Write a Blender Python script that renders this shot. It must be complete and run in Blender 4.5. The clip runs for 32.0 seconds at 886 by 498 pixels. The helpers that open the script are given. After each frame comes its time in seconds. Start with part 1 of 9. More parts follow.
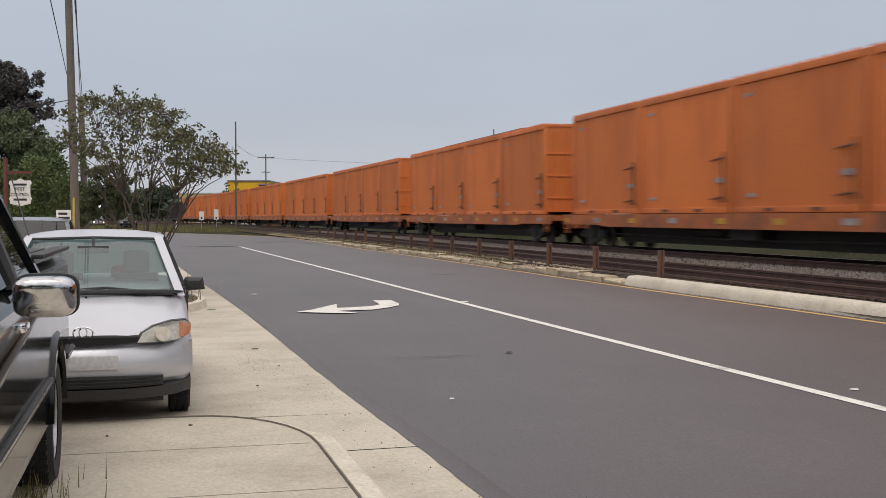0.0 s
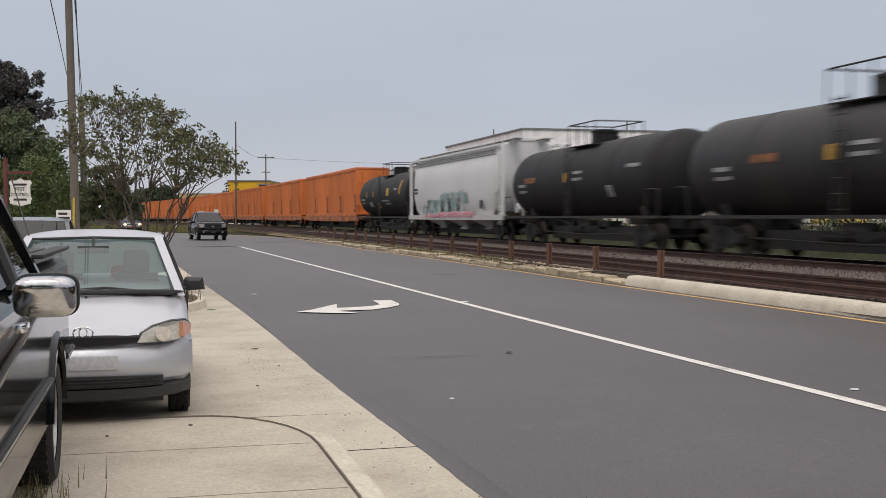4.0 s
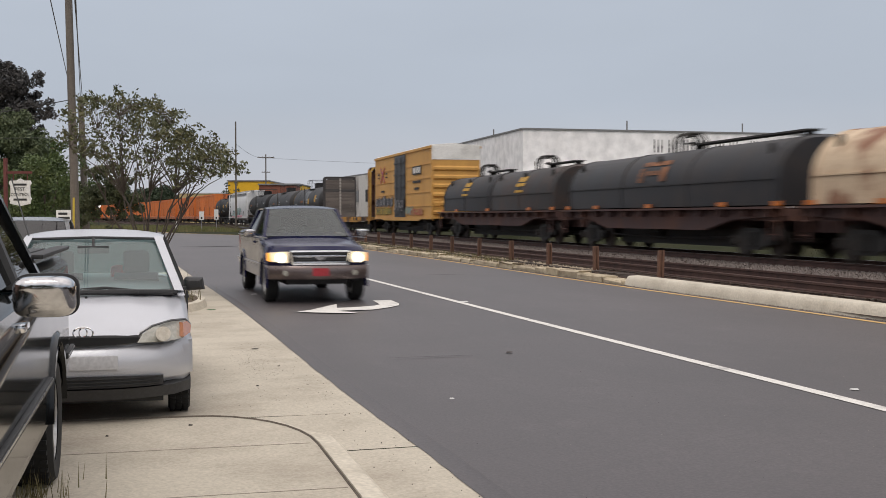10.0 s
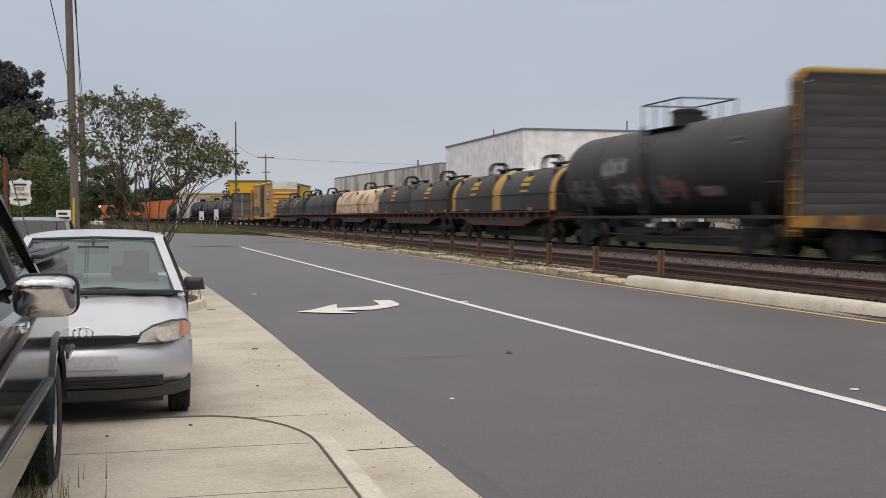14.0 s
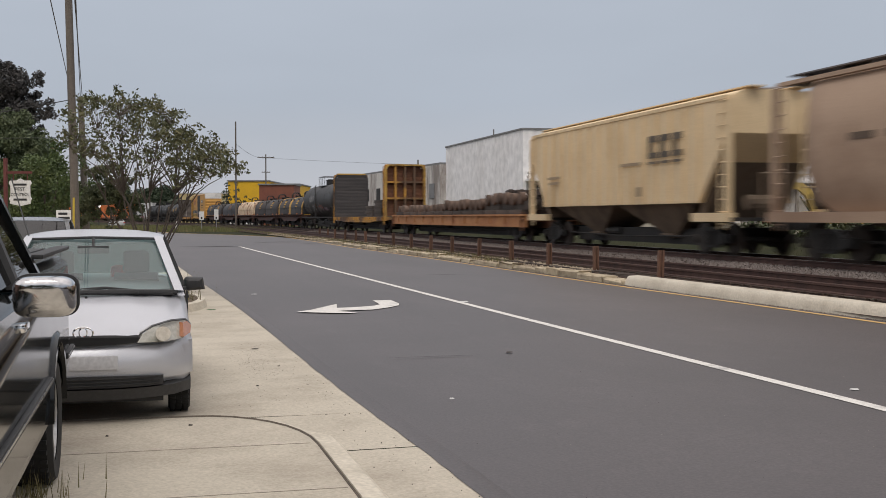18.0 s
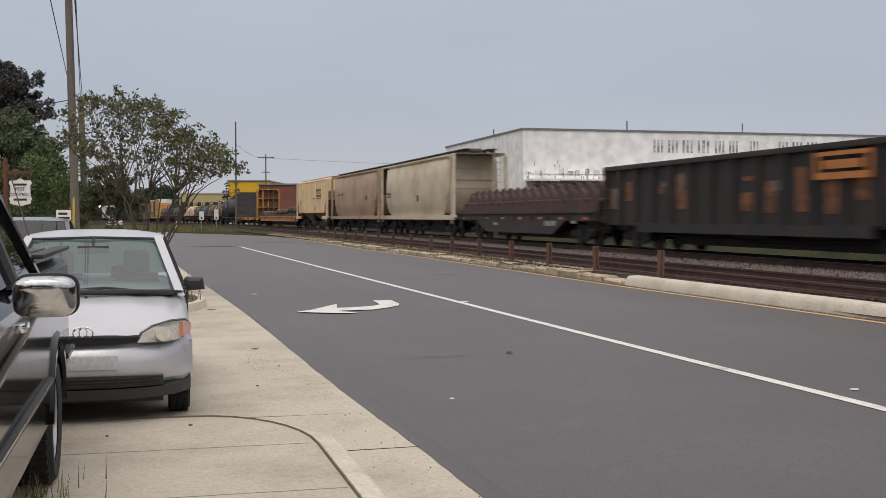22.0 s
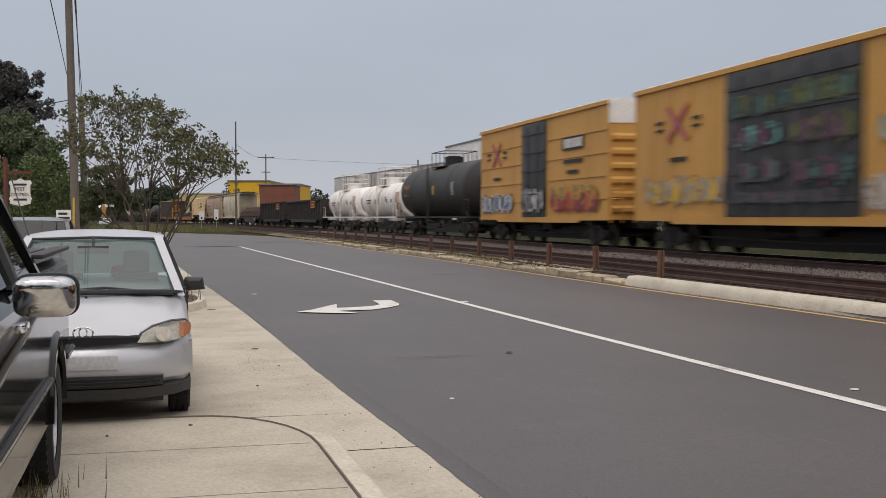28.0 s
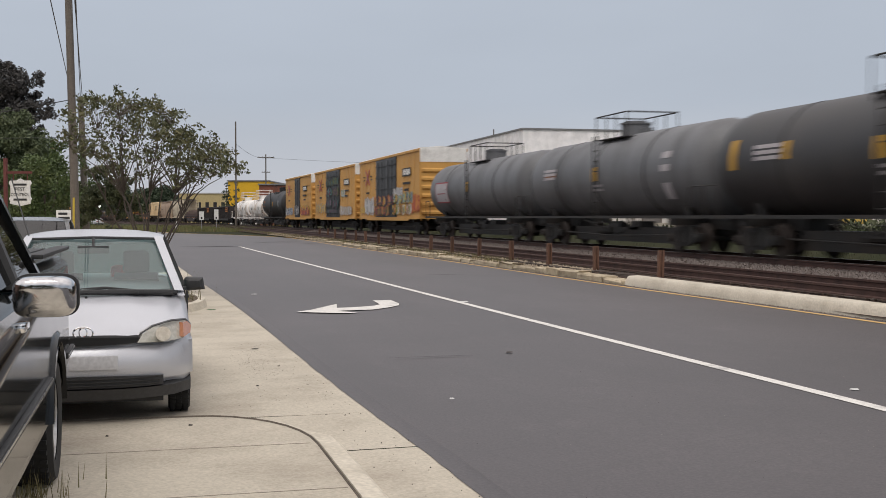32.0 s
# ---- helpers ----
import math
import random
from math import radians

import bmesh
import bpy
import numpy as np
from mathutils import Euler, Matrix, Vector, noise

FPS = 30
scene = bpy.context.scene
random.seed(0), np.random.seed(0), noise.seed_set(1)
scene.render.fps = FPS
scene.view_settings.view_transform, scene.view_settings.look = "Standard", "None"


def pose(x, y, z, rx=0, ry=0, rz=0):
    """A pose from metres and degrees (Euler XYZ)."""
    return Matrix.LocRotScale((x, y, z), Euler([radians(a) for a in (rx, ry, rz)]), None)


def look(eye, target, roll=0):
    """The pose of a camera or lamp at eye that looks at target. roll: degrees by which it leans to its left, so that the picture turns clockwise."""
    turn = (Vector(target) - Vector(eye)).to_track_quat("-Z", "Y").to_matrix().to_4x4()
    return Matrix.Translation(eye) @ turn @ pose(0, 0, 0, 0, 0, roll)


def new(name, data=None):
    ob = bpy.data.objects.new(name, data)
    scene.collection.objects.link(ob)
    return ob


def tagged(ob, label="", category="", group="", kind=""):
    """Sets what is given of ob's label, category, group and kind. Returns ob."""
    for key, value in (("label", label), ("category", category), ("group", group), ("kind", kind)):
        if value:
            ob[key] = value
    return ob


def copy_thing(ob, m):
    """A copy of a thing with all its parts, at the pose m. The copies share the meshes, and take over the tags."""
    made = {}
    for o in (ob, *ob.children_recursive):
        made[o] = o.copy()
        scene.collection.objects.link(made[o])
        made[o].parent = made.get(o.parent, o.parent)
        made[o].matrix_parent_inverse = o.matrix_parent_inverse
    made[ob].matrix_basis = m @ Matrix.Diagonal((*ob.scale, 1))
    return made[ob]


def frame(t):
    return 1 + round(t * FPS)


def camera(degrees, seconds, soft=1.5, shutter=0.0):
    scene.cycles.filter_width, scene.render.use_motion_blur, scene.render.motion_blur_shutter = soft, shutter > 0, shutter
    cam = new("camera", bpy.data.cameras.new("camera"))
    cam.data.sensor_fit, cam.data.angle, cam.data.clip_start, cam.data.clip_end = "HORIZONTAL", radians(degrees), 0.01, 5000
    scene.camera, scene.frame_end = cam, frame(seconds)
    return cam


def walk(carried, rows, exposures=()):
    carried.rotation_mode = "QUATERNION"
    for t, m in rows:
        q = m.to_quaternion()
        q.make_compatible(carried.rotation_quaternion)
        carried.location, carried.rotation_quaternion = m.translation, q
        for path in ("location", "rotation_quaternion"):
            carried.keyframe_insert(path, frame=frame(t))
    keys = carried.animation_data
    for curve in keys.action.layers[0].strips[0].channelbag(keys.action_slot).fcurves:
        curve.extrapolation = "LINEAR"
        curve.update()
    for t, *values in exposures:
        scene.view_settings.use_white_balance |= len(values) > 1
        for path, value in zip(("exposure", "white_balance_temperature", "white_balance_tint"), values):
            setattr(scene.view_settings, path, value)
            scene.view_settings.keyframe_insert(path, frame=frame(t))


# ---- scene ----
CAM_Z = 1.64
cam = camera(42.75, 32.0, soft=0.7, shutter=0.9)
VIEW = pose(0, 0, CAM_Z, 90 - 1.60, 0, -14.265)
walk(cam, [(0.0, VIEW), (32.0, VIEW)], exposures=[(0.0, 0.06), (10.0, 0.05), (15.0, 0.03), (18.5, -0.04), (20.5, -0.04), (23.0, 0.0), (25.0, -0.02), (28.0, -0.06), (30.0, 0.03), (32.0, 0.03)])

# ---- light: an overcast sky, brighter overhead, with a wide veiled sun ----
world = bpy.data.worlds.new("overcast_sky")
scene.world = world
world.use_nodes = True
wn, wl = world.node_tree.nodes, world.node_tree.links
wn.clear()
w_out = wn.new("ShaderNodeOutputWorld")
w_bg = wn.new("ShaderNodeBackground")
w_sky = wn.new("ShaderNodeTexSky")
w_sky.sky_type = "NISHITA"
w_sky.sun_disc = False
w_sky.sun_elevation = radians(48)
w_sky.sun_rotation = radians(200)
w_sky.air_density, w_sky.dust_density, w_sky.ozone_density = 1.0, 4.0, 1.5
w_dim = wn.new("ShaderNodeVectorMath")
w_dim.operation = "SCALE"
w_dim.inputs["Scale"].default_value = 0.09
w_co = wn.new("ShaderNodeTexCoord")
w_sep = wn.new("ShaderNodeSeparateXYZ")
w_ramp = wn.new("ShaderNodeValToRGB")
w_ramp.color_ramp.elements[0].position = 0.0
w_ramp.color_ramp.elements[0].color = (0.583, 0.592, 0.635, 1)
w_ramp.color_ramp.elements[1].position = 1.0
w_ramp.color_ramp.elements[1].color = (1.42, 1.32, 1.29, 1)
w_e = w_ramp.color_ramp.elements.new(0.10)
w_e.color = (0.480, 0.526, 0.606, 1)
w_e = w_ramp.color_ramp.elements.new(0.22)
w_e.color = (0.494, 0.539, 0.612, 1)
w_e = w_ramp.color_ramp.elements.new(0.5)
w_e.color = (1.03, 0.985, 0.99, 1)
w_map = wn.new("ShaderNodeMapping")
w_map.inputs["Scale"].default_value = (1.2, 1.2, 4.0)
w_noise = wn.new("ShaderNodeTexNoise")
w_noise.inputs["Scale"].default_value = 2.2
w_noise.inputs["Detail"].default_value = 4.0
w_var = wn.new("ShaderNodeMapRange")
w_var.inputs["To Min"].default_value = 0.90
w_var.inputs["To Max"].default_value = 1.12
w_cloud = wn.new("ShaderNodeVectorMath")
w_cloud.operation = "SCALE"
w_mix = wn.new("ShaderNodeMix")
w_mix.data_type = "RGBA"
w_mix.inputs["Factor"].default_value = 0.88
wl.new(w_co.outputs["Generated"], w_sep.inputs[0])
wl.new(w_sep.outputs["Z"], w_ramp.inputs[0])
wl.new(w_co.outputs["Generated"], w_map.inputs[0])
wl.new(w_map.outputs[0], w_noise.inputs["Vector"])
wl.new(w_noise.outputs["Fac"], w_var.inputs["Value"])
wl.new(w_ramp.outputs["Color"], w_cloud.inputs[0])
wl.new(w_var.outputs["Result"], w_cloud.inputs["Scale"])
wl.new(w_sky.outputs["Color"], w_dim.inputs[0])
wl.new(w_dim.outputs[0], w_mix.inputs["A"])
wl.new(w_cloud.outputs[0], w_mix.inputs["B"])
wl.new(w_mix.outputs["Result"], w_bg.inputs["Color"])
w_bg.inputs["Strength"].default_value = 1.0
wl.new(w_bg.outputs[0], w_out.inputs[0])

sun_data = bpy.data.lights.new("sun", "SUN")
sun_data.energy = 0.9
sun_data.angle = radians(25)
sun_data.color = (1.0, 0.96, 0.9)
sun = new("sun", sun_data)
sun.matrix_basis = look((0, 0, 60), (12, 33, 0))
scene.view_settings.exposure = 0.0


# ---- materials ----
MATS = {}


def mat(name, col, col2=None, rough=0.6, metal=0.0, scale=2.0, amt=0.5, fine=35.0, bump=0.15,
        stretch=(1, 1, 1), lo=0.45, hi=0.7, glow=0.0, coat=0.0, each=0.0, spec=0.5):
    """A surface with stains at one scale and grain at another. each: how much single objects differ."""
    if name in MATS:
        return MATS[name]
    m = bpy.data.materials.new(name)
    m.use_nodes = True
    n, l = m.node_tree.nodes, m.node_tree.links
    b = n["Principled BSDF"]
    b.inputs["Roughness"].default_value = rough
    b.inputs["Metallic"].default_value = metal
    b.inputs["Coat Weight"].default_value = coat
    b.inputs["Specular IOR Level"].default_value = spec
    b.inputs["Coat Roughness"].default_value = 0.05
    col2 = col2 or tuple(c * 0.6 for c in col)
    co = n.new("ShaderNodeTexCoord")
    mp = n.new("ShaderNodeMapping")
    mp.inputs["Scale"].default_value = stretch
    l.new(co.outputs["Object"], mp.inputs[0])
    t1 = n.new("ShaderNodeTexNoise")
    t1.inputs["Scale"].default_value = scale
    t1.inputs["Detail"].default_value = 6.0
    t1.inputs["Roughness"].default_value = 0.62
    l.new(mp.outputs[0], t1.inputs["Vector"])
    r1 = n.new("ShaderNodeMapRange")
    r1.inputs["From Min"].default_value = lo
    r1.inputs["From Max"].default_value = hi
    r1.inputs["To Max"].default_value = amt
    l.new(t1.outputs["Fac"], r1.inputs["Value"])
    t2 = n.new("ShaderNodeTexNoise")
    t2.inputs["Scale"].default_value = fine
    t2.inputs["Detail"].default_value = 3.0
    l.new(co.outputs["Object"], t2.inputs["Vector"])
    mx = n.new("ShaderNodeMix")
    mx.data_type = "RGBA"
    mx.inputs["A"].default_value = (*col, 1)
    mx.inputs["B"].default_value = (*col2, 1)
    l.new(r1.outputs["Result"], mx.inputs["Factor"])
    hs = n.new("ShaderNodeHueSaturation")
    l.new(mx.outputs["Result"], hs.inputs["Color"])
    rv = n.new("ShaderNodeMapRange")
    rv.inputs["From Min"].default_value = 0.3
    rv.inputs["From Max"].default_value = 0.7
    rv.inputs["To Min"].default_value = 0.86
    rv.inputs["To Max"].default_value = 1.14
    l.new(t2.outputs["Fac"], rv.inputs["Value"])
    if each:
        oi = n.new("ShaderNodeObjectInfo")
        re = n.new("ShaderNodeMapRange")
        re.inputs["To Min"].default_value = 1 - each
        re.inputs["To Max"].default_value = 1 + each
        l.new(oi.outputs["Random"], re.inputs["Value"])
        mu = n.new("ShaderNodeMath")
        mu.operation = "MULTIPLY"
        l.new(rv.outputs["Result"], mu.inputs[0])
        l.new(re.outputs["Result"], mu.inputs[1])
        l.new(mu.outputs[0], hs.inputs["Value"])
    else:
        l.new(rv.outputs["Result"], hs.inputs["Value"])
    l.new(hs.outputs["Color"], b.inputs["Base Color"])
    rr = n.new("ShaderNodeMapRange")
    rr.inputs["To Min"].default_value = max(rough - 0.08, 0.03)
    rr.inputs["To Max"].default_value = min(rough + 0.12, 1.0)
    l.new(t1.outputs["Fac"], rr.inputs["Value"])
    l.new(rr.outputs["Result"], b.inputs["Roughness"])
    if bump:
        bp = n.new("ShaderNodeBump")
        bp.inputs["Strength"].default_value = bump
        bp.inputs["Distance"].default_value = 0.01
        l.new(t2.outputs["Fac"], bp.inputs["Height"])
        l.new(bp.outputs[0], b.inputs["Normal"])
    if glow:
        b.inputs["Emission Color"].default_value = (*col, 1)
        b.inputs["Emission Strength"].default_value = glow
    MATS[name] = m
    return m


def glass(name, tint=(0.55, 0.62, 0.62), rough=0.02, dust=0.0):
    """Clear or tinted glass; dust: share of a pale film that paints in reflected sky."""
    if name in MATS:
        return MATS[name]
    m = bpy.data.materials.new(name)
    m.use_nodes = True
    n, l = m.node_tree.nodes, m.node_tree.links
    n.clear()
    out = n.new("ShaderNodeOutputMaterial")
    tr = n.new("ShaderNodeBsdfTransparent")
    tr.inputs["Color"].default_value = (*tint, 1)
    gl = n.new("ShaderNodeBsdfGlossy")
    gl.inputs["Roughness"].default_value = rough
    fr = n.new("ShaderNodeFresnel")
    fr.inputs["IOR"].default_value = 1.85
    ms = n.new("ShaderNodeMixShader")
    l.new(fr.outputs[0], ms.inputs[0])
    l.new(tr.outputs[0], ms.inputs[1])
    l.new(gl.outputs[0], ms.inputs[2])
    last = ms
    if dust:
        # pale teal diffuse film brightens the pane in place of reflected sky
        df = n.new("ShaderNodeBsdfDiffuse")
        df.inputs["Color"].default_value = (0.44, 0.56, 0.54, 1)
        tx = n.new("ShaderNodeTexNoise")
        tx.inputs["Scale"].default_value = 3.0
        mr = n.new("ShaderNodeMapRange")
        mr.inputs["To Min"].default_value = dust * 0.7
        mr.inputs["To Max"].default_value = dust * 1.3
        l.new(tx.outputs["Fac"], mr.inputs["Value"])
        last = n.new("ShaderNodeMixShader")
        l.new(mr.outputs["Result"], last.inputs[0])
        l.new(ms.outputs[0], last.inputs[1])
        l.new(df.outputs[0], last.inputs[2])
    l.new(last.outputs[0], out.inputs[0])
    MATS[name] = m
    return m


# ---- mesh helpers ----
def B():
    return bmesh.new()


def box(bm, x0, x1, y0, y1, z0, z1, bev=0.0):
    v = [bm.verts.new((x, y, z)) for x in (x0, x1) for y in (y0, y1) for z in (z0, z1)]
    fs = [bm.faces.new([v[i] for i in q]) for q in
          ((0, 1, 3, 2), (4, 6, 7, 5), (0, 4, 5, 1), (2, 3, 7, 6), (0, 2, 6, 4), (1, 5, 7, 3))]
    if bev:
        es = list({e for f in fs for e in f.edges})
        bmesh.ops.bevel(bm, geom=es, offset=bev, segments=2, affect="EDGES", profile=0.6)
    return bm


def cyl(bm, p0, p1, r, seg=10, r2=None, caps=True):
    p0, p1 = Vector(p0), Vector(p1)
    d = (p1 - p0).normalized()
    a = d.orthogonal().normalized()
    b = d.cross(a)
    r2 = r if r2 is None else r2
    A = [bm.verts.new(p0 + (a * math.cos(k) + b * math.sin(k)) * r) for k in np.linspace(0, 2 * math.pi, seg, endpoint=False)]
    C = [bm.verts.new(p1 + (a * math.cos(k) + b * math.sin(k)) * r2) for k in np.linspace(0, 2 * math.pi, seg, endpoint=False)]
    for i in range(seg):
        j = (i + 1) % seg
        bm.faces.new((A[i], A[j], C[j], C[i]))
    if caps:
        bm.faces.new(A[::-1])
        bm.faces.new(C)
    return bm


def tube(bm, pts, r, seg=6):
    for p, q in zip(pts, pts[1:]):
        cyl(bm, p, q, r, seg)
    return bm


def pipe(bm, pts, r, seg=6):
    """One continuous round bar along points."""
    P = [Vector(p) for p in pts]
    rings = []
    for i, p in enumerate(P):
        d = (P[min(i + 1, len(P) - 1)] - P[max(i - 1, 0)]).normalized()
        u = d.cross(Vector((0, 0, 1)))
        u = u.normalized() if u.length > 1e-4 else Vector((1, 0, 0))
        w = d.cross(u)
        rings.append([tuple(p + (u * math.cos(k) + w * math.sin(k)) * r) for k in np.linspace(0, 2 * math.pi, seg, endpoint=False)])
    return loft(bm, rings)


def loft(bm, rings, closed=True, caps=True):
    """Skins a run of rings of equal length."""
    R = [[bm.verts.new(p) for p in ring] for ring in rings]
    n = len(R[0])
    for a, b in zip(R, R[1:]):
        for i in range(n if closed else n - 1):
            j = (i + 1) % n
            bm.faces.new((a[i], a[j], b[j], b[i]))
    if caps and closed:
        bm.faces.new(R[0][::-1])
        bm.faces.new(R[-1])
    return bm


def ext_y(bm, prof, y0, y1):
    return loft(bm, [[(x, y0, z) for x, z in prof], [(x, y1, z) for x, z in prof]])


def ext_x(bm, prof, x0, x1):
    return loft(bm, [[(x0, y, z) for y, z in prof], [(x1, y, z) for y, z in prof]])


def lathe_y(bm, prof, cx=0.0, cz=0.0, seg=28):
    rings = []
    for y, r in prof:
        rings.append([(cx + r * math.cos(k), y, cz + r * math.sin(k)) for k in np.linspace(0, 2 * math.pi, seg, endpoint=False)])
    return loft(bm, rings)


def strut(bm, p, q, w, d):
    """A pillar of flat section from p to q."""
    p, q = Vector(p), Vector(q)
    loft(bm, [[tuple(p + Vector((sx * d, sy * w, 0))) for sx, sy in ((-1, -1), (1, -1), (1, 1), (-1, 1))],
              [tuple(q + Vector((sx * d, sy * w, 0))) for sx, sy in ((-1, -1), (1, -1), (1, 1), (-1, 1))]])


def mesh_of(name, bm, material, angle=0.62):
    bmesh.ops.recalc_face_normals(bm, faces=bm.faces)
    for f in bm.faces:
        f.smooth = True
    for e in bm.edges:
        e.smooth = e.is_manifold and e.calc_face_angle(3.0) < angle
    me = bpy.data.meshes.new(name)
    bm.to_mesh(me)
    bm.free()
    me.materials.append(material)
    return me


def part(name, bm, material, parent=None, label="", at=None):
    me = bm if isinstance(bm, bpy.types.Mesh) else mesh_of(name, bm, material)
    ob = new(name, me)
    if parent is not None:
        ob.parent = parent
    if at is not None:
        ob.matrix_basis = at
    if label:
        ob["label"] = label
    return ob


def thing(name, label, category, at=None, group="", kind=""):
    ob = new(name)
    ob.empty_display_size = 0.3
    if at is not None:
        ob.matrix_basis = at
    return tagged(ob, label, category, group, kind)


RAIL_Z = 0.557
TRACK_X = 16.59
BEND_Y, BEND_K = 46.0, 0.000571
SPEED = 17.32


def on_track(s, side=0.0, z=0.0):
    """The place and heading s metres along the train's track; s = 4.22 lies abreast of the camera."""
    y = s - 4.22
    e = max(y - BEND_Y, 0.0)
    x = TRACK_X
    a = e * BEND_K
    if e > 0:
        x -= (1 - math.cos(a)) / BEND_K
        y = BEND_Y + math.sin(a) / BEND_K
    return Vector((x + side * math.cos(a), y + side * math.sin(a), z)), a
# ---- ground, road, kerbs, tracks ----
def road_surface():
    """Worn asphalt: speckled stone, broad pale wear, long stains along the lanes, fine cracks."""
    m = bpy.data.materials.new("worn_asphalt")
    m.use_nodes = True
    n, l = m.node_tree.nodes, m.node_tree.links
    b = n["Principled BSDF"]
    b.inputs["Roughness"].default_value = 0.52
    b.inputs["Specular IOR Level"].default_value = 0.85
    co = n.new("ShaderNodeTexCoord")

    def noise_at(scale, stretch, detail=5.0):
        mp = n.new("ShaderNodeMapping")
        mp.inputs["Scale"].default_value = stretch
        l.new(co.outputs["Object"], mp.inputs[0])
        t = n.new("ShaderNodeTexNoise")
        t.inputs["Scale"].default_value = scale
        t.inputs["Detail"].default_value = detail
        t.inputs["Roughness"].default_value = 0.65
        l.new(mp.outputs[0], t.inputs["Vector"])
        return t.outputs["Fac"]

    def span(sock, a, c, lo, hi):
        r = n.new("ShaderNodeMapRange")
        r.inputs["From Min"].default_value, r.inputs["From Max"].default_value = a, c
        r.inputs["To Min"].default_value, r.inputs["To Max"].default_value = lo, hi
        l.new(sock, r.inputs["Value"])
        return r.outputs["Result"]

    def times(p, q):
        r = n.new("ShaderNodeMath")
        r.operation = "MULTIPLY"
        l.new(p, r.inputs[0])
        l.new(q, r.inputs[1])
        return r.outputs[0]

    broad = span(noise_at(0.16, (1, 1, 1)), 0.35, 0.65, 0.82, 1.16)
    lanes = span(noise_at(0.55, (1, 0.12, 1)), 0.35, 0.7, 1.10, 0.86)
    blot = span(noise_at(1.1, (1, 0.6, 1), 8.0), 0.62, 0.74, 1.0, 0.80)
    pale = span(noise_at(2.3, (1, 0.5, 1), 8.0), 0.57, 0.75, 1.0, 1.4)
    grain = span(noise_at(42.0, (1, 1, 1), 2.0), 0.3, 0.7, 0.62, 1.40)
    vor = n.new("ShaderNodeTexVoronoi")
    vor.inputs["Scale"].default_value = 85.0
    l.new(co.outputs["Object"], vor.inputs["Vector"])
    chips = span(vor.outputs["Distance"], 0.0, 0.35, 1.65, 1.0)
    crack = n.new("ShaderNodeTexVoronoi")
    crack.feature = "DISTANCE_TO_EDGE"
    crack.inputs["Scale"].default_value = 0.35
    l.new(co.outputs["Object"], crack.inputs["Vector"])
    seams = span(crack.outputs["Distance"], 0.0, 0.006, 0.86, 1.0)
    val = times(times(times(broad, lanes), times(blot, pale)), times(times(grain, chips), seams))
    mx = n.new("ShaderNodeVectorMath")
    mx.operation = "SCALE"
    mx.inputs[0].default_value = (0.0480, 0.0396, 0.0404)
    l.new(val, mx.inputs["Scale"])
    l.new(mx.outputs[0], b.inputs["Base Color"])
    bp = n.new("ShaderNodeBump")
    bp.inputs["Strength"].default_value = 0.12
    bp.inputs["Distance"].default_value = 0.006
    l.new(grain, bp.inputs["Height"])
    l.new(bp.outputs[0], b.inputs["Normal"])
    return m


grass_mat = mat("rough_grass_ground", (0.030, 0.034, 0.018), (0.050, 0.046, 0.026), rough=0.95, scale=0.35, amt=0.8, fine=14, bump=0.5, spec=0.05)
asphalt = road_surface()
concrete = mat("pale_concrete", (0.47, 0.425, 0.345), (0.30, 0.26, 0.205), rough=0.85, scale=0.8, amt=0.75, fine=45, bump=0.1)
kerb_mat = mat("kerb_concrete", (0.56, 0.51, 0.42), (0.30, 0.26, 0.20), rough=0.85, scale=1.6, amt=0.5, fine=30, bump=0.1)
old_kerb = mat("stained_kerb_concrete", (0.44, 0.37, 0.26), (0.17, 0.13, 0.085), rough=0.9, scale=2.2, amt=0.9, fine=25, bump=0.4, each=0.2)
white_line = mat("road_white_paint", (0.66, 0.64, 0.60), (0.34, 0.33, 0.32), rough=0.7, scale=3.5, amt=0.75, fine=60, bump=0.25, lo=0.5, hi=0.72)
yellow_line = mat("road_yellow_paint", (0.58, 0.36, 0.12), (0.30, 0.24, 0.15), rough=0.75, scale=2.5, amt=0.8, fine=50)
ballast_mat = mat("ballast_grey", (0.060, 0.043, 0.036), (0.026, 0.018, 0.015), rough=0.95, scale=1.2, amt=0.8, fine=22, bump=0.8, spec=0.1)
near_stone = mat("grimy_brown_stone", (0.10, 0.066, 0.048), (0.035, 0.023, 0.018), rough=0.95, scale=6.0, amt=0.6)
stone_mat = mat("ballast_stone", (0.205, 0.172, 0.155), (0.08, 0.062, 0.055), rough=0.95, scale=6.0, amt=0.6)
rail_rust = mat("rail_rust_brown", (0.072, 0.036, 0.028), (0.036, 0.020, 0.017), rough=0.75, scale=3, amt=0.7)
rail_head = mat("worn_rail_head", (0.30, 0.28, 0.27), (0.2, 0.16, 0.14), rough=0.35, metal=0.7, scale=2)
dirt_mat = mat("verge_dirt", (0.19, 0.145, 0.095), (0.10, 0.085, 0.055), rough=0.95, scale=1.3, amt=0.8, fine=18, bump=0.7)
tie_wood = mat("creosoted_timber", (0.055, 0.043, 0.036), (0.095, 0.072, 0.056), rough=0.9, each=0.3)
soil_mat = mat("planting_bed_soil", (0.10, 0.075, 0.05), (0.16, 0.12, 0.08), rough=0.95, scale=6, fine=30, bump=0.8)


def gutter_x(y):
    """Where the asphalt meets the concrete."""
    return float(np.interp(y, [0, 7.6, 9.4, 12.2, 14.7, 17.6, 20, 22.8, 29, 45, 80], [1.97, 1.81, 1.73, 1.645, 1.595, 1.535, 1.46, 1.37, 1.10, 0.50, -1.05]))


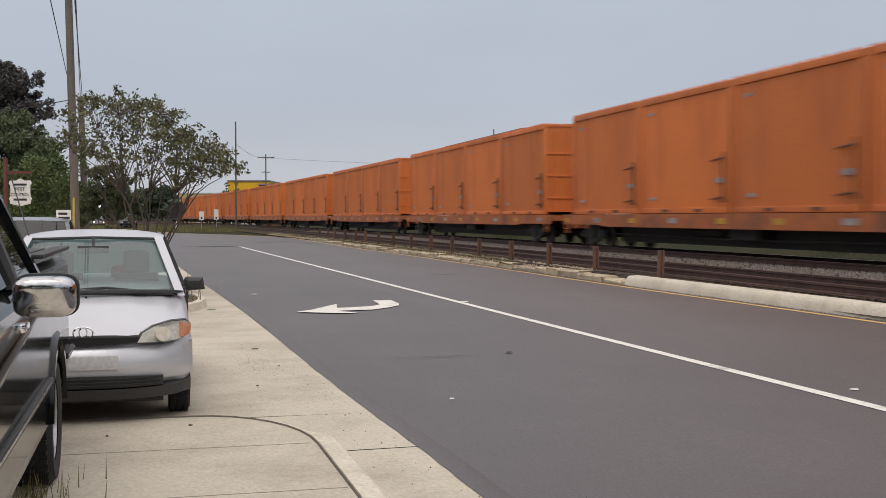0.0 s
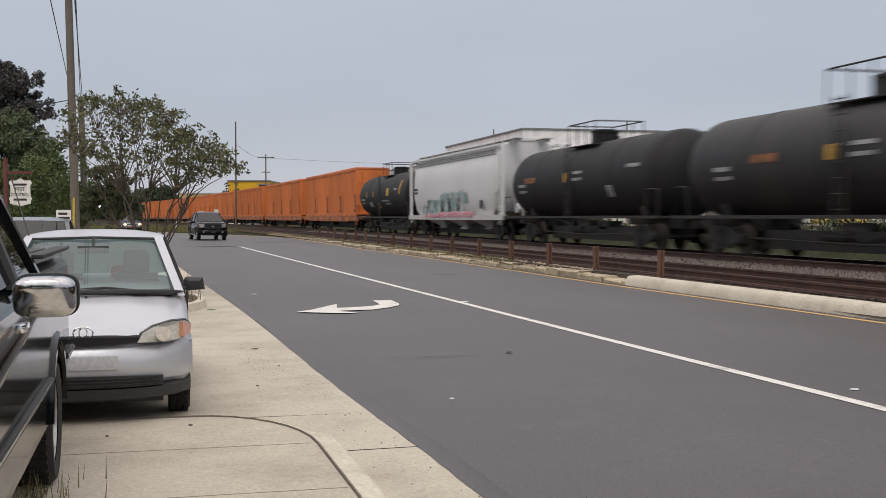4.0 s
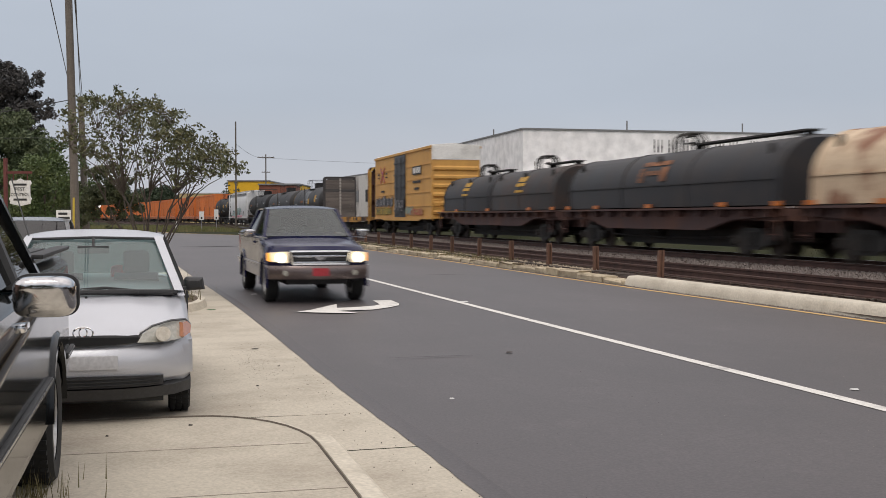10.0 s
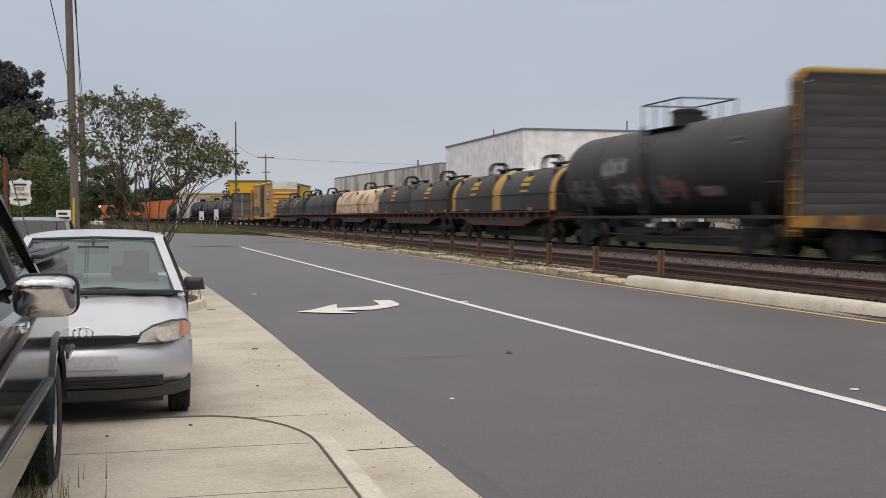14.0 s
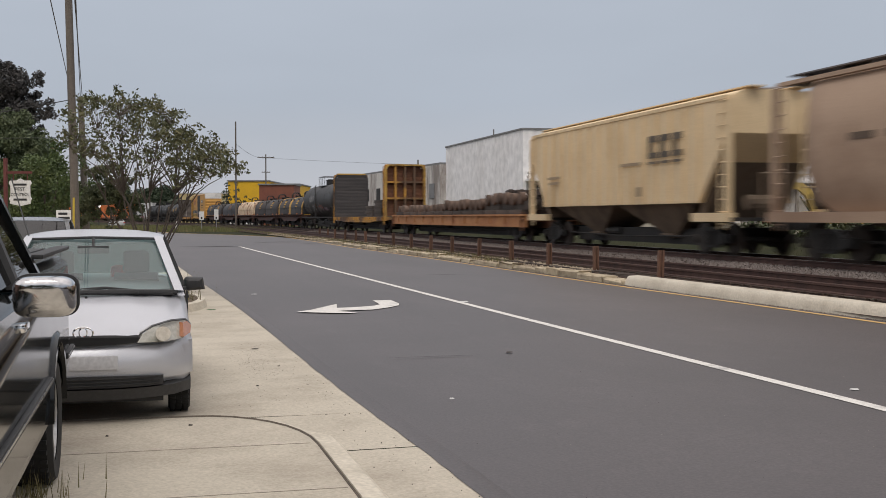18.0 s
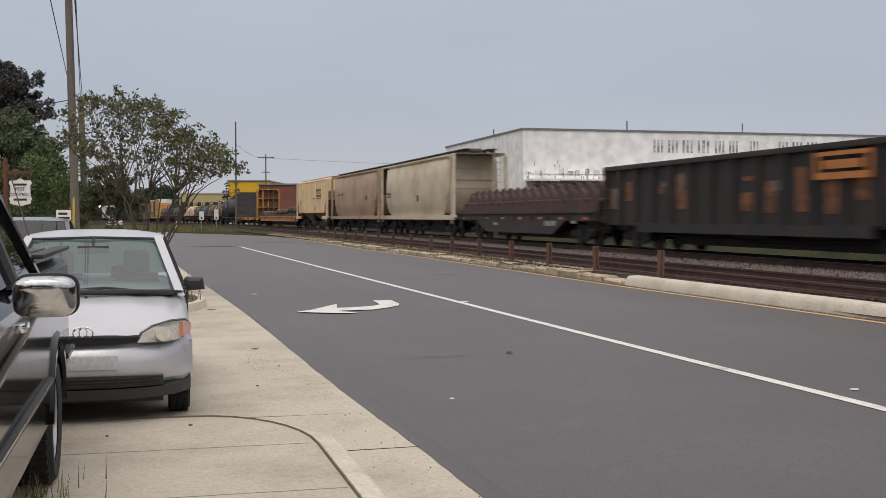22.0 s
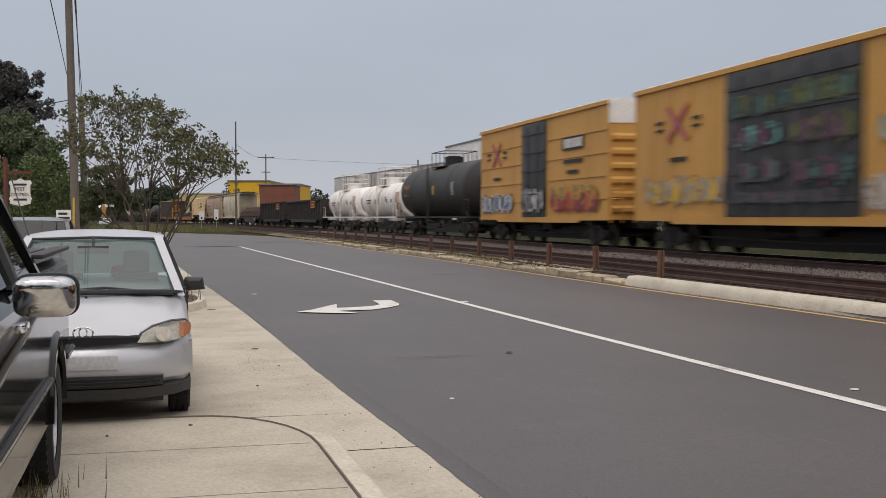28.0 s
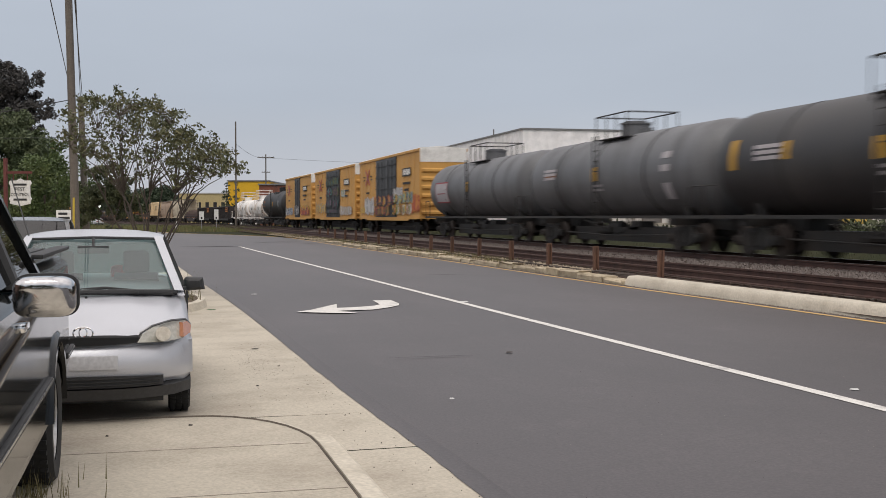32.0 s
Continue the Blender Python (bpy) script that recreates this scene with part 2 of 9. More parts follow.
def sheet(name, rows, material, label, category="ground", kind="structure"):
    """A sheet skinned over rows of points."""
    bm = B()
    loft(bm, rows, closed=False, caps=False)
    ob = part(name, bm, material)
    return tagged(ob, label, category, kind=kind)


def ground_z(side):
    return float(np.interp(side, [-6.2, -5.5, -5.0, 2.6, 5.0, 9.0], [-0.04, -0.04, 0.12, 0.12, 0.12, 0.20]))


sides = [-1400, -600, -250, -120, -60, -30, -18, -10, -6.2, -5.5, -5.0, -2, 2.6, 5.0, 9.0, 16, 30, 60, 120, 250, 600, 1400]
rows = []
for s in (-1200, -700, -400, -150, -60, -20, 0, 20, 40, 60, 80, 100, 120, 140, 160, 190, 220, 260, 320, 400, 550, 800, 1200, 2000):
    row = []
    for sd in sides:
        p, _ = on_track(s, sd, ground_z(sd))
        row.append(tuple(p))
    rows.append(row)
sheet("ground", rows, grass_mat, "patchy grass and bare earth beside the road and railway")

def kerb_x(y):
    """The foot of the kerb beside the tracks."""
    return float(np.interp(y, [-20, 25.4, 45, 62, 80], [12.0, 10.93, 10.85, 10.55, 10.72]))


ys = [-60, -20, 0] + list(range(5, 105, 5))
bm = B()
rows = [[(gutter_x(max(y, 0)), y, 0.0), (4.0, y, 0.012), (6.3 - 0.028 * y, y, 0.02), (kerb_x(y) + 0.05, y, 0.0)] for y in [-420] + ys if y <= 80]
# past the lane line the road narrows and bears left
rows += [[(l, y, 0.0), (l * 0.7 + r * 0.3, y, 0.012), (l * 0.4 + r * 0.6, y, 0.012), (r, y, 0.0)] for y, l, r in
         ((86, -1.3, 10.7), (97, -2.6, 9.7), (108, -4.2, 7.0), (121, -6.0, 2.2), (140, -8.2, -0.6), (165, -10.5, -3.2), (200, -15, -8.5), (250, -25, -18), (330, -50, -41))]
loft(bm, rows, closed=False, caps=False)
tagged(part("road", bm, asphalt), "worn grey asphalt road with pale patches", "road", kind="structure")


def strip(name, f, y0, y1, w, z, material, label, step=2.0, category="road marking"):
    bm = B()
    n = max(int((y1 - y0) / step), 1)
    rows = []
    for i in range(n + 1):
        y = y0 + (y1 - y0) * i / n
        rows.append([(f(y) - w / 2, y, z(y)), (f(y) + w / 2, y, z(y))])
    loft(bm, rows, closed=False, caps=False)
    return tagged(part(name, bm, material), label, category, kind="structure")


strip("lane_line", lambda y: float(np.interp(y, [-20, 15.4, 63.5], [6.78, 5.75, 4.52])), -20, 63.5, 0.145, lambda y: 0.025, white_line, "solid white lane line worn at its edges")
strip("edge_line", lambda y: kerb_x(y) - 0.26, -20, 95, 0.13, lambda y: 0.008, yellow_line, "faded yellow edge line along the kerb")
bm = B()
loft(bm, [[(r - 0.35, y, 0.006), (r - 0.1, y + 0.2, 0.006)] for y, r in ((95, 10.1), (97, 9.7), (108, 7.0), (121, 2.2), (140, -0.6))], closed=False, caps=False)
tagged(part("edge_line", bm, yellow_line), "faded yellow edge line along the bend", "road marking", kind="structure")

# the left-turn arrow: a curved shaft and a barbed head
bm = B()
inner = [(3.14, 20.04), (3.60, 20.20), (3.88, 20.38), (4.03, 20.62), (4.06, 20.95), (4.10, 21.66)]
outer = [(3.08, 19.43), (3.70, 19.53), (4.08, 19.94), (4.33, 20.35), (4.43, 20.75), (4.46, 21.72)]
loft(bm, [[(*a, 0.024), (*b, 0.024)] for a, b in zip(inner, outer)], closed=False, caps=False)
head = [(3.14, 20.04), (3.28, 20.97), (2.62, 19.72), (2.33, 19.38), (2.90, 18.98), (3.33, 18.89), (3.08, 19.43)]
bm.faces.new([bm.verts.new((*p, 0.024)) for p in head])
tagged(part("turn_arrow", bm, white_line), "white left-turn arrow painted on the road", "road marking", kind="structure")

# concrete gutter apron and parking pad left of the road
bm = B()
rows = [[(-14.0, y, 0.010), (-2.0, y, 0.010), (gutter_x(max(y, 0)) - 0.6, y, 0.008), (gutter_x(max(y, 0)), y, 0.012)] for y in ys if y >= 10 or y == 5]
rows.insert(0, [(-14, 9.36, 0.010), (-2, 9.36, 0.010), (1.2, 9.30, 0.008), (gutter_x(9.3), 9.3, 0.012)])
rows = [r for r in rows if r[0][1] > 9.3]
loft(bm, rows, closed=False, caps=False)
tagged(part("apron", bm, concrete), "pale stained concrete parking apron and gutter", "pavement", kind="structure")
bm = B()
rows = [[(1.16 if y < 8.4 else 1.2, y, 0.006), (gutter_x(max(y, 0)), y, 0.012)] for y in (-20, 0, 3, 6, 7.79)]
loft(bm, rows, closed=False, caps=False)
tagged(part("gutter", bm, concrete), "concrete gutter slab beside the kerb", "pavement", kind="structure")
bm = B()
loft(bm, [[(0.1, y, 0.004), (1.16, y, 0.006), (gutter_x(y), y, 0.012)] for y in (7.815, 8.3, 8.8, 9.30)], closed=False, caps=False)
tagged(part("gutter", bm, concrete), "concrete gutter slab beside the kerb", "pavement", kind="structure")

# raised pavement with a rounded corner and its kerb
arc = [(1.10 - 0.82 * (1 - math.cos(a)), 7.95 + 1.32 * math.sin(a)) for a in np.linspace(0, math.pi / 2, 9)]
edge = [(1.15, -20), (1.13, 5), (1.10, 7.95)] + arc[1:] + [(-1.2, 9.32), (-9.0, 9.34)]
bm = B()
top = [bm.verts.new((x, y, 0.035)) for x, y in edge]
top += [bm.verts.new((-9.0, -20, 0.035))]
bm.faces.new(top)
tagged(part("pavement", bm, concrete), "pale concrete pavement with shallow joints", "pavement", kind="structure")
bm = B()
rows = []
for i, (x, y) in enumerate(edge):
    a, b = Vector(edge[max(i - 1, 0)]), Vector(edge[min(i + 1, len(edge) - 1)])
    d = (b - a).normalized()
    q = Vector((d.y, -d.x))
    w = 0.19 if y < 8.3 and x > 0.9 else 0.06
    rows.append([(x + q.x * k, y + q.y * k, z) for k, z in ((0.012, 0.018), (0.02, 0.045), (w * 0.8, 0.04), (w, 0.010), (w, -0.03), (0.012, -0.03))])
loft(bm, rows)
tagged(part("kerb", bm, kerb_mat), "low rounded concrete kerb at the pavement corner", "kerb", kind="structure")
joint = mat("dark_joint", (0.22, 0.19, 0.15), rough=0.95, scale=8)
for y, x0, x1 in ((8.0, -3.0, 1.06), (6.62, -3.0, 1.1), (5.2, -3.0, 1.1)):
    bm = B()
    box(bm, x0, x1, y - 0.004, y + 0.004, 0.034, 0.037)
    tagged(part("pavement_joint", bm, joint), "dark joint between pavement slabs", "joint", kind="structure")

bm = B()
rows = []
for i, (x, y) in enumerate(edge[:-1]):
    a, b = Vector(edge[max(i - 1, 0)]), Vector(edge[min(i + 1, len(edge) - 1)])
    d = (b - a).normalized()
    q = Vector((d.y, -d.x))
    rows.append([(x + q.x * k, y + q.y * k, 0.0475 if k > 0.008 else 0.0365) for k in (-0.001, 0.009)])
loft(bm, rows, closed=False, caps=False)
tagged(part("pavement_joint", bm, mat("dark_kerb_joint", (0.12, 0.10, 0.08), rough=0.95)), "dark open joint behind the kerb", "joint", kind="structure")

# planting bed behind the car with its kerb
bm = B()
pts = [(0.05 + 0.72 * math.cos(a) * (1.0 if math.cos(a) > 0 else 4.0), 21.6 + 1.9 * math.sin(a)) for a in np.linspace(0, 2 * math.pi, 28, endpoint=False)]
bm.faces.new([bm.verts.new((x, y, 0.12)) for x, y in pts])
tagged(part("planting_bed", bm, soil_mat), "small planting bed of dry soil", "planting bed", kind="structure")
bm = B()
rows = []
for i, (x, y) in enumerate(pts):
    c = Vector((x - 0.05, (y - 21.6) / 2.6)).normalized()
    rows.append([(x + c.x * k, y + c.y * k, z) for k, z in ((0, 0.0), (0, 0.15), (0.12, 0.14), (0.16, 0.0))])
rows.append(rows[0])
loft(bm, rows, caps=False)
tagged(part("kerb", bm, kerb_mat), "rounded concrete kerb round the planting bed", "kerb", kind="structure")

# kerb along the railway side: cast near the camera, broken old stones farther off
bm = B()
prof = [(0, -0.02), (0.015, 0.06), (0.05, 0.15), (0.09, 0.215), (0.13, 0.235), (0.36, 0.245), (0.40, 0.22), (0.41, -0.02)]
rows = [[(kerb_x(y) + dx, y, z) for dx, z in prof] for y in np.linspace(-20, 25.3, 24)]
loft(bm, rows)
tagged(part("kerb", bm, kerb_mat), "pale cast concrete kerb beside the tracks", "kerb", kind="structure")
old = thing("old_kerb", "row of broken stained kerb stones", "kerb", kind="structure")
rnd = random.Random(4)
y = 25.36
while y < 96:
    L = rnd.uniform(0.9, 2.4)
    bm = B()
    box(bm, -0.2, 0.22, -L / 2, L / 2, -0.05, rnd.uniform(0.10, 0.2), 0.03)
    for v in bm.verts:
        v.co += Vector((rnd.uniform(-0.03, 0.03), rnd.uniform(-0.05, 0.05), rnd.uniform(-0.025, 0.025)))
    part("kerb_stone", bm, old_kerb, old, at=pose(kerb_x(y + L / 2) + 0.24 + rnd.uniform(-0.05, 0.05), y + L / 2, 0, 0, 0, rnd.uniform(-2, 2)))
    y += L + (0.03 if y < 34 else rnd.choice((0.03, 0.05, 0.06, 0.4)))

# ballast shoulder under both tracks
NEAR_SIDE = -3.92
NEAR_Z = 0.43
bm = B()
prof = [(-5.45, 0.06), (-5.2, 0.14), (-4.9, 0.20), (-2.7, 0.235), (-2.2, 0.31), (-1.4, 0.385), (1.4, 0.385), (2.4, 0.12), (3.2, 0.0)]
rows = []
for s in [-640, -300, -120] + list(range(-60, 640, 8)):
    rows.append([tuple(on_track(s, sd, z + 0.010 * math.sin(s * 1.7 + sd * 3))[0]) for sd, z in prof])
loft(bm, rows, closed=False, caps=False)
tagged(part("ballast", bm, ballast_mat), "grey crushed-stone ballast bed under both tracks", "ballast", kind="structure")


def rail(side, z, name="rail"):
    prof = [(-0.07, -0.17), (0.07, -0.17), (0.07, -0.155), (0.012, -0.135), (0.012, -0.05), (0.036, -0.04), (0.036, 0.0), (-0.036, 0.0), (-0.036, -0.04), (-0.012, -0.05), (-0.012, -0.135), (-0.07, -0.155)]
    bm = B()
    rows = []
    for s in [-640, -60, 0, 50] + list(range(60, 640, 10)):
        rows.append([tuple(on_track(s, side + a, z + b)[0]) for a, b in prof])
    loft(bm, rows)
    ob = tagged(part(name, bm, rail_rust), "rust-brown steel rail", "rail", kind="structure")
    bm = B()
    rows = [[tuple(on_track(s, side + a, z + b)[0]) for a, b in ((-0.026, 0.001), (-0.024, 0.004), (0.024, 0.004), (0.026, 0.001))] for s in [-640, -60, 0, 50] + list(range(60, 640, 10))]
    loft(bm, rows)
    part("rail_head", bm, rail_head if z > 0.5 else rail_rust, ob)
    return ob


for sd in (-0.7525, 0.7525):
    rail(sd, RAIL_Z)
    rail(NEAR_SIDE + sd, NEAR_Z)

# sleepers: one mesh shared by all
tie_row = {}
for name, side, z in (("far", 0.0, RAIL_Z - 0.172), ("near", NEAR_SIDE, NEAR_Z - 0.172)):
    row = thing("sleeper_row", "dark creosoted timber sleepers under the rails", "sleepers", kind="structure")
    bm = B()
    box(bm, -1.28, 1.28, -0.115, 0.115, -0.18, 0.0, 0.012)
    me = mesh_of("sleeper", bm, tie_wood)
    tie_row[name] = row
    for i in range(150):
        p, a = on_track(12 + i * 0.56, side, z)
        part("sleeper", me, None, row, at=pose(p.x, p.y, p.z - 0.045 + rnd.uniform(-0.015, 0.004), 0, 0, math.degrees(a) + rnd.uniform(-1, 1)))

# loose stones on the bed nearest the road, and weeds along the verge
def scatter(name, n, place, size, material, label, category, kind="stuff", blade=False, seed=1, slim=0.045):
    r = random.Random(seed)
    vs, fs = [], []
    for _ in range(n):
        x, y, z = place(r)
        k = r.uniform(*size)
        o = len(vs)
        if blade:
            a = r.uniform(0, 6.28)
            lean = r.uniform(0.05, 0.5) * k
            w = k * slim + 0.002
            c, s = math.cos(a), math.sin(a)
            vs += [(x - s * w, y + c * w, z), (x + s * w, y - c * w, z), (x + c * lean, y + s * lean, z + k)]
            fs.append((o, o + 1, o + 2))
        else:
            for dx, dy, dz in ((1, 0, 0), (-0.4, 0.9, 0), (-0.6, -0.8, 0), (0.1, 0.1, 0.8)):
                vs.append((x + dx * k * r.uniform(0.7, 1.2), y + dy * k * r.uniform(0.7, 1.2), z + dz * k * r.uniform(0.7, 1.3)))
            fs += [(o, o + 1, o + 3), (o + 1, o + 2, o + 3), (o + 2, o, o + 3)]
    me = bpy.data.meshes.new(name)
    me.from_pydata(vs, [], fs)
    me.materials.append(material)
    return tagged(new(name, me), label, category, kind=kind)


def bed_place(lo, hi, s0, s1):
    def f(r):
        s = s0 + (s1 - s0) * r.random() ** 1.6
        sd = r.uniform(lo, hi)
        z = float(np.interp(sd, [p[0] for p in prof], [p[1] for p in prof]))
        return tuple(on_track(s, sd, z)[0])
    return f


scatter("ballast_stones", 26000, bed_place(-3.0, -0.9, 10, 110), (0.025, 0.06), stone_mat, "loose grey ballast stones between the tracks", "ballast", seed=2)
scatter("ballast_stones", 12000, bed_place(-5.3, -3.2, 10, 100), (0.02, 0.05), near_stone, "loose brown-grey ballast stones under the near track", "ballast", seed=3)
scatter("ballast_stones", 8000, bed_place(0.9, 2.2, 10, 100), (0.025, 0.06), stone_mat, "loose grey ballast stones beyond the tracks", "ballast", seed=5)
pebble = mat("tan_pebble", (0.40, 0.33, 0.24), (0.20, 0.15, 0.10), rough=0.95, scale=5)
scatter("verge_pebbles", 6000, bed_place(-5.55, -4.9, 33, 110), (0.02, 0.07), pebble, "tan pebbles and broken concrete along the verge", "gravel", seed=11)

# scraps on the road and concrete, a dark seam across the far lanes
scrap_white = mat("paper_scrap", (0.62, 0.62, 0.6), rough=0.8)
scrap_dark = mat("dark_scrap", (0.06, 0.05, 0.045), rough=0.9)
for x, y, k, mt, lab in ((5.70, 20.9, 0.13, scrap_white, "white paper scrap on the road"), (6.35, 9.3, 0.05, scrap_white, "white paper scrap on the road"), (2.55, 9.7, 0.025, scrap_white, "small pale scrap on the road"),
                         (2.0, 24.0, 0.06, scrap_white, "small pale scrap on the road"), (4.1, 12.9, 0.05, scrap_dark, "dark flattened scrap on the road"), (1.18, 14.1, 0.05, scrap_dark, "dry leaf scrap on the concrete"),
                         (0.95, 11.0, 0.018, scrap_dark, "dry leaf scrap on the concrete"), (0.25, 8.9, 0.018, scrap_dark, "dry leaf scrap on the pavement"), (0.94, 20.3, 0.1, mat("green_weed_tuft", (0.06, 0.13, 0.05), rough=0.8), "small green scrap on the concrete"),
                         (1.3, 12.4, 0.014, scrap_dark, "dry leaf scrap on the concrete"), (-0.35, 8.6, 0.012, scrap_dark, "dry leaf scrap on the pavement")):
    bm = B()
    ring = [(k * math.cos(a) * rnd.uniform(0.6, 1.2), k * 0.7 * math.sin(a) * rnd.uniform(0.6, 1.2)) for a in np.linspace(0, 2 * math.pi, 8, endpoint=False)]
    loft(bm, [[(a, c, 0.0) for a, c in ring], [(a * 0.8, c * 0.8, 0.004 + 0.006 * rnd.random()) for a, c in ring]])
    tagged(part("litter", bm, mt, at=pose(x, y, 0.026 if x > 1.9 else 0.014 if y > 9.4 else 0.037)), lab, "litter")

tar = mat("tar_patch", (0.040, 0.038, 0.039), (0.06, 0.056, 0.056), rough=0.8, scale=3)
for x0, x1, y, dy in ((1.3, 4.7, 64.0, 0.9), (6.2, 9.4, 74.5, 1.0), (8.6, 10.0, 70.5, 0.4), (2.6, 3.7, 12.75, 0.03), (7.4, 8.6, 31.0, 0.12)):
    bm = B()
    n = 12
    rows = []
    for i in range(n + 1):
        t = i / n
        w = dy * (0.25 + 0.75 * math.sin(math.pi * min(max(t, 0.03), 0.97))) * rnd.uniform(0.6, 1.1)
        yy = y + dy * rnd.uniform(-0.25, 0.25) + 0.5 * dy * t
        rows.append([(x0 + (x1 - x0) * t, yy - w / 2, 0.024), (x0 + (x1 - x0) * t, yy + w / 2, 0.024)])
    loft(bm, rows, closed=False, caps=False)
    tagged(part("tar_patch", bm, tar), "dark tar seam across the worn road", "road patch", kind="structure")

# crumbled asphalt edge along the gutter, grit on road and concrete
bm = B()
rows = []
for i in range(240):
    y = 3.0 + i * 0.2
    rows.append([(gutter_x(y) - 0.006 + rnd.uniform(-0.007, 0.007), y, 0.0165), (gutter_x(y) + 0.16, y, 0.0155), (gutter_x(y) + 0.2, y, -0.01)])
loft(bm, rows, closed=False, caps=False)
tagged(part("road_edge", bm, asphalt), "crumbled ragged edge of the asphalt", "road", kind="structure")


def road_grit(r):
    return r.uniform(2.2, 9.5), 5 + 22 * r.random() ** 1.5, 0.018


def apron_grit(r):
    y = 9.6 + 14 * r.random() ** 1.3
    return gutter_x(y) - abs(r.gauss(0, 0.55)), y, 0.013


def gutter_grit(r):
    y = r.uniform(5.0, 9.3)
    return r.uniform(1.35, 1.9), y, 0.012


pale_grit = mat("pale_grit", (0.30, 0.28, 0.26), rough=0.9, scale=20)
scatter("road_grit", 200, road_grit, (0.003, 0.007), pale_grit, "pale specks of grit on the asphalt", "grit", seed=61)
scatter("road_grit", 70, road_grit, (0.003, 0.006), scrap_dark, "dark specks of grit on the asphalt", "grit", seed=62)
scatter("road_grit", 300, apron_grit, (0.003, 0.007), scrap_dark, "dark crumbs of leaf and grit on the concrete", "grit", seed=63)
scatter("road_grit", 60, gutter_grit, (0.003, 0.009), scrap_dark, "dark crumbs along the gutter slab", "grit", seed=64)
# ---- the train ----
black_steel = mat("grimy_black_steel", (0.022, 0.021, 0.020), (0.06, 0.045, 0.035), rough=0.7, scale=1.5, amt=0.6)
wheel_steel = mat("rolled_wheel_steel", (0.055, 0.042, 0.035), (0.03, 0.022, 0.018), rough=0.55, metal=0.4, scale=4)
SPRAY = [mat("spray_" + n, c, tuple(k * 0.6 for k in c), rough=0.7, scale=3, amt=0.7) for n, c in
         (("white", (0.58, 0.57, 0.56)), ("red", (0.40, 0.06, 0.04)), ("teal", (0.13, 0.34, 0.31)), ("black", (0.03, 0.03, 0.035)), ("orange", (0.56, 0.20, 0.04)), ("blue", (0.09, 0.15, 0.28)), ("grey", (0.33, 0.32, 0.32)), ("yellow", (0.66, 0.42, 0.05)), ("olive", (0.14, 0.16, 0.04)), ("plum", (0.18, 0.07, 0.12)), ("dark_teal", (0.06, 0.15, 0.14)), ("ochre", (0.42, 0.26, 0.10)))]
WHEEL_ME, FRAME_ME, BOLSTER_ME, COUPLER_ME = {}, {}, {}, {}


def bogie(parent, y):
    """A three-piece freight truck: bolster, two side frames, four wheels."""
    if not WHEEL_ME:
        bm = B()
        prof = [(-0.07, 0.02), (-0.07, 0.40), (-0.045, 0.43), (-0.045, 0.475), (-0.005, 0.475), (0.0, 0.455), (0.07, 0.45), (0.07, 0.39), (0.02, 0.36), (0.02, 0.14), (0.06, 0.12), (0.06, 0.02)]
        rings = [[(px, r * math.cos(k), r * math.sin(k)) for k in np.linspace(0, 2 * math.pi, 24, endpoint=False)] for px, r in prof]
        loft(bm, rings)
        WHEEL_ME["a"] = mesh_of("wheel", bm, wheel_steel)
        bm = B()
        pr = [(-1.12, 0.36), (-1.12, 0.60), (-0.72, 0.62), (-0.38, 0.80), (0.38, 0.80), (0.72, 0.62), (1.12, 0.60), (1.12, 0.36), (0.78, 0.40), (0.42, 0.22), (-0.42, 0.22), (-0.78, 0.40)]
        ext_x(bm, pr, -0.07, 0.07)
        for a in (-0.86, 0.86):
            cyl(bm, (-0.16, a, 0.457), (0.05, a, 0.457), 0.12, 10)
        for a in (-0.2, 0, 0.2):
            cyl(bm, (-0.10, a, 0.32), (-0.10, a, 0.70), 0.075, 8)
        FRAME_ME["a"] = mesh_of("side_frame", bm, black_steel)
        bm = B()
        box(bm, -1.0, 1.0, -0.2, 0.2, 0.45, 0.78, 0.03)
        for a in (-0.86, 0.86):
            cyl(bm, (-0.9, a, 0.457), (0.9, a, 0.457), 0.08, 8)
        BOLSTER_ME["a"] = mesh_of("truck", bm, black_steel)
    t = part("truck", BOLSTER_ME["a"], None, parent, at=pose(0, y, 0))
    for sx in (-1, 1):
        part("side_frame", FRAME_ME["a"], None, t, at=pose(sx * 1.0, 0, 0, 0, 0, 0 if sx < 0 else 180))
        for a in (-0.86, 0.86):
            part("wheel", WHEEL_ME["a"], None, t, at=pose(sx * 0.755, a, 0.457, 0, 0, 0 if sx < 0 else 180))


def running_gear(car, length, inset=1.9):
    # centre sill, brake rigging and air reservoir between the trucks
    e = length / 2 - inset - 1.3
    bm = B()
    box(bm, -0.5, 0.5, -e, e, 0.24, 0.74)
    cyl(bm, (0.55, -e * 0.3, 0.58), (0.55, e * 0.12, 0.58), 0.19, 10)
    cyl(bm, (-0.5, e * 0.2, 0.62), (-0.5, e * 0.42, 0.62), 0.14, 10)
    tube(bm, [(-0.85, -e, 0.52), (-0.8, 0, 0.44), (-0.85, e, 0.52)], 0.03)
    part("brake_rigging", bm, black_steel, car)
    for sgn in (-1, 1):
        bogie(car, sgn * (length / 2 - inset))
        if not COUPLER_ME:
            bm = B()
            box(bm, -0.09, 0.09, -0.55, 0.25, 0.78, 0.96, 0.02)
            box(bm, -0.16, 0.16, 0.20, 0.46, 0.74, 1.02, 0.05)
            COUPLER_ME["a"] = mesh_of("coupler", bm, black_steel)
        part("coupler", COUPLER_ME["a"], None, car, at=pose(0, sgn * (length / 2 + 0.32), 0, 0, 0, 0 if sgn > 0 else 180))


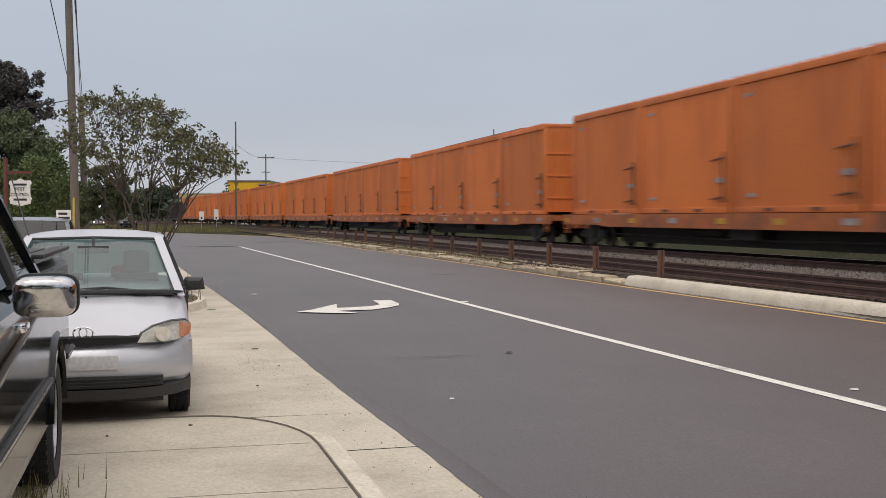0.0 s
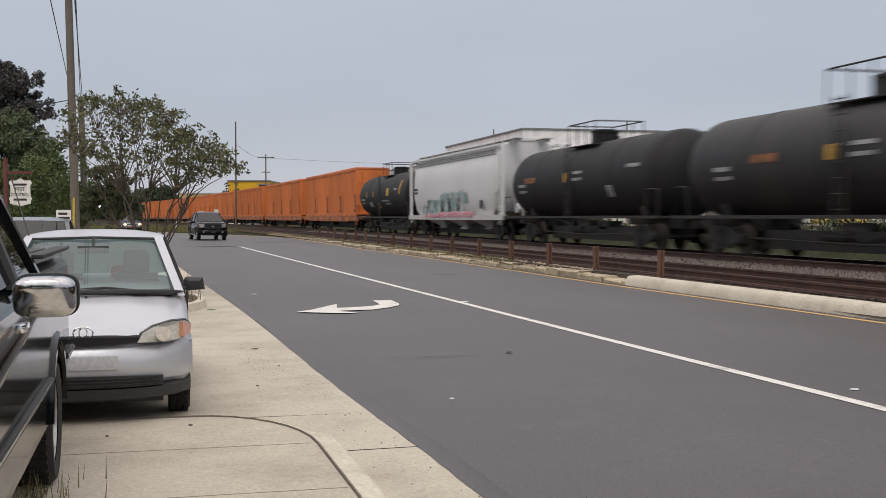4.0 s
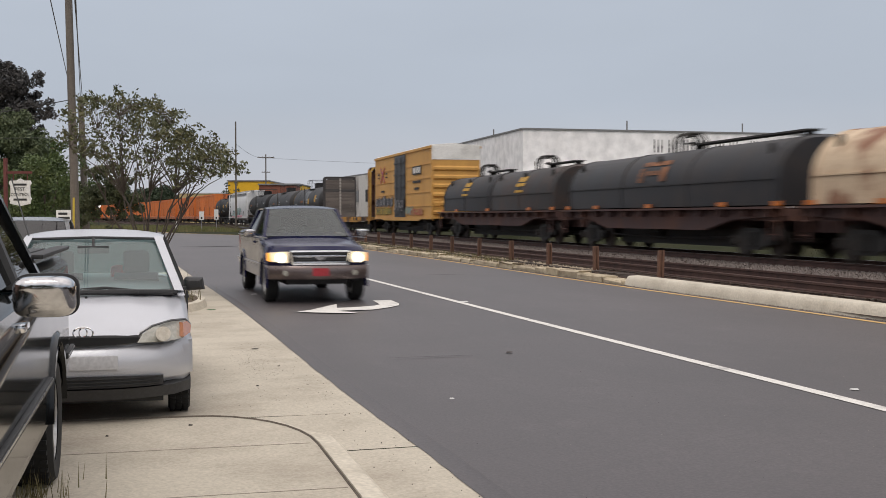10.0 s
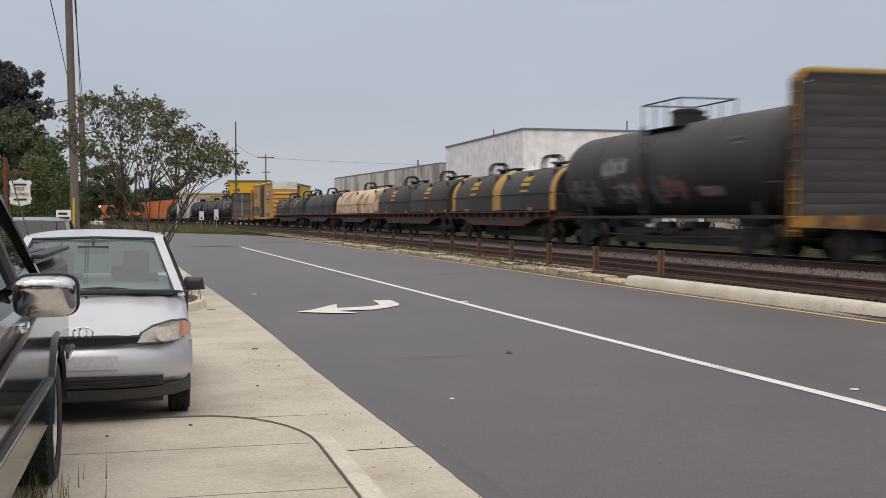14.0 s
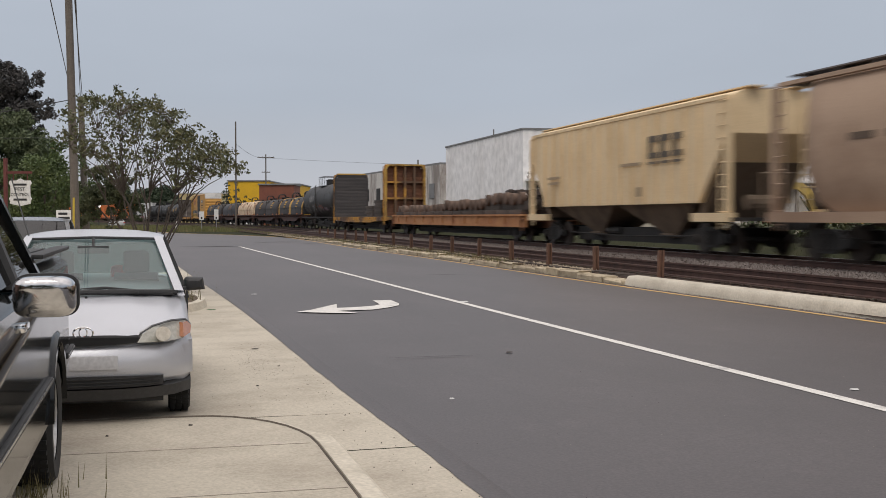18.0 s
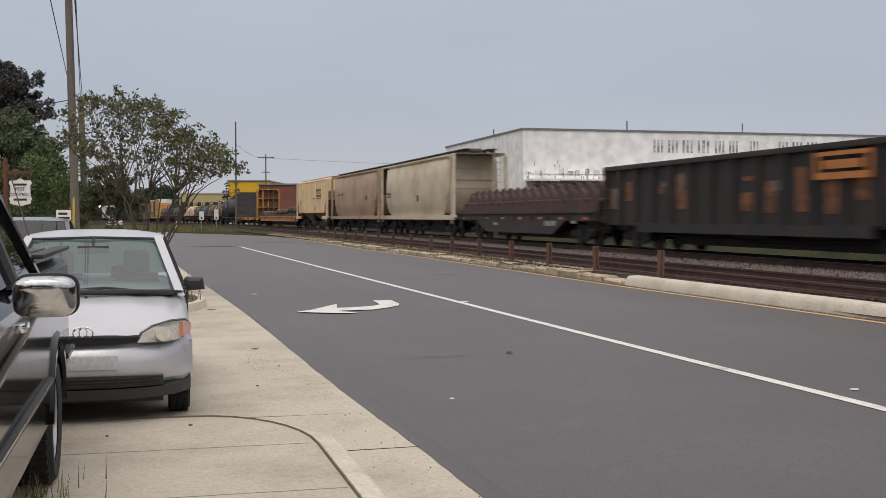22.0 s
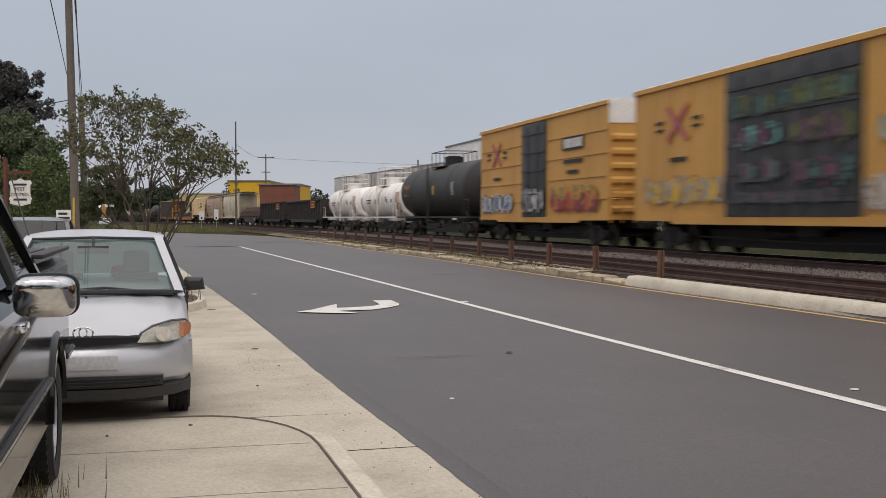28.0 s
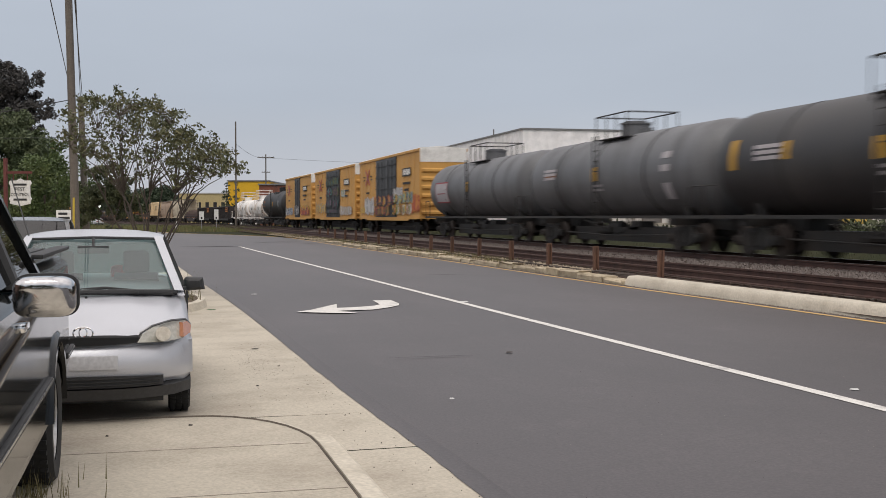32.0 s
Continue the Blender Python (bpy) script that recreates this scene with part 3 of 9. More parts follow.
def ladder(parent, material, x, y, z0, z1, axis="y", w=0.42, step=0.34):
    bm = B()
    for q in (-w / 2, w / 2):
        p = (x, y + q) if axis == "y" else (x + q, y)
        cyl(bm, (*p, z0), (*p, z1), 0.025, 6)
    z = z0 + 0.15
    while z < z1:
        if axis == "y":
            cyl(bm, (x, y - w / 2, z), (x, y + w / 2, z), 0.018, 6)
        else:
            cyl(bm, (x - w / 2, y, z), (x + w / 2, y, z), 0.018, 6)
        z += step
    return part("ladder", bm, material, parent)


def marks(parent, material, rects, x, name="marking"):
    """Plain painted bars and patches on the near side: rectangles y0, y1, z0, z1."""
    for y0, y1, z0, z1 in rects:
        bm = B()
        box(bm, x - 0.004, x + 0.004, y0, y1, z0, z1)
        part(name, bm, material, parent)


def tank_car(kind_name, label, length, r, zc, skin, band=None, cage="tall", patches=(), frame_mat=None):
    car = thing(kind_name, label, "tank car", group="cars of the freight train")
    fm = frame_mat or black_steel
    h = length / 2
    bm = B()
    prof = [(-h + 0.75 * (1 - math.cos(k)), max(r * math.sin(k) ** 0.8, 0.02)) for k in np.linspace(0, math.pi / 2, 10)]
    prof = prof + [(y, r) for y in np.linspace(-h + 1.4, h - 1.4, 9)] + [(-y, q) for y, q in prof[::-1]]
    lathe_y(bm, prof, 0, zc, 36)
    part("tank", bm, skin, car)
    # weld seams and strapping round the shell
    for y in (-length * 0.25, length * 0.02, length * 0.27):
        bm = B()
        lathe_y(bm, [(y - 0.05, r - 0.01), (y - 0.05, r + 0.012), (y + 0.05, r + 0.012), (y + 0.05, r - 0.01)], 0, zc, 36)
        part("seam_band", bm, band or skin, car)
    # stub sills, bolsters and the walkway along the side
    for s in (-1, 1):
        bm = B()
        y0, y1 = sorted((s * (h + 0.35), s * (h - 3.2)))
        box(bm, -0.35, 0.35, y0, y1, 0.72, 1.12, 0.02)
        box(bm, -1.45, 1.45, s * (h - 1.9) - 0.22, s * (h - 1.9) + 0.22, 0.85, 1.12, 0.02)
        box(bm, -1.5, 1.5, s * (h + 0.05) - 0.35, s * (h + 0.05) + 0.35, 1.06, 1.13)
        ext_y(bm, [(-0.9, 1.1), (0.9, 1.1), (1.05, zc - r * 0.62), (-1.05, zc - r * 0.62)], s * (h - 1.9) - 0.2, s * (h - 1.9) + 0.2)
        part("stub_sill", bm, fm, car)
    for sx in (-1, 1):
        bm = B()
        box(bm, sx * 1.5 - 0.05, sx * 1.5 + 0.05, -h - 0.3, h + 0.3, 1.05, 1.14)
        part("side_rail", bm, fm, car)
        for sy in (-1, 1):
            bm = B()
            pipe(bm, [(sx * 1.5, sy * (h + 0.3), 1.1), (sx * 1.5, sy * (h + 0.3), 1.9), (sx * 1.5, sy * (h + 0.22), 1.98), (sx * 1.5, sy * (h - 0.5), 1.98), (sx * 1.5, sy * (h - 0.62), 1.9), (sx * 1.5, sy * (h - 0.65), 1.1)], 0.022)
            part("handrail", bm, fm, car)
    # brake rigging under the belly
    bm = B()
    box(bm, -0.5, 0.1, -1.5, -0.6, 0.62, 0.95, 0.04)
    cyl(bm, (-0.3, 0.3, 0.75), (-0.3, 1.5, 0.75), 0.2, 10)
    tube(bm, [(-0.2, -h + 2.6, 0.6), (-0.2, h - 2.6, 0.6)], 0.03)
    tube(bm, [(-0.9, -2.4, 1.0), (-0.5, 0.4, 0.5), (-0.9, 2.6, 1.0)], 0.025)
    part("brake_gear", bm, black_steel, car)
    # the dome with its valves, platform and rails
    zt = zc + r
    bm = B()
    cyl(bm, (0, 0, zt - 0.06), (0, 0, zt + 0.34), 0.52, 20)
    cyl(bm, (0, 0, zt + 0.34), (0, 0, zt + 0.40), 0.56, 20)
    cyl(bm, (0, 0, zt + 0.40), (0, 0, zt + 0.46), 0.40, 16)
    cyl(bm, (0, -0.95, zt - 0.1), (0, -0.95, zt + 0.16), 0.2, 12)
    part("dome", bm, skin if cage != "white" else band or skin, car)
    hw, hl = (0.95, 1.38) if cage != "white" else (0.85, 1.35)
    bm = B()
    for sx in (-1, 1):
        box(bm, *sorted((sx * 0.5, sx * hw)), -hl, hl, zt - 0.17, zt - 0.14)
        for y in (-hl, 0.0, hl):
            strut(bm, (sx * (hw - 0.04), y, zt - 0.16), (sx * (hw - 0.1), y, zt - 0.40), 0.02, 0.02)
    part("platform", bm, fm, car)
    top = zt + (0.68 if cage != "white" else 1.12)
    for z in (top,) if cage != "white" else (top, zt + 0.75, zt + 0.4):
        bm = B()
        for p, q in [((x, -hl, z), (x, hl, z)) for x in (-hw, hw)] + [((-hw, y, z), (hw, y, z)) for y in (-hl, hl)]:
            cyl(bm, p, q, 0.024, 6)
        part("platform_rail", bm, fm, car)
    bm = B()
    cyl(bm, (0, 0, zt - 0.16), (0, 0, top), 0.02, 6)
    post_mesh = mesh_of("rail_post", bm, fm)
    for x in (-hw, hw):
        for y in (-hl, -0.42, 0.42, hl):
            part("rail_post", post_mesh, None, car, at=pose(x, y, 0))
    for sx in (-1, 1):
        ladder(car, fm, sx * (r + 0.06), 0.0, 0.75, zt - 0.1, step=0.36)
    for mt, rects in patches:
        for y0, y1, z0, z1 in rects:
            bm = B()
            a0, a1 = math.asin(max(-0.99, min(0.99, (z0 - zc) / r))), math.asin(max(-0.99, min(0.99, (z1 - zc) / r)))
            ring = []
            for k in np.linspace(a0, a1, 6):
                ring.append((-(r + 0.012) * math.cos(k), zc + (r + 0.012) * math.sin(k)))
            rows = [[(x, y, z) for x, z in ring] for y in (y0, y1)]
            loft(bm, rows, closed=False, caps=False)
            part("marking", bm, mt, car)
    running_gear(car, length + 0.6, 2.2)
    return car


def tag_letters(parent, y0, hw, z0, hh, inks, surface, seed):
    """Sprayed lettering past reading: fat flat letter bodies, thin outlines and inner strokes, one mesh for each ink."""
    r = random.Random(seed)
    layers = {}

    def flat(mt, pts, lift):
        bm = layers.setdefault(mt.name, (mt, B()))[1]
        bm.faces.new([bm.verts.new((surface(q, p) - lift, p, q)) for p, q in pts])

    def bodyline(p0, q0, p1, q1, thick, mt, lift):
        d = Vector((p1 - p0, q1 - q0))
        d = d.normalized() if d.length > 1e-5 else Vector((1, 0))
        a, b = thick * r.uniform(0.8, 1.2), thick * r.uniform(0.6, 1.1)
        flat(mt, [(p0 - d.y * a, q0 + d.x * a), (p1 - d.y * b, q1 + d.x * b), (p1 + d.y * b, q1 - d.x * b), (p0 + d.y * a, q0 - d.x * a)], lift)

    y, n = y0 + hw, 0
    while y > y0 - hw:
        wd = hh * r.uniform(0.7, 1.15)
        fill, edge = inks[n % len(inks)], inks[(n + 1) % len(inks)]
        lo, hi = z0 - hh * r.uniform(0.75, 1.0), z0 + hh * r.uniform(0.65, 1.0)
        ring = [(y - wd * (0.5 - 0.55 * math.cos(k)) + wd * r.uniform(-0.1, 0.1), (lo + hi) / 2 + (hi - lo) * 0.52 * math.sin(k) * r.uniform(0.8, 1.1)) for k in np.linspace(0, 2 * math.pi, 9, endpoint=False)]
        lift = 0.0012 * (n % 6)
        flat(edge, ring, 0.004 + lift)
        c = (sum(p for p, _ in ring) / 9, sum(q for _, q in ring) / 9)
        flat(fill, [(c[0] + (p - c[0]) * 0.8, c[1] + (q - c[1]) * 0.82) for p, q in ring], 0.0046 + lift)
        for _ in range(3):
            a, b = r.choice(ring), r.choice(ring)
            bodyline(c[0] + (a[0] - c[0]) * 0.7, c[1] + (a[1] - c[1]) * 0.7, c[0] + (b[0] - c[0]) * 0.6, c[1] + (b[1] - c[1]) * 0.6, hh * r.uniform(0.05, 0.12), r.choice(inks), 0.0052 + lift)
        y -= wd * 0.8
        n += 1
    for mt, bm in layers.values():
        ob = part("sprayed_lettering", bm, mt, parent)
        ob["kind"] = "stuff"


def boxcar(label, length, door, paint, door_mat, dark, white, seed=1, zones=()):
    car = thing("boxcar", label, "boxcar", group="cars of the freight train")
    rnd = random.Random(seed)
    h = length / 2
    zs, ze, w = 0.88, 5.12, 1.42
    bm = B()
    box(bm, -w, w, -h, h, 1.0, ze)
    part("body", bm, paint, car)
    # side sills, posts and end ribs
    for sx in (-1, 1):
        bm = B()
        x0, x1 = sorted((sx * w, sx * (w + 0.05)))
        pr = [(-h, 0.98), (-h, 1.12), (h, 1.12), (h, 0.98), (h - 2.6, 0.97), (h - 2.9, zs), (-h + 2.9, zs), (-h + 2.6, 0.97)]
        ext_x(bm, pr, x0, x1)
        part("side_sill", bm, paint, car)
        if door < 3.6:
            # short car: sheets with pressed horizontal beads
            for z in (1.75, 2.55, 3.35, 4.15):
                for q0, q1 in ((-h + 0.1, -door / 2 - 0.15), (door / 2 + 0.15, h - 0.1)):
                    bm = B()
                    box(bm, *sorted((sx * w, sx * (w + 0.035))), q0, q1, z - 0.03, z + 0.03)
                    part("side_bead", bm, paint, car)
        else:
            n = int(length / 1.3)
            for i in range(n + 1):
                y = -h + 0.06 + i * (length - 0.12) / n
                if abs(y) > door / 2 + 0.3:
                    bm = B()
                    box(bm, *sorted((sx * w, sx * (w + 0.02))), y - 0.03, y + 0.03, 1.12, ze - 0.1)
                    part("side_seam", bm, paint, car)
        bm = B()
        box(bm, x0 - (0.03 if sx < 0 else 0), x1 + (0.03 if sx > 0 else 0), -h, h, ze - 0.12, ze + 0.02)
        part("eave", bm, paint, car)
        # doors with locking bars
        k = 2 if door > 3.6 else 1
        dw = door / k
        for i in range(k):
            y0 = -door / 2 + i * dw
            bm = B()
            xo = sx * (w + 0.07)
            a, b = sorted((sx * w, xo))
            box(bm, a, b, y0 + 0.02, y0 + dw - 0.02, 1.1, ze - 0.16, 0.015)
            d = part("door", bm, door_mat, car)
            for z in np.linspace(1.5, ze - 0.6, 5):
                a2, b2 = sorted((xo, xo + sx * 0.04))
                bm = B()
                box(bm, a2, b2, y0 + 0.06, y0 + dw - 0.06, z - 0.05, z + 0.05)
                part("door_rib", bm, door_mat, d)
            bm = B()
            for q in (0.3, 0.7):
                cyl(bm, (sx * (w + 0.12), y0 + q * dw, 1.2), (sx * (w + 0.12), y0 + q * dw, ze - 0.3), 0.025, 6)
            box(bm, *sorted((sx * (w + 0.1), sx * (w + 0.16))), y0 + 0.3 * dw, y0 + 0.7 * dw, 2.0, 2.06)
            part("lock_bar", bm, door_mat, d)
    for sy in (-1, 1):
        for i, z in enumerate((1.35, 1.85, 2.35, 2.85, 3.35, 3.85)):
            bm = B()
            pr = [(sy * h, z - 0.15), (sy * (h + 0.09), z - 0.06), (sy * (h + 0.09), z + 0.06), (sy * h, z + 0.15)]
            ext_x(bm, pr, -w + 0.12, w - 0.12)
            part("end_rib", bm, paint, car)
        bm = B()
        a, b = sorted((sy * h, sy * (h + 0.02)))
        box(bm, -w, w, a, b, 4.35, ze)
        part("end_panel", bm, white, car, "white excess-height panel")
        for sx in (-1, 1):
            ladder(car, paint, sx * (w - 0.25), sy * (h + 0.12), 0.9, 2.4, axis="x")
    # roof with its ribs
    bm = B()
    ext_y(bm, [(-w - 0.03, ze), (w + 0.03, ze), (w, ze + 0.05), (0, ze + 0.16), (-w, ze + 0.05)], -h, h)
    for y in np.arange(-h + 0.5, h, 1.2):
        ext_y(bm, [(-w, ze + 0.05), (w, ze + 0.05), (w, ze + 0.09), (0, ze + 0.2), (-w, ze + 0.09)], y - 0.04, y + 0.04)
    part("roof", bm, white, car, "pale galvanised ribbed roof")
    bm = B()
    box(bm, -0.3, 0.3, -h - 0.25, h + 0.25, 0.7, 1.02)
    for y in (-h + 2, h - 2, -1.5, 1.5):
        box(bm, -1.35, 1.35, y - 0.12, y + 0.12, 0.8, 1.02)
    box(bm, -0.9, -0.4, -0.6, 0.5, 0.6, 0.95, 0.03)
    part("underframe", bm, dark, car)
    for sx in (-1, 1):
        x = sx * (w + 0.055)
        lc = -(h + door / 2) / 2 + 0.2
        a = [(lc - 1.1, lc + 1.1, 3.62, 4.12), (lc - 1.0, lc + 1.0, 3.12, 3.26), (lc - 0.6, lc + 0.6, 2.72, 2.86)]
        marks(car, dark, a[1:], x)
        marks(car, dark, a[:1], x, "logo_panel")
        for i in range(4):
            q = lc - 0.92 + i * 0.47
            marks(car, white, [(q, q + 0.33, 3.70, 4.04)], x + sx * 0.006)
        # crossed arrows
        for ang in (-38, 38):
            bm = B()
            box(bm, -0.005, 0.005, -0.85, 0.85, -0.10, 0.10)
            part("crossed_arrow", bm, mat("faded_orange_red", (0.55, 0.13, 0.06), (0.3, 0.12, 0.1), rough=0.8), car, at=pose(x, h * 0.66, 3.9, ang))
            bm = B()
            box(bm, -0.005, 0.005, -0.75, 0.75, -0.02, 0.02)
            part("crossed_arrow", bm, mat("faded_blue", (0.08, 0.1, 0.3), rough=0.8), car, at=pose(x + sx * 0.006, h * 0.66, 3.9, ang))
        marks(car, dark, [(h * 0.66 - 1.5, h * 0.66 - 0.95, 3.92, 4.02), (h * 0.66 - 1.5, h * 0.66 - 0.95, 3.7, 3.78), (h * 0.66 + 0.95, h * 0.66 + 1.5, 3.92, 4.02), (h * 0.66 + 0.95, h * 0.66 + 1.5, 3.7, 3.78), (h * 0.66 - 0.6, h * 0.66 + 0.5, 2.75, 2.88)], x)
        if sx < 0:
            for zi, (y0, hw, z0, hh, inks) in enumerate(zones):
                tag_letters(car, y0, hw, z0, hh, [SPRAY[k] for k in inks], lambda z, yy: x - (0.075 if abs(yy) < door / 2 + 0.02 else 0.0), seed * 10 + zi)
    running_gear(car, length, 2.0)
    return car


def hopper(label, length, skin, dirt, flat=False, graffiti=False, bays=3, end_mat=None):
    """A covered hopper: bowed or flat ribbed sides, roof hatches, slope sheets, discharge gates."""
    car = thing("hopper_car", label, "hopper car", group="cars of the freight train")
    h = length / 2
    zt, zb = 4.55, 1.08
    half = [(0.0, 4.62), (0.75, 4.6), (1.2, 4.42), (1.42, 4.15), (1.5, 3.2), (1.5, 2.1), (1.38, 1.45), (1.25, zb)] if not flat else \
        [(0.0, 4.62), (1.0, 4.58), (1.42, 4.35), (1.44, 4.1), (1.44, 3.2), (1.44, 2.1), (1.44, 1.7), (1.44, 1.5)]
    ring = half + [(-x, z) for x, z in half[:0:-1]]
    bm = B()
    top_cut = 0.7 if not flat else 0.35
    e = h - (1.9 if flat else 2.0 if graffiti else 2.7)
    g = 0.0 if graffiti else 0.5
    rings = []
    if flat:
        for y in (-h + 0.25, -e, e, h - 0.25):
            rings.append([(x, y, max(z, 3.4) if abs(y) > e else z) for x, z in ring])
    else:
        # bowed sides that end in a rounded, leaning edge short of the end cage
        for y, lift, k in ((-h + 0.95 + g, 2.6, 0.90), (-h + 1.15 + g, 2.2, 0.97), (-h + 1.5 + 1.1 * g, 1.5, 1.0), (-e, zb, 1.0), (e, zb, 1.0), (h - 1.5 - 1.1 * g, 1.5, 1.0), (h - 1.15 - g, 2.2, 0.97), (h - 0.95 - g, 2.6, 0.90)):
            rings.append([(x * k, y, max(z, lift)) for x, z in ring])
    loft(bm, rings)
    part("body", bm, skin, car)
    if flat:
        for sx in (-1, 1):
            for y in np.linspace(-e, e, 15):
                bm = B()
                a, b = sorted((sx * 1.44, sx * 1.52))
                box(bm, a, b, y - 0.05, y + 0.05, 1.5, 4.3)
                part("side_rib", bm, skin, car)
    for sx in (-1, 1):
        a, b = sorted((sx * 1.3, sx * 1.54))
        for q0, q1 in ((-h, -h + 2.2), (h - 2.2, h)) if flat else ((-h, h),):
            bm = B()
            box(bm, a, b, q0, q1, zb - 0.12, zb + 0.13)
            part("side_sill", bm, skin if not graffiti else mat("white_side_sill", (0.55, 0.54, 0.52), rough=0.7), car)
        bm = B()
        box(bm, *sorted((sx * 1.28, sx * 1.46)), -h + 0.3, h - 0.3, 4.34, 4.44)
        part("top_chord", bm, skin, car)
        if graffiti:
            # darker grey ribs: the shade lines of the corrugated chord are put into their colour
            for z in (4.02, 4.12, 4.22):
                bm = B()
                box(bm, *sorted((sx * 1.40, sx * 1.475)), -h + 1.3, h - 1.3, z - 0.022, z + 0.022)
                part("chord_rib", bm, mat("shadowed_grey_steel", (0.30, 0.30, 0.30), rough=0.6), car)
        for sy in (-1, 1):
            bm = B()
            box(bm, *sorted((sx * 1.36, sx * 1.5)), *sorted((sy * (h - 0.1), sy * (h - 0.3))), zb, 4.3)
            part("corner_post", bm, skin, car)
    for sy in (-1, 1):
        # slope sheet below the overhanging end; its dark brown also paints in the recess's shade
        bm = B()
        pr = [(sy * (h - 0.4), 3.45), (sy * e, zb), (sy * (e - 0.3), zb), (sy * (h - 0.7), 3.45)] if flat else [(sy * (h - 1.0 - g), 2.7), (sy * (e + 0.2), zb), (sy * (e - 0.1), zb), (sy * (h - 1.3 - g), 2.7)]
        ext_x(bm, pr, -1.3, 1.3)
        part("slope_sheet", bm, slope_dirt_shade, car)
        if not flat and not graffiti:
            bm = B()
            ext_y(bm, [(-1.22, 2.65), (-1.28, 4.1), (-1.05, 4.38), (1.05, 4.38), (1.28, 4.1), (1.22, 2.65)], *sorted((sy * (h - 1.46), sy * (h - 1.42))))
            for z in (3.1, 3.7):
                box(bm, -1.24, 1.24, *sorted((sy * (h - 1.42), sy * (h - 1.34))), z, z + 0.09)
            part("end_wall", bm, end_mat or skin, car)
            bm = B()
            box(bm, -1.3, 1.3, *sorted((sy * (h - 0.05), sy * (h - 1.5))), 4.40, 4.46)
            part("end_roof_walk", bm, mat("roof_walk_steel", (0.14, 0.13, 0.13), rough=0.7), car)
        bm = B()
        box(bm, -1.45, 1.45, *sorted((sy * (h + 0.15), sy * (h - 1.6))), zb - 0.1, zb)
        part("end_platform", bm, black_steel, car)
        ladder(car, skin, -1.46, sy * (h - 0.45), 0.75, 4.4)
        ladder(car, skin, 0.9, sy * (h + 0.0), 0.75, 4.4, axis="x")
        bm = B()
        cyl(bm, (0.3, sy * (h - 0.7), 1.5), (-0.6, sy * (h - 0.7), 1.5), 0.22, 10)
        tube(bm, [(-0.5, sy * (h - 0.1), zb), (-0.5, sy * (h - 0.1), 2.3), (0.5, sy * (h - 0.1), 2.3), (0.5, sy * (h - 0.1), zb)], 0.03)
        part("brake_gear", bm, dirt, car)
    for i in range(bays):
        y = (i - (bays - 1) / 2) * (2 * e - 1.0) / bays
        w2 = (2 * e - 1.0) / bays / 2 - 0.1
        bm = B()
        loft(bm, [[(-1.25, y - w2, 1.52 if flat else zb), (1.25, y - w2, 1.52 if flat else zb), (1.25, y + w2, 1.52 if flat else zb), (-1.25, y + w2, 1.52 if flat else zb)],
                  [(-0.55, y - 0.4, 0.55), (0.55, y - 0.4, 0.55), (0.55, y + 0.4, 0.55), (-0.55, y + 0.4, 0.55)]])
        box(bm, -0.7, 0.7, y - 0.5, y + 0.5, 0.45, 0.57)
        part("discharge_bay", bm, dirt, car)
    # running boards and hatches on the roof
    bm = B()
    for sx in (-1, 1):
        box(bm, *sorted((sx * 0.45, sx * 0.92)), -h, h, 4.655, 4.69)
        for y in np.arange(-h + 0.4, h, 1.5):
            box(bm, *sorted((sx * 0.5, sx * 0.90)), y - 0.03, y + 0.03, 4.5, 4.656)
    part("roof_walk", bm, skin if flat or graffiti else mat("roof_walk_steel", (0.14, 0.13, 0.13), rough=0.7), car)
    bm = B()
    box(bm, -0.35, 0.35, -h + 0.9, h - 0.9, 4.58, 4.74, 0.03)
    part("roof_hatch", bm, dirt, car)
    running_gear(car, length, 1.9)
    return car


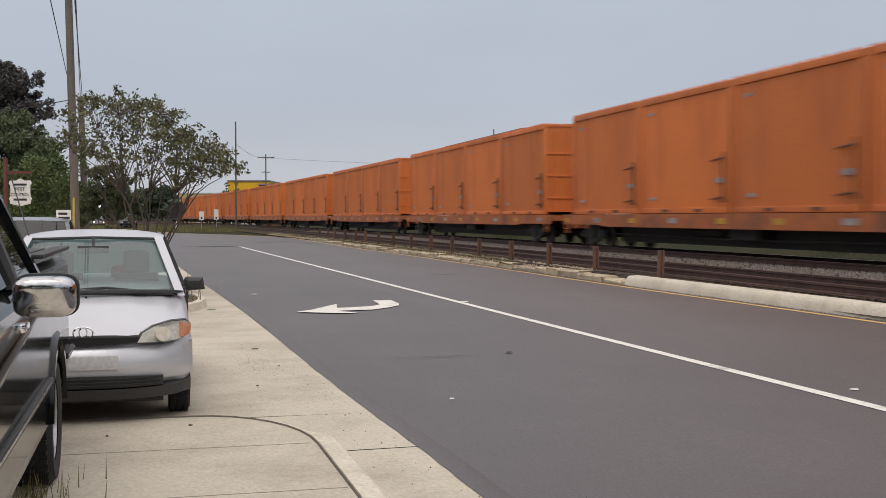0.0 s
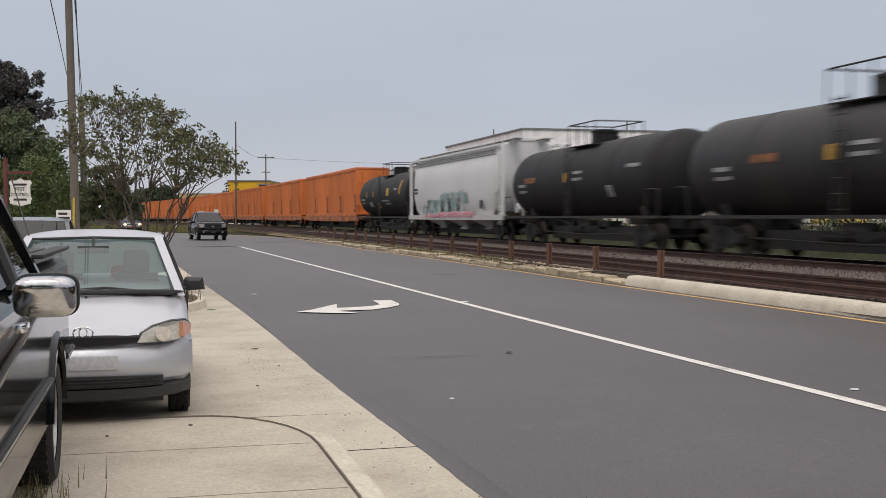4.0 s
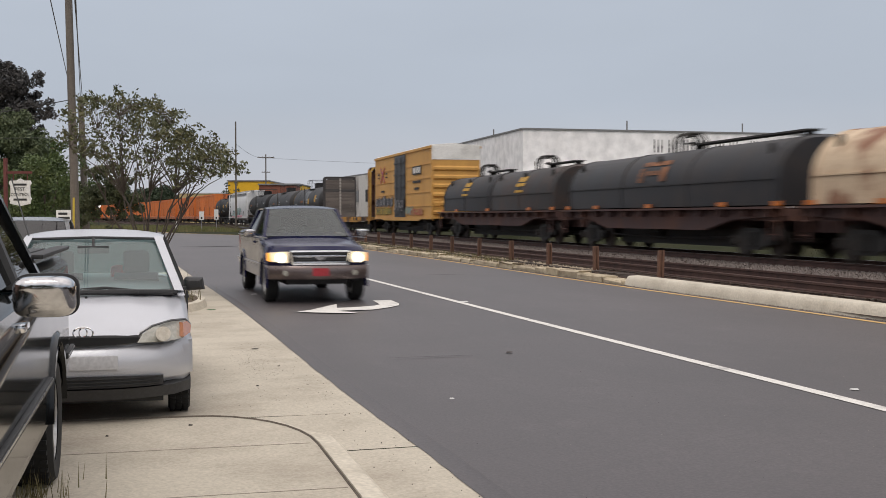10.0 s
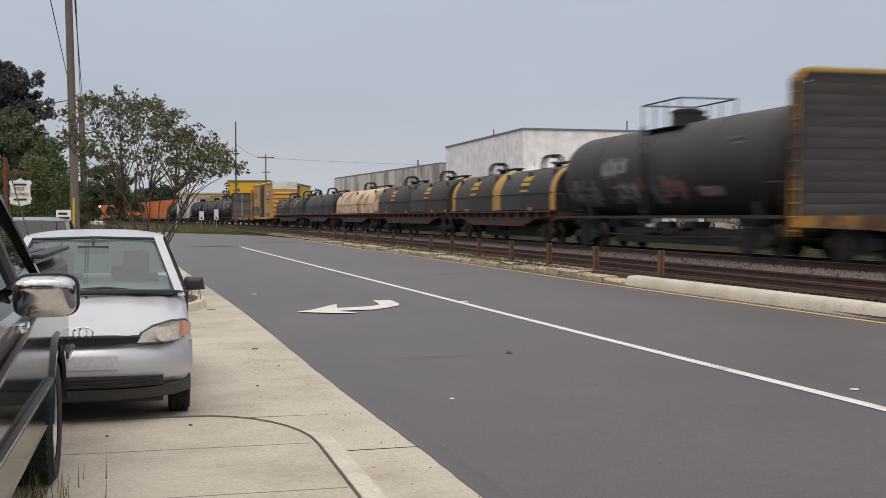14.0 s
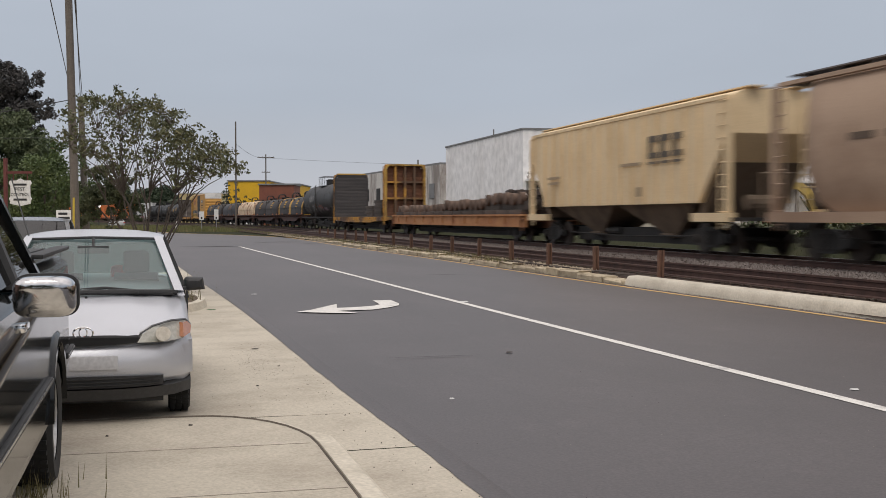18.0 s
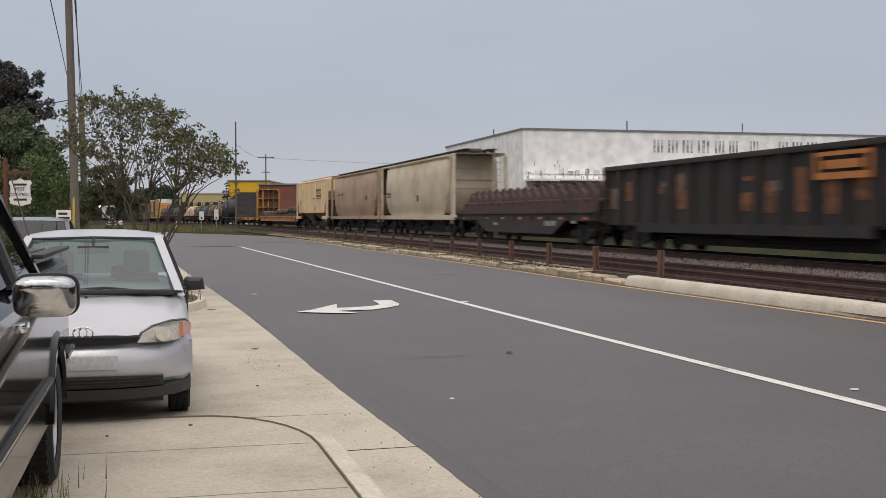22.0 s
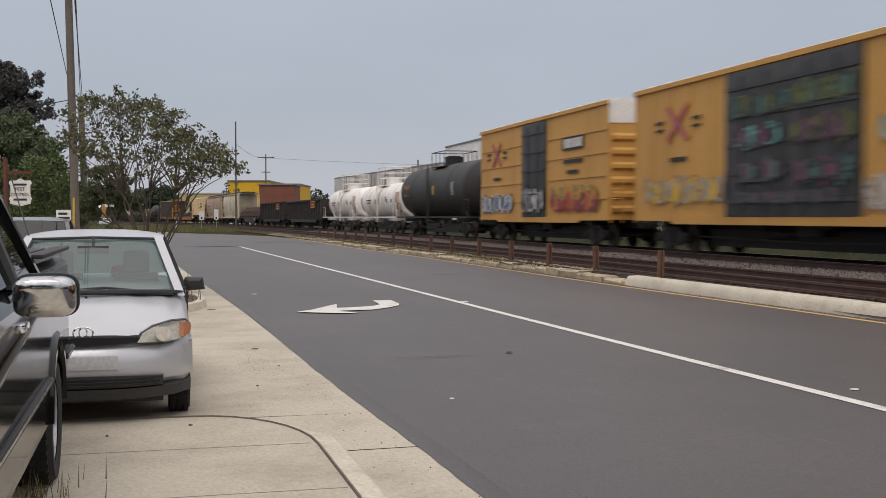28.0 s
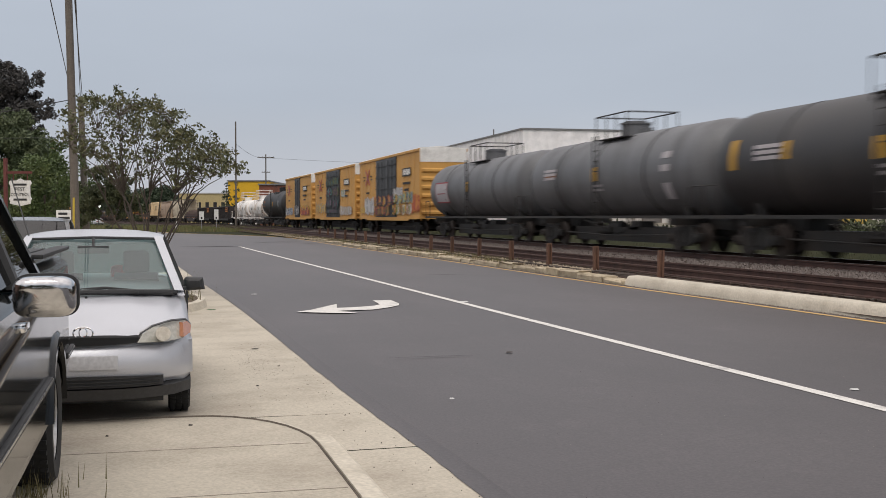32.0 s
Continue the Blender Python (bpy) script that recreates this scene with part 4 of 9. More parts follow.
def coil_car(label, length, hoods, base_mat, stripes=None, mark_mat=None):
    """A coil car: trough frame with one or two rounded covers and lifting gear on their ridges."""
    car = thing("coil_car", label, "coil car", group="cars of the freight train")
    h = length / 2
    bm = B()
    pr = [(-h, 1.12), (-h, 1.36), (h, 1.36), (h, 1.12), (h - 2.6, 1.02), (h - 4.2, 0.72), (-h + 4.2, 0.72), (-h + 2.6, 1.02)]
    for sx in (-1, 1):
        ext_x(bm, pr, *sorted((sx * 1.28, sx * 1.4)))
    box(bm, -1.3, 1.3, -h, h, 1.0, 1.3)
    box(bm, -0.35, 0.35, -h - 0.3, h + 0.3, 0.7, 1.05)
    part("underframe", bm, base_mat, car)
    bm = B()
    for sx in (-1, 1):
        box(bm, *sorted((sx * 1.36, sx * 1.62)), -h, h, 1.30, 1.36)
        for y in np.arange(-h + 0.4, h, 1.3):
            box(bm, *sorted((sx * 1.36, sx * 1.6)), y - 0.04, y + 0.04, 1.1, 1.31)
    part("walkway", bm, base_mat, car)
    k = len(hoods)
    lw = (length - 0.5) / k
    for i, hm in enumerate(hoods):
        y1 = h - 0.25 - i * lw
        y0 = y1 - lw + 0.12
        prof = [(-1.34, 1.4)] + [(-1.34 * math.cos(q) ** 0.8, 2.0 + 1.20 * math.sin(q)) for q in np.linspace(0, math.pi / 2 - 0.01, 9)]
        prof = prof + [(-x, z) for x, z in prof[::-1]]
        inner = [(x * 0.97, 1.4 + (z - 1.4) * 0.97) for x, z in prof]
        bm = B()
        loft(bm, [[(x, y0, z) for x, z in inner], [(x, y0 + 0.12, z) for x, z in prof], [(x, y1 - 0.12, z) for x, z in prof], [(x, y1, z) for x, z in inner]])
        hood = part("cover", bm, hm, car)
        for q in np.linspace(y0 + 0.25, y1 - 0.25, 3 if k == 2 else 4):
            wd = 0.26 if stripes and q in (y0 + 0.25, y1 - 0.25) else 0.03
            bm = B()
            o = [(x * 1.018, 1.4 + (z - 1.4) * 1.015) for x, z in prof]
            loft(bm, [[(x, q - wd, z) for x, z in prof], [(x, q - wd + 0.01, z) for x, z in o], [(x, q + wd - 0.01, z) for x, z in o], [(x, q + wd, z) for x, z in prof]], caps=False)
            part("hoop", bm, stripes if wd > 0.1 else hm, hood)
        # rolled edge where the curved top meets the upright side, and hanging lugs
        ym = (y0 + y1) / 2
        for sx in (-1, 1):
            bm = B()
            box(bm, *sorted((sx * 1.33, sx * 1.372)), y0 + 0.14, y1 - 0.14, 2.06, 2.10)
            part("edge_angle", bm, hm, hood)
            for q in np.linspace(y0 + 0.8, y1 - 0.8, 3):
                bm = B()
                box(bm, *sorted((sx * 0.98, sx * 1.10)), q - 0.07, q + 0.07, 2.72, 3.02, 0.02)
                part("lifting_lug", bm, black_steel, hood)
        # ridge plank and the pair of bails at the middle
        bm = B()
        box(bm, -0.22, 0.22, y0 + 0.5, ym - 0.4, 3.34, 3.39)
        for q in (y0 + 0.7, ym - 0.6):
            box(bm, -0.15, 0.15, q - 0.05, q + 0.05, 3.14, 3.34)
        part("ridge_walk", bm, black_steel, hood)
        for yq in (ym - 0.3, ym + 0.05, ym + 0.35):
            bm = B()
            pipe(bm, [(-0.42, yq, 3.1), (-0.42, yq, 3.42), (-0.35, yq, 3.62), (-0.2, yq, 3.74), (0.2, yq, 3.74), (0.35, yq, 3.62), (0.42, yq, 3.42), (0.42, yq, 3.1)], 0.04, 8)
            part("lifting_bail", bm, black_steel, hood)
        bm = B()
        for z in (3.45, 3.66):
            tube(bm, [(0.0, ym - 0.3, z), (0.0, ym + 0.35, z)], 0.03)
        part("bail_bar", bm, black_steel, hood)
        if mark_mat:
            for (a, b, c, d) in ((0.55, 1.6, 2.16, 2.26), (0.5, 1.65, 2.42, 2.56), (0.55, 1.55, 2.62, 2.84)) if k == 2 else ((0.2, 2.2, 2.72, 2.86), (0.2, 0.6, 2.2, 2.66), (1.8, 2.2, 2.2, 2.66), (0.8, 1.6, 2.42, 2.56)):
                bm = B()
                f = lambda z: -1.34 * math.cos(math.asin(min(max((z - 2.0) / 1.20, 0), 0.99))) ** 0.8 * 1.02
                loft(bm, [[(f(z), y, z) for z in np.linspace(c, d, 4)] for y in (ym - 1.1 + a, ym - 1.1 + b)], closed=False, caps=False)
                part("marking", bm, mark_mat, hood)
    for sx in (-1, 1):
        bm = B()
        for y in (-h + 0.3, -h + 3.2, 0.2, h - 3.2, h - 0.4):
            box(bm, *sorted((sx * 1.40, sx * 1.43)), y - 0.2, y + 0.2, 1.38, 1.5)
        part("reflector", bm, mat("amber_reflector", (0.55, 0.16, 0.02), rough=0.4), car)
        for sy in (-1, 1):
            ladder(car, base_mat, sx * 1.5, sy * (h - 0.3), 0.5, 1.35)
    running_gear(car, length, 2.1)
    return car


def bulkhead_flat(label, length, deck, head_front, head_back, load):
    car = thing("bulkhead_flatcar", label, "flat car", group="cars of the freight train")
    h = length / 2
    bm = B()
    pr = [(-h, 0.85), (-h, 1.12), (h, 1.12), (h, 0.85), (h - 3.4, 0.8), (h - 5.0, 0.72), (-h + 5.0, 0.72), (-h + 3.4, 0.8)]
    for sx in (-1, 1):
        ext_x(bm, pr, *sorted((sx * 1.3, sx * 1.42)))
    box(bm, -1.3, 1.3, -h, h, 0.9, 1.1)
    part("deck_frame", bm, deck, car)
    for i in range(int(length / 0.6)):
        bm = B()
        y = -h + 0.3 + i * 0.6
        box(bm, -1.28, 1.28, y - 0.28, y + 0.28, 1.1, 1.15)
        part("deck_plank", bm, mat("worn_deck_plank", (0.12, 0.10, 0.08), (0.06, 0.05, 0.04), rough=0.9, each=0.2), car)
    for sx in (-1, 1):
        for i in range(int(length / 1.1)):
            bm = B()
            y = -h + 0.8 + i * 1.1
            box(bm, *sorted((sx * 1.42, sx * 1.5)), y - 0.08, y + 0.08, 0.9, 1.1)
            part("stake_pocket", bm, deck, car)
    for sy, hm, post in ((1, head_front, plank_dark if head_front is plank_grey else deck), (-1, head_back, deck)):
        y0, y1 = sorted((sy * h, sy * (h - 0.45)))
        inner = sy * (h - 0.45)
        for i in range(13):
            z = 1.15 + i * 0.268
            bm = B()
            trim = 0.0 if i < 12 else 0.22
            box(bm, -1.36 + trim, 1.36 - trim, *sorted((inner, inner + sy * 0.1)), z, z + 0.266, 0.008)
            part("head_plank", bm, plank_dark if hm is plank_grey and i in (8, 12) else hm, car)
        bm = B()
        for x in (-1.32, -0.66, 0.0, 0.66, 1.32):
            box(bm, x - 0.07, x + 0.07, y0 + 0.06, y1 - 0.02 if sy > 0 else y1 - 0.12, 1.1, 4.6)
        for z in (2.3, 3.4, 4.52):
            box(bm, -1.38, 1.38, y0 + 0.1, y1 - 0.14, z, z + 0.12)
        part("bulkhead_frame", bm, hm if hm is coil_base else post, car)
        bm = B()
        pr = [(-1.42, 1.1), (-1.42, 4.35), (-1.2, 4.66), (1.2, 4.66), (1.42, 4.35), (1.42, 1.1), (1.3, 1.1), (1.3, 4.3), (1.12, 4.56), (-1.12, 4.56), (-1.3, 4.3), (-1.3, 1.1)]
        ext_y(bm, pr, y0 - 0.01, y1 + 0.01)
        part("bulkhead_rim", bm, (plank_dark if hm is plank_grey else load[0]) if sy > 0 else load[1], car)
        if sy > 0 and hm is plank_dark:
            bm = B()
            box(bm, -1.2, 1.2, y0 - 0.02, y1 + 0.02, 4.62, 4.74, 0.02)
            part("bulkhead_cap", bm, yellow_steel, car, "yellow painted cap")
        if sy > 0 and hm is plank_grey:
            bm = B()
            for z in np.arange(1.3, 4.4, 0.27):
                box(bm, -0.075, 0.075, inner - 0.02, inner - 0.008, z, z + 0.235)
            part("pale_strip", bm, mat("pale_worn_strip", (0.34, 0.31, 0.28), (0.2, 0.18, 0.16), rough=0.9), car)
        ladder(car, post, -1.45, sy * (h - 0.22), 0.6, 4.5, w=0.36)
    running_gear(car, length, 2.2)
    return car


def gondola(label, length, top, skin, dark, patches):
    car = thing("gondola_car", label, "gondola", group="cars of the freight train")
    h = length / 2
    bm = B()
    box(bm, -1.35, 1.35, -h, h, 0.9, 1.1)
    part("floor", bm, dark, car)
    for sx in (-1, 1):
        bm = B()
        box(bm, *sorted((sx * 1.33, sx * 1.39)), -h, h, 0.82, top)
        side = part("side_panel", bm, skin, car)
        for y in np.linspace(-h + 0.08, h - 0.08, int(length / 1.15)):
            bm = B()
            pr = [(sx * 1.39, y - 0.1), (sx * 1.53, y - 0.055), (sx * 1.53, y + 0.055), (sx * 1.39, y + 0.1)]
            loft(bm, [[(a, b, 0.9) for a, b in pr], [(a, b, top - 0.1) for a, b in pr]])
            part("side_post", bm, skin, side)
        bm = B()
        box(bm, *sorted((sx * 1.3, sx * 1.54)), -h, h, top - 0.12, top + 0.03, 0.02)
        part("top_rail", bm, skin, car)
        bm = B()
        box(bm, *sorted((sx * 1.36, sx * 1.5)), -h + 2.8, h - 2.8, 0.62, 0.9)
        part("side_sill", bm, dark, car)
        for mt, rects in patches:
            marks(car, mt, rects, sx * 1.405)
    for sy in (-1, 1):
        bm = B()
        box(bm, -1.35, 1.35, *sorted((sy * h, sy * (h - 0.06))), 0.9, top)
        for z in (1.5, 2.1):
            box(bm, -1.35, 1.35, *sorted((sy * h, sy * (h + 0.1))), z - 0.08, z + 0.08)
        part("end_panel", bm, skin, car)
        ladder(car, dark, -1.5, sy * (h - 0.3), 0.55, top)
    bm = B()
    box(bm, -0.3, 0.3, -h - 0.25, h + 0.25, 0.65, 0.95)
    box(bm, -0.9, -0.4, -1.0, 0.6, 0.5, 0.85, 0.03)
    part("underframe", bm, dark, car)
    running_gear(car, length, 2.0)
    return car


def low_flat(label, length, skin, dark, deep=False):
    """A low-sided flat: a straight sill, or a fish-bellied one."""
    car = thing("flatcar", label, "flat car", group="cars of the freight train")
    h = length / 2
    for sx in (-1, 1):
        bm = B()
        if deep:
            pr = [(-h, 0.95), (-h, 1.25), (h, 1.25), (h, 0.95), (h - 3.2, 0.95), (h - 4.6, 0.42), (-h + 4.6, 0.42), (-h + 3.2, 0.95)]
        else:
            pr = [(-h, 0.66), (-h, 1.16), (h, 1.16), (h, 0.66)]
        ext_x(bm, pr, *sorted((sx * 1.32, sx * 1.42)))
        side = part("side_sill", bm, skin, car)
        bm = B()
        box(bm, *sorted((sx * 1.3, sx * 1.5)), -h, h, 1.14 + 0.1 * deep, 1.22 + 0.1 * deep)
        part("sill_flange", bm, skin, side)
        for y in np.arange(-h + 0.6, h, 2.2):
            bm = B()
            box(bm, *sorted((sx * 1.42, sx * 1.49)), y - 0.07, y + 0.07, 0.8 + 0.15 * deep, 1.15)
            part("stake_pocket", bm, skin, side)
    bm = B()
    box(bm, -1.32, 1.32, -h, h, 0.92, 1.1)
    box(bm, -0.35, 0.35, -h - 0.3, h + 0.3, 0.62, 0.95)
    part("deck", bm, dark, car)
    for sy in (-1, 1):
        ladder(car, dark, -1.46, sy * (h - 0.3), 0.5, 1.3)
    running_gear(car, length, 2.2)
    return car


# paints of the train
tank_black = mat("tank_black", (0.021, 0.020, 0.020), (0.050, 0.043, 0.040), rough=0.55, scale=0.8, amt=0.6, stretch=(1, 1.0, 0.35), bump=0.05, spec=0.42)
tank_deep = mat("tank_deep_black", (0.0203, 0.0196, 0.0203), (0.044, 0.038, 0.035), rough=0.56, scale=0.8, amt=0.7, stretch=(1, 1.0, 0.3), bump=0.05, spec=0.38)
tank_jet = mat("tank_jet_black", (0.0116, 0.0116, 0.0123), (0.024, 0.020, 0.019), rough=0.6, scale=0.8, amt=0.6, stretch=(1, 1.0, 0.3), bump=0.05, spec=0.3)
tank_grey = mat("tank_dull_grey", (0.128, 0.13, 0.136), (0.055, 0.054, 0.055), rough=0.5, scale=0.7, amt=0.75, stretch=(1, 1.0, 0.3), bump=0.05)
tank_white = mat("tank_white", (0.86, 0.83, 0.79), (0.50, 0.38, 0.28), rough=0.45, scale=0.9, amt=0.7, stretch=(1, 1, 0.35), bump=0.05)
box_yellow = mat("boxcar_yellow", (0.58, 0.31, 0.075), (0.40, 0.20, 0.06), rough=0.6, scale=0.9, amt=0.5, stretch=(1, 1, 0.2), bump=0.05)
box_door = mat("boxcar_black_door", (0.035, 0.037, 0.04), (0.09, 0.09, 0.09), rough=0.6, scale=1.4)
white_paint = mat("dull_white_paint", (0.78, 0.76, 0.72), (0.42, 0.40, 0.36), rough=0.65, scale=1.2, amt=0.6)
hop_white = mat("hopper_pale_grey", (0.68, 0.68, 0.68), (0.54, 0.53, 0.51), rough=0.55, scale=0.5, amt=0.5, stretch=(1, 1, 0.5), bump=0.04)
hop_beige = mat("hopper_beige", (0.60, 0.52, 0.385), (0.36, 0.235, 0.14), rough=0.65, scale=0.55, amt=0.75, stretch=(1, 0.6, 0.8), bump=0.04)
hop_tan = mat("hopper_tan", (0.74, 0.57, 0.35), (0.52, 0.37, 0.20), rough=0.65, scale=0.6, amt=0.6, stretch=(1, 0.8, 0.6), bump=0.04)
hop_brown = mat("hopper_brown", (0.42, 0.295, 0.205), (0.25, 0.155, 0.10), rough=0.65, scale=0.55, amt=0.75, stretch=(1, 0.6, 0.8), bump=0.04)
hop_bay = mat("hopper_bay_grime", (0.20, 0.145, 0.10), (0.07, 0.05, 0.035), rough=0.8, scale=0.9, amt=0.9)
# grime of the slope sheets, and the end recess's shade put into the colour
slope_dirt_shade = mat("slope_grime_shade", (0.12, 0.085, 0.06), (0.05, 0.04, 0.03), rough=0.8)
orange_box = mat("orange_container_paint", (0.60, 0.165, 0.032), (0.36, 0.085, 0.03), rough=0.6, scale=0.8, amt=0.65, stretch=(1, 1, 0.25), bump=0.05, each=0.14)
orange_deck = mat("orange_deck_paint", (0.42, 0.12, 0.035), (0.12, 0.06, 0.04), rough=0.7, scale=1.2, amt=0.8)
rust = mat("rusty_steel", (0.17, 0.075, 0.04), (0.07, 0.035, 0.025), rough=0.85, scale=1.6, amt=0.8)
coil_dark = mat("coil_cover_dark", (0.015, 0.015, 0.018), (0.045, 0.034, 0.028), rough=0.58, scale=0.9, amt=0.6)
coil_brown = mat("coil_cover_brown", (0.024, 0.021, 0.021), (0.072, 0.038, 0.025), rough=0.62, scale=0.9, amt=0.7)
coil_cream = mat("coil_cover_cream_rusted", (0.60, 0.46, 0.31), (0.22, 0.085, 0.04), rough=0.65, scale=1.0, amt=0.95, stretch=(1, 1, 0.8), lo=0.48, hi=0.60)
coil_base = mat("coil_frame_rust_brown", (0.066, 0.036, 0.034), (0.13, 0.055, 0.032), rough=0.75, scale=1.1, amt=0.7)
mark_yellow = mat("marking_yellow", (0.52, 0.29, 0.03), (0.2, 0.12, 0.03), rough=0.65)
mark_white = mat("marking_white", (0.34, 0.34, 0.34), (0.06, 0.06, 0.06), rough=0.7, scale=3.5, amt=0.85, lo=0.45, hi=0.66)
mark_orange = mat("marking_orange", (0.28, 0.105, 0.035), (0.04, 0.026, 0.020), rough=0.7, scale=3.5, amt=0.9, lo=0.42, hi=0.62)
gon_black = mat("gondola_black", (0.021, 0.018, 0.018), (0.07, 0.042, 0.030), rough=0.7, scale=0.9, amt=0.6, stretch=(1, 1, 0.3))
plank_grey = mat("weathered_bulkhead_plank", (0.125, 0.105, 0.092), (0.06, 0.050, 0.046), rough=0.85, scale=1.4, amt=0.8, stretch=(0.3, 1, 3), each=0.2)
plank_dark = mat("dark_bulkhead_plank", (0.05, 0.045, 0.045), (0.09, 0.08, 0.075), rough=0.85, scale=1.4, amt=0.7, stretch=(0.3, 1, 3), each=0.2)
deck_yellow = mat("flatcar_yellow_paint", (0.46, 0.23, 0.04), (0.10, 0.06, 0.04), rough=0.7, scale=0.5, amt=0.95, lo=0.45, hi=0.55)
deck_rust = mat("flatcar_rust_orange", (0.45, 0.21, 0.085), (0.30, 0.11, 0.045), rough=0.8, scale=0.8, amt=0.8)

yellow_steel = mat("weathered_yellow_steel", (0.46, 0.28, 0.06), (0.16, 0.08, 0.04), rough=0.75, amt=0.8)
RIDERS = []     # (thing, metres along the track of its middle at the start, half its wheelbase)


def rides(ob, mid, wheelbase=6.0):
    RIDERS.append((ob, mid, wheelbase / 2))
    return ob


# container flats at the head, four refuse containers on each
def container_flat():
    car = thing("container_flatcar", "orange flatcar carrying refuse containers", "flat car", group="cars of the freight train")
    h = 12.9
    for sx in (-1, 1):
        bm = B()
        ext_x(bm, [(-h, 0.82), (-h, 1.19), (h, 1.19), (h, 0.82), (h - 3.5, 0.82), (h - 4.2, 0.76), (-h + 4.2, 0.76), (-h + 3.5, 0.82)], *sorted((sx * 1.28, sx * 1.36)))
        side = part("side_sill", bm, orange_deck, car)
        bm = B()
        box(bm, *sorted((sx * 0.5, sx * 0.56)), -h + 3.8, h - 3.8, 0.32, 0.8)
        part("center_girder", bm, black_steel, car)
        for y in np.arange(-h + 1.2, h, 3.03):
            bm = B()
            box(bm, *sorted((sx * 1.36, sx * 1.37)), y - 0.25, y + 0.25, 0.9, 1.06)
            part("marking", bm, mark_white if int(y) % 2 else mark_yellow, side)
    bm = B()
    box(bm, -1.28, 1.28, -h, h, 0.95, 1.17)
    box(bm, -0.35, 0.35, -h - 0.3, h + 0.3, 0.65, 0.98)
    part("deck", bm, orange_deck, car)
    bm = B()
    box(bm, -1.0, -0.5, -1.0, 0.6, 0.45, 0.9, 0.03)
    cyl(bm, (-0.7, 1.2, 0.7), (-0.7, 2.4, 0.7), 0.2, 10)
    part("brake_gear", bm, black_steel, car)
    for sy in (-1, 1):
        ladder(car, orange_deck, -1.36, sy * (h - 0.4), 0.5, 1.15)
    running_gear(car, 2 * h, 2.4)
    return car


def refuse_container():
    c = thing("refuse_container", "tall orange ribbed steel refuse container on a flatcar", "container", group="refuse containers on the train")
    L, z0, z1, w = 3.0, 1.21, 4.85, 1.25
    bm = B()
    box(bm, -w + 0.04, w - 0.04, -L + 0.05, L - 0.05, z0 + 0.1, z1 - 0.06)
    part("body", bm, orange_box, c)
    for sx in (-1, 1):
        bm = B()
        for i in range(11):
            y = -L + 0.3 + i * (2 * L - 0.6) / 10
            pr = [(sx * (w - 0.04), y - 0.13), (sx * w, y - 0.08), (sx * w, y + 0.08), (sx * (w - 0.04), y + 0.13)]
            loft(bm, [[(a, b, z0 + 0.15) for a, b in pr], [(a, b, z1 - 0.2) for a, b in pr]])
        part("side_corrugation", bm, orange_box, c)
        bm = B()
        box(bm, *sorted((sx * (w - 0.06), sx * (w + 0.02))), -L, L, z1 - 0.18, z1, 0.01)
        part("top_rail", bm, orange_box, c)
        bm = B()
        box(bm, *sorted((sx * (w - 0.06), sx * (w + 0.02))), -L, L, z0, z0 + 0.16, 0.01)
        part("bottom_rail", bm, orange_box, c)
        for y in (-1.1, 1.1):
            bm = B()
            box(bm, *sorted((sx * (w + 0.021), sx * (w + 0.016))), y - 0.2, y + 0.2, z0 + 0.03, z0 + 0.12)
            part("fork_pocket", bm, black_steel, c)
        for sy in (-1, 1):
            bm = B()
            box(bm, *sorted((sx * (w - 0.1), sx * (w + 0.03))), *sorted((sy * L, sy * (L - 0.16))), z0, z1, 0.015)
            part("corner_post", bm, orange_box, c)
        bm = B()
        cyl(bm, (sx * (w + 0.05), -L + 0.35, 1.5), (sx * (w + 0.05), -L + 0.35, 2.9), 0.03, 6)
        cyl(bm, (sx * (w + 0.05), -L + 0.35, 2.75), (sx * (w + 0.05), -L + 1.05, 2.68), 0.03, 6)
        cyl(bm, (sx * (w + 0.05), -L + 0.35, 1.66), (sx * (w + 0.05), -L + 1.05, 1.60), 0.03, 6)
        box(bm, *sorted((sx * w, sx * (w + 0.08))), -L + 0.3, -L + 0.42, 1.5, 1.6)
        part("door_latch", bm, rust, c)
        for q0, q1, z2, z3 in ((-L + 0.5, -L + 0.9, 2.05, 2.2), (L - 1.2, L - 0.8, 1.62, 1.72), (L - 1.0, L - 0.65, 4.3, 4.4)) if sx < 0 else ():
            bm = B()
            box(bm, *sorted((sx * (w + 0.012), sx * (w + 0.02))), q0, q1, z2, z3)
            part("label_plate", bm, mark_white, c)
    bm = B()
    ext_y(bm, [(-w, z1 - 0.08), (w, z1 - 0.08), (w, z1 - 0.02), (0, z1 + 0.05), (-w, z1 - 0.02)], -L + 0.02, L - 0.02)
    for y in np.arange(-L + 0.5, L, 0.6):
        box(bm, -w - 0.02, w + 0.02, y - 0.03, y + 0.03, z1 - 0.03, z1 + 0.07)
    part("lid", bm, orange_box, c)
    for sy in (-1, 1):
        bm = B()
        for x in (-0.8, -0.3, 0.3, 0.8):
            cyl(bm, (x, sy * (L - 0.03), z0 + 0.2), (x, sy * (L - 0.03), z1 - 0.3), 0.03, 6)
        for z in (1.9, 2.8, 3.7):
            box(bm, -w + 0.1, w - 0.1, *sorted((sy * (L - 0.06), sy * (L - 0.01))), z - 0.05, z + 0.05)
        part("end_gate_bars", bm, orange_box, c)
    return c


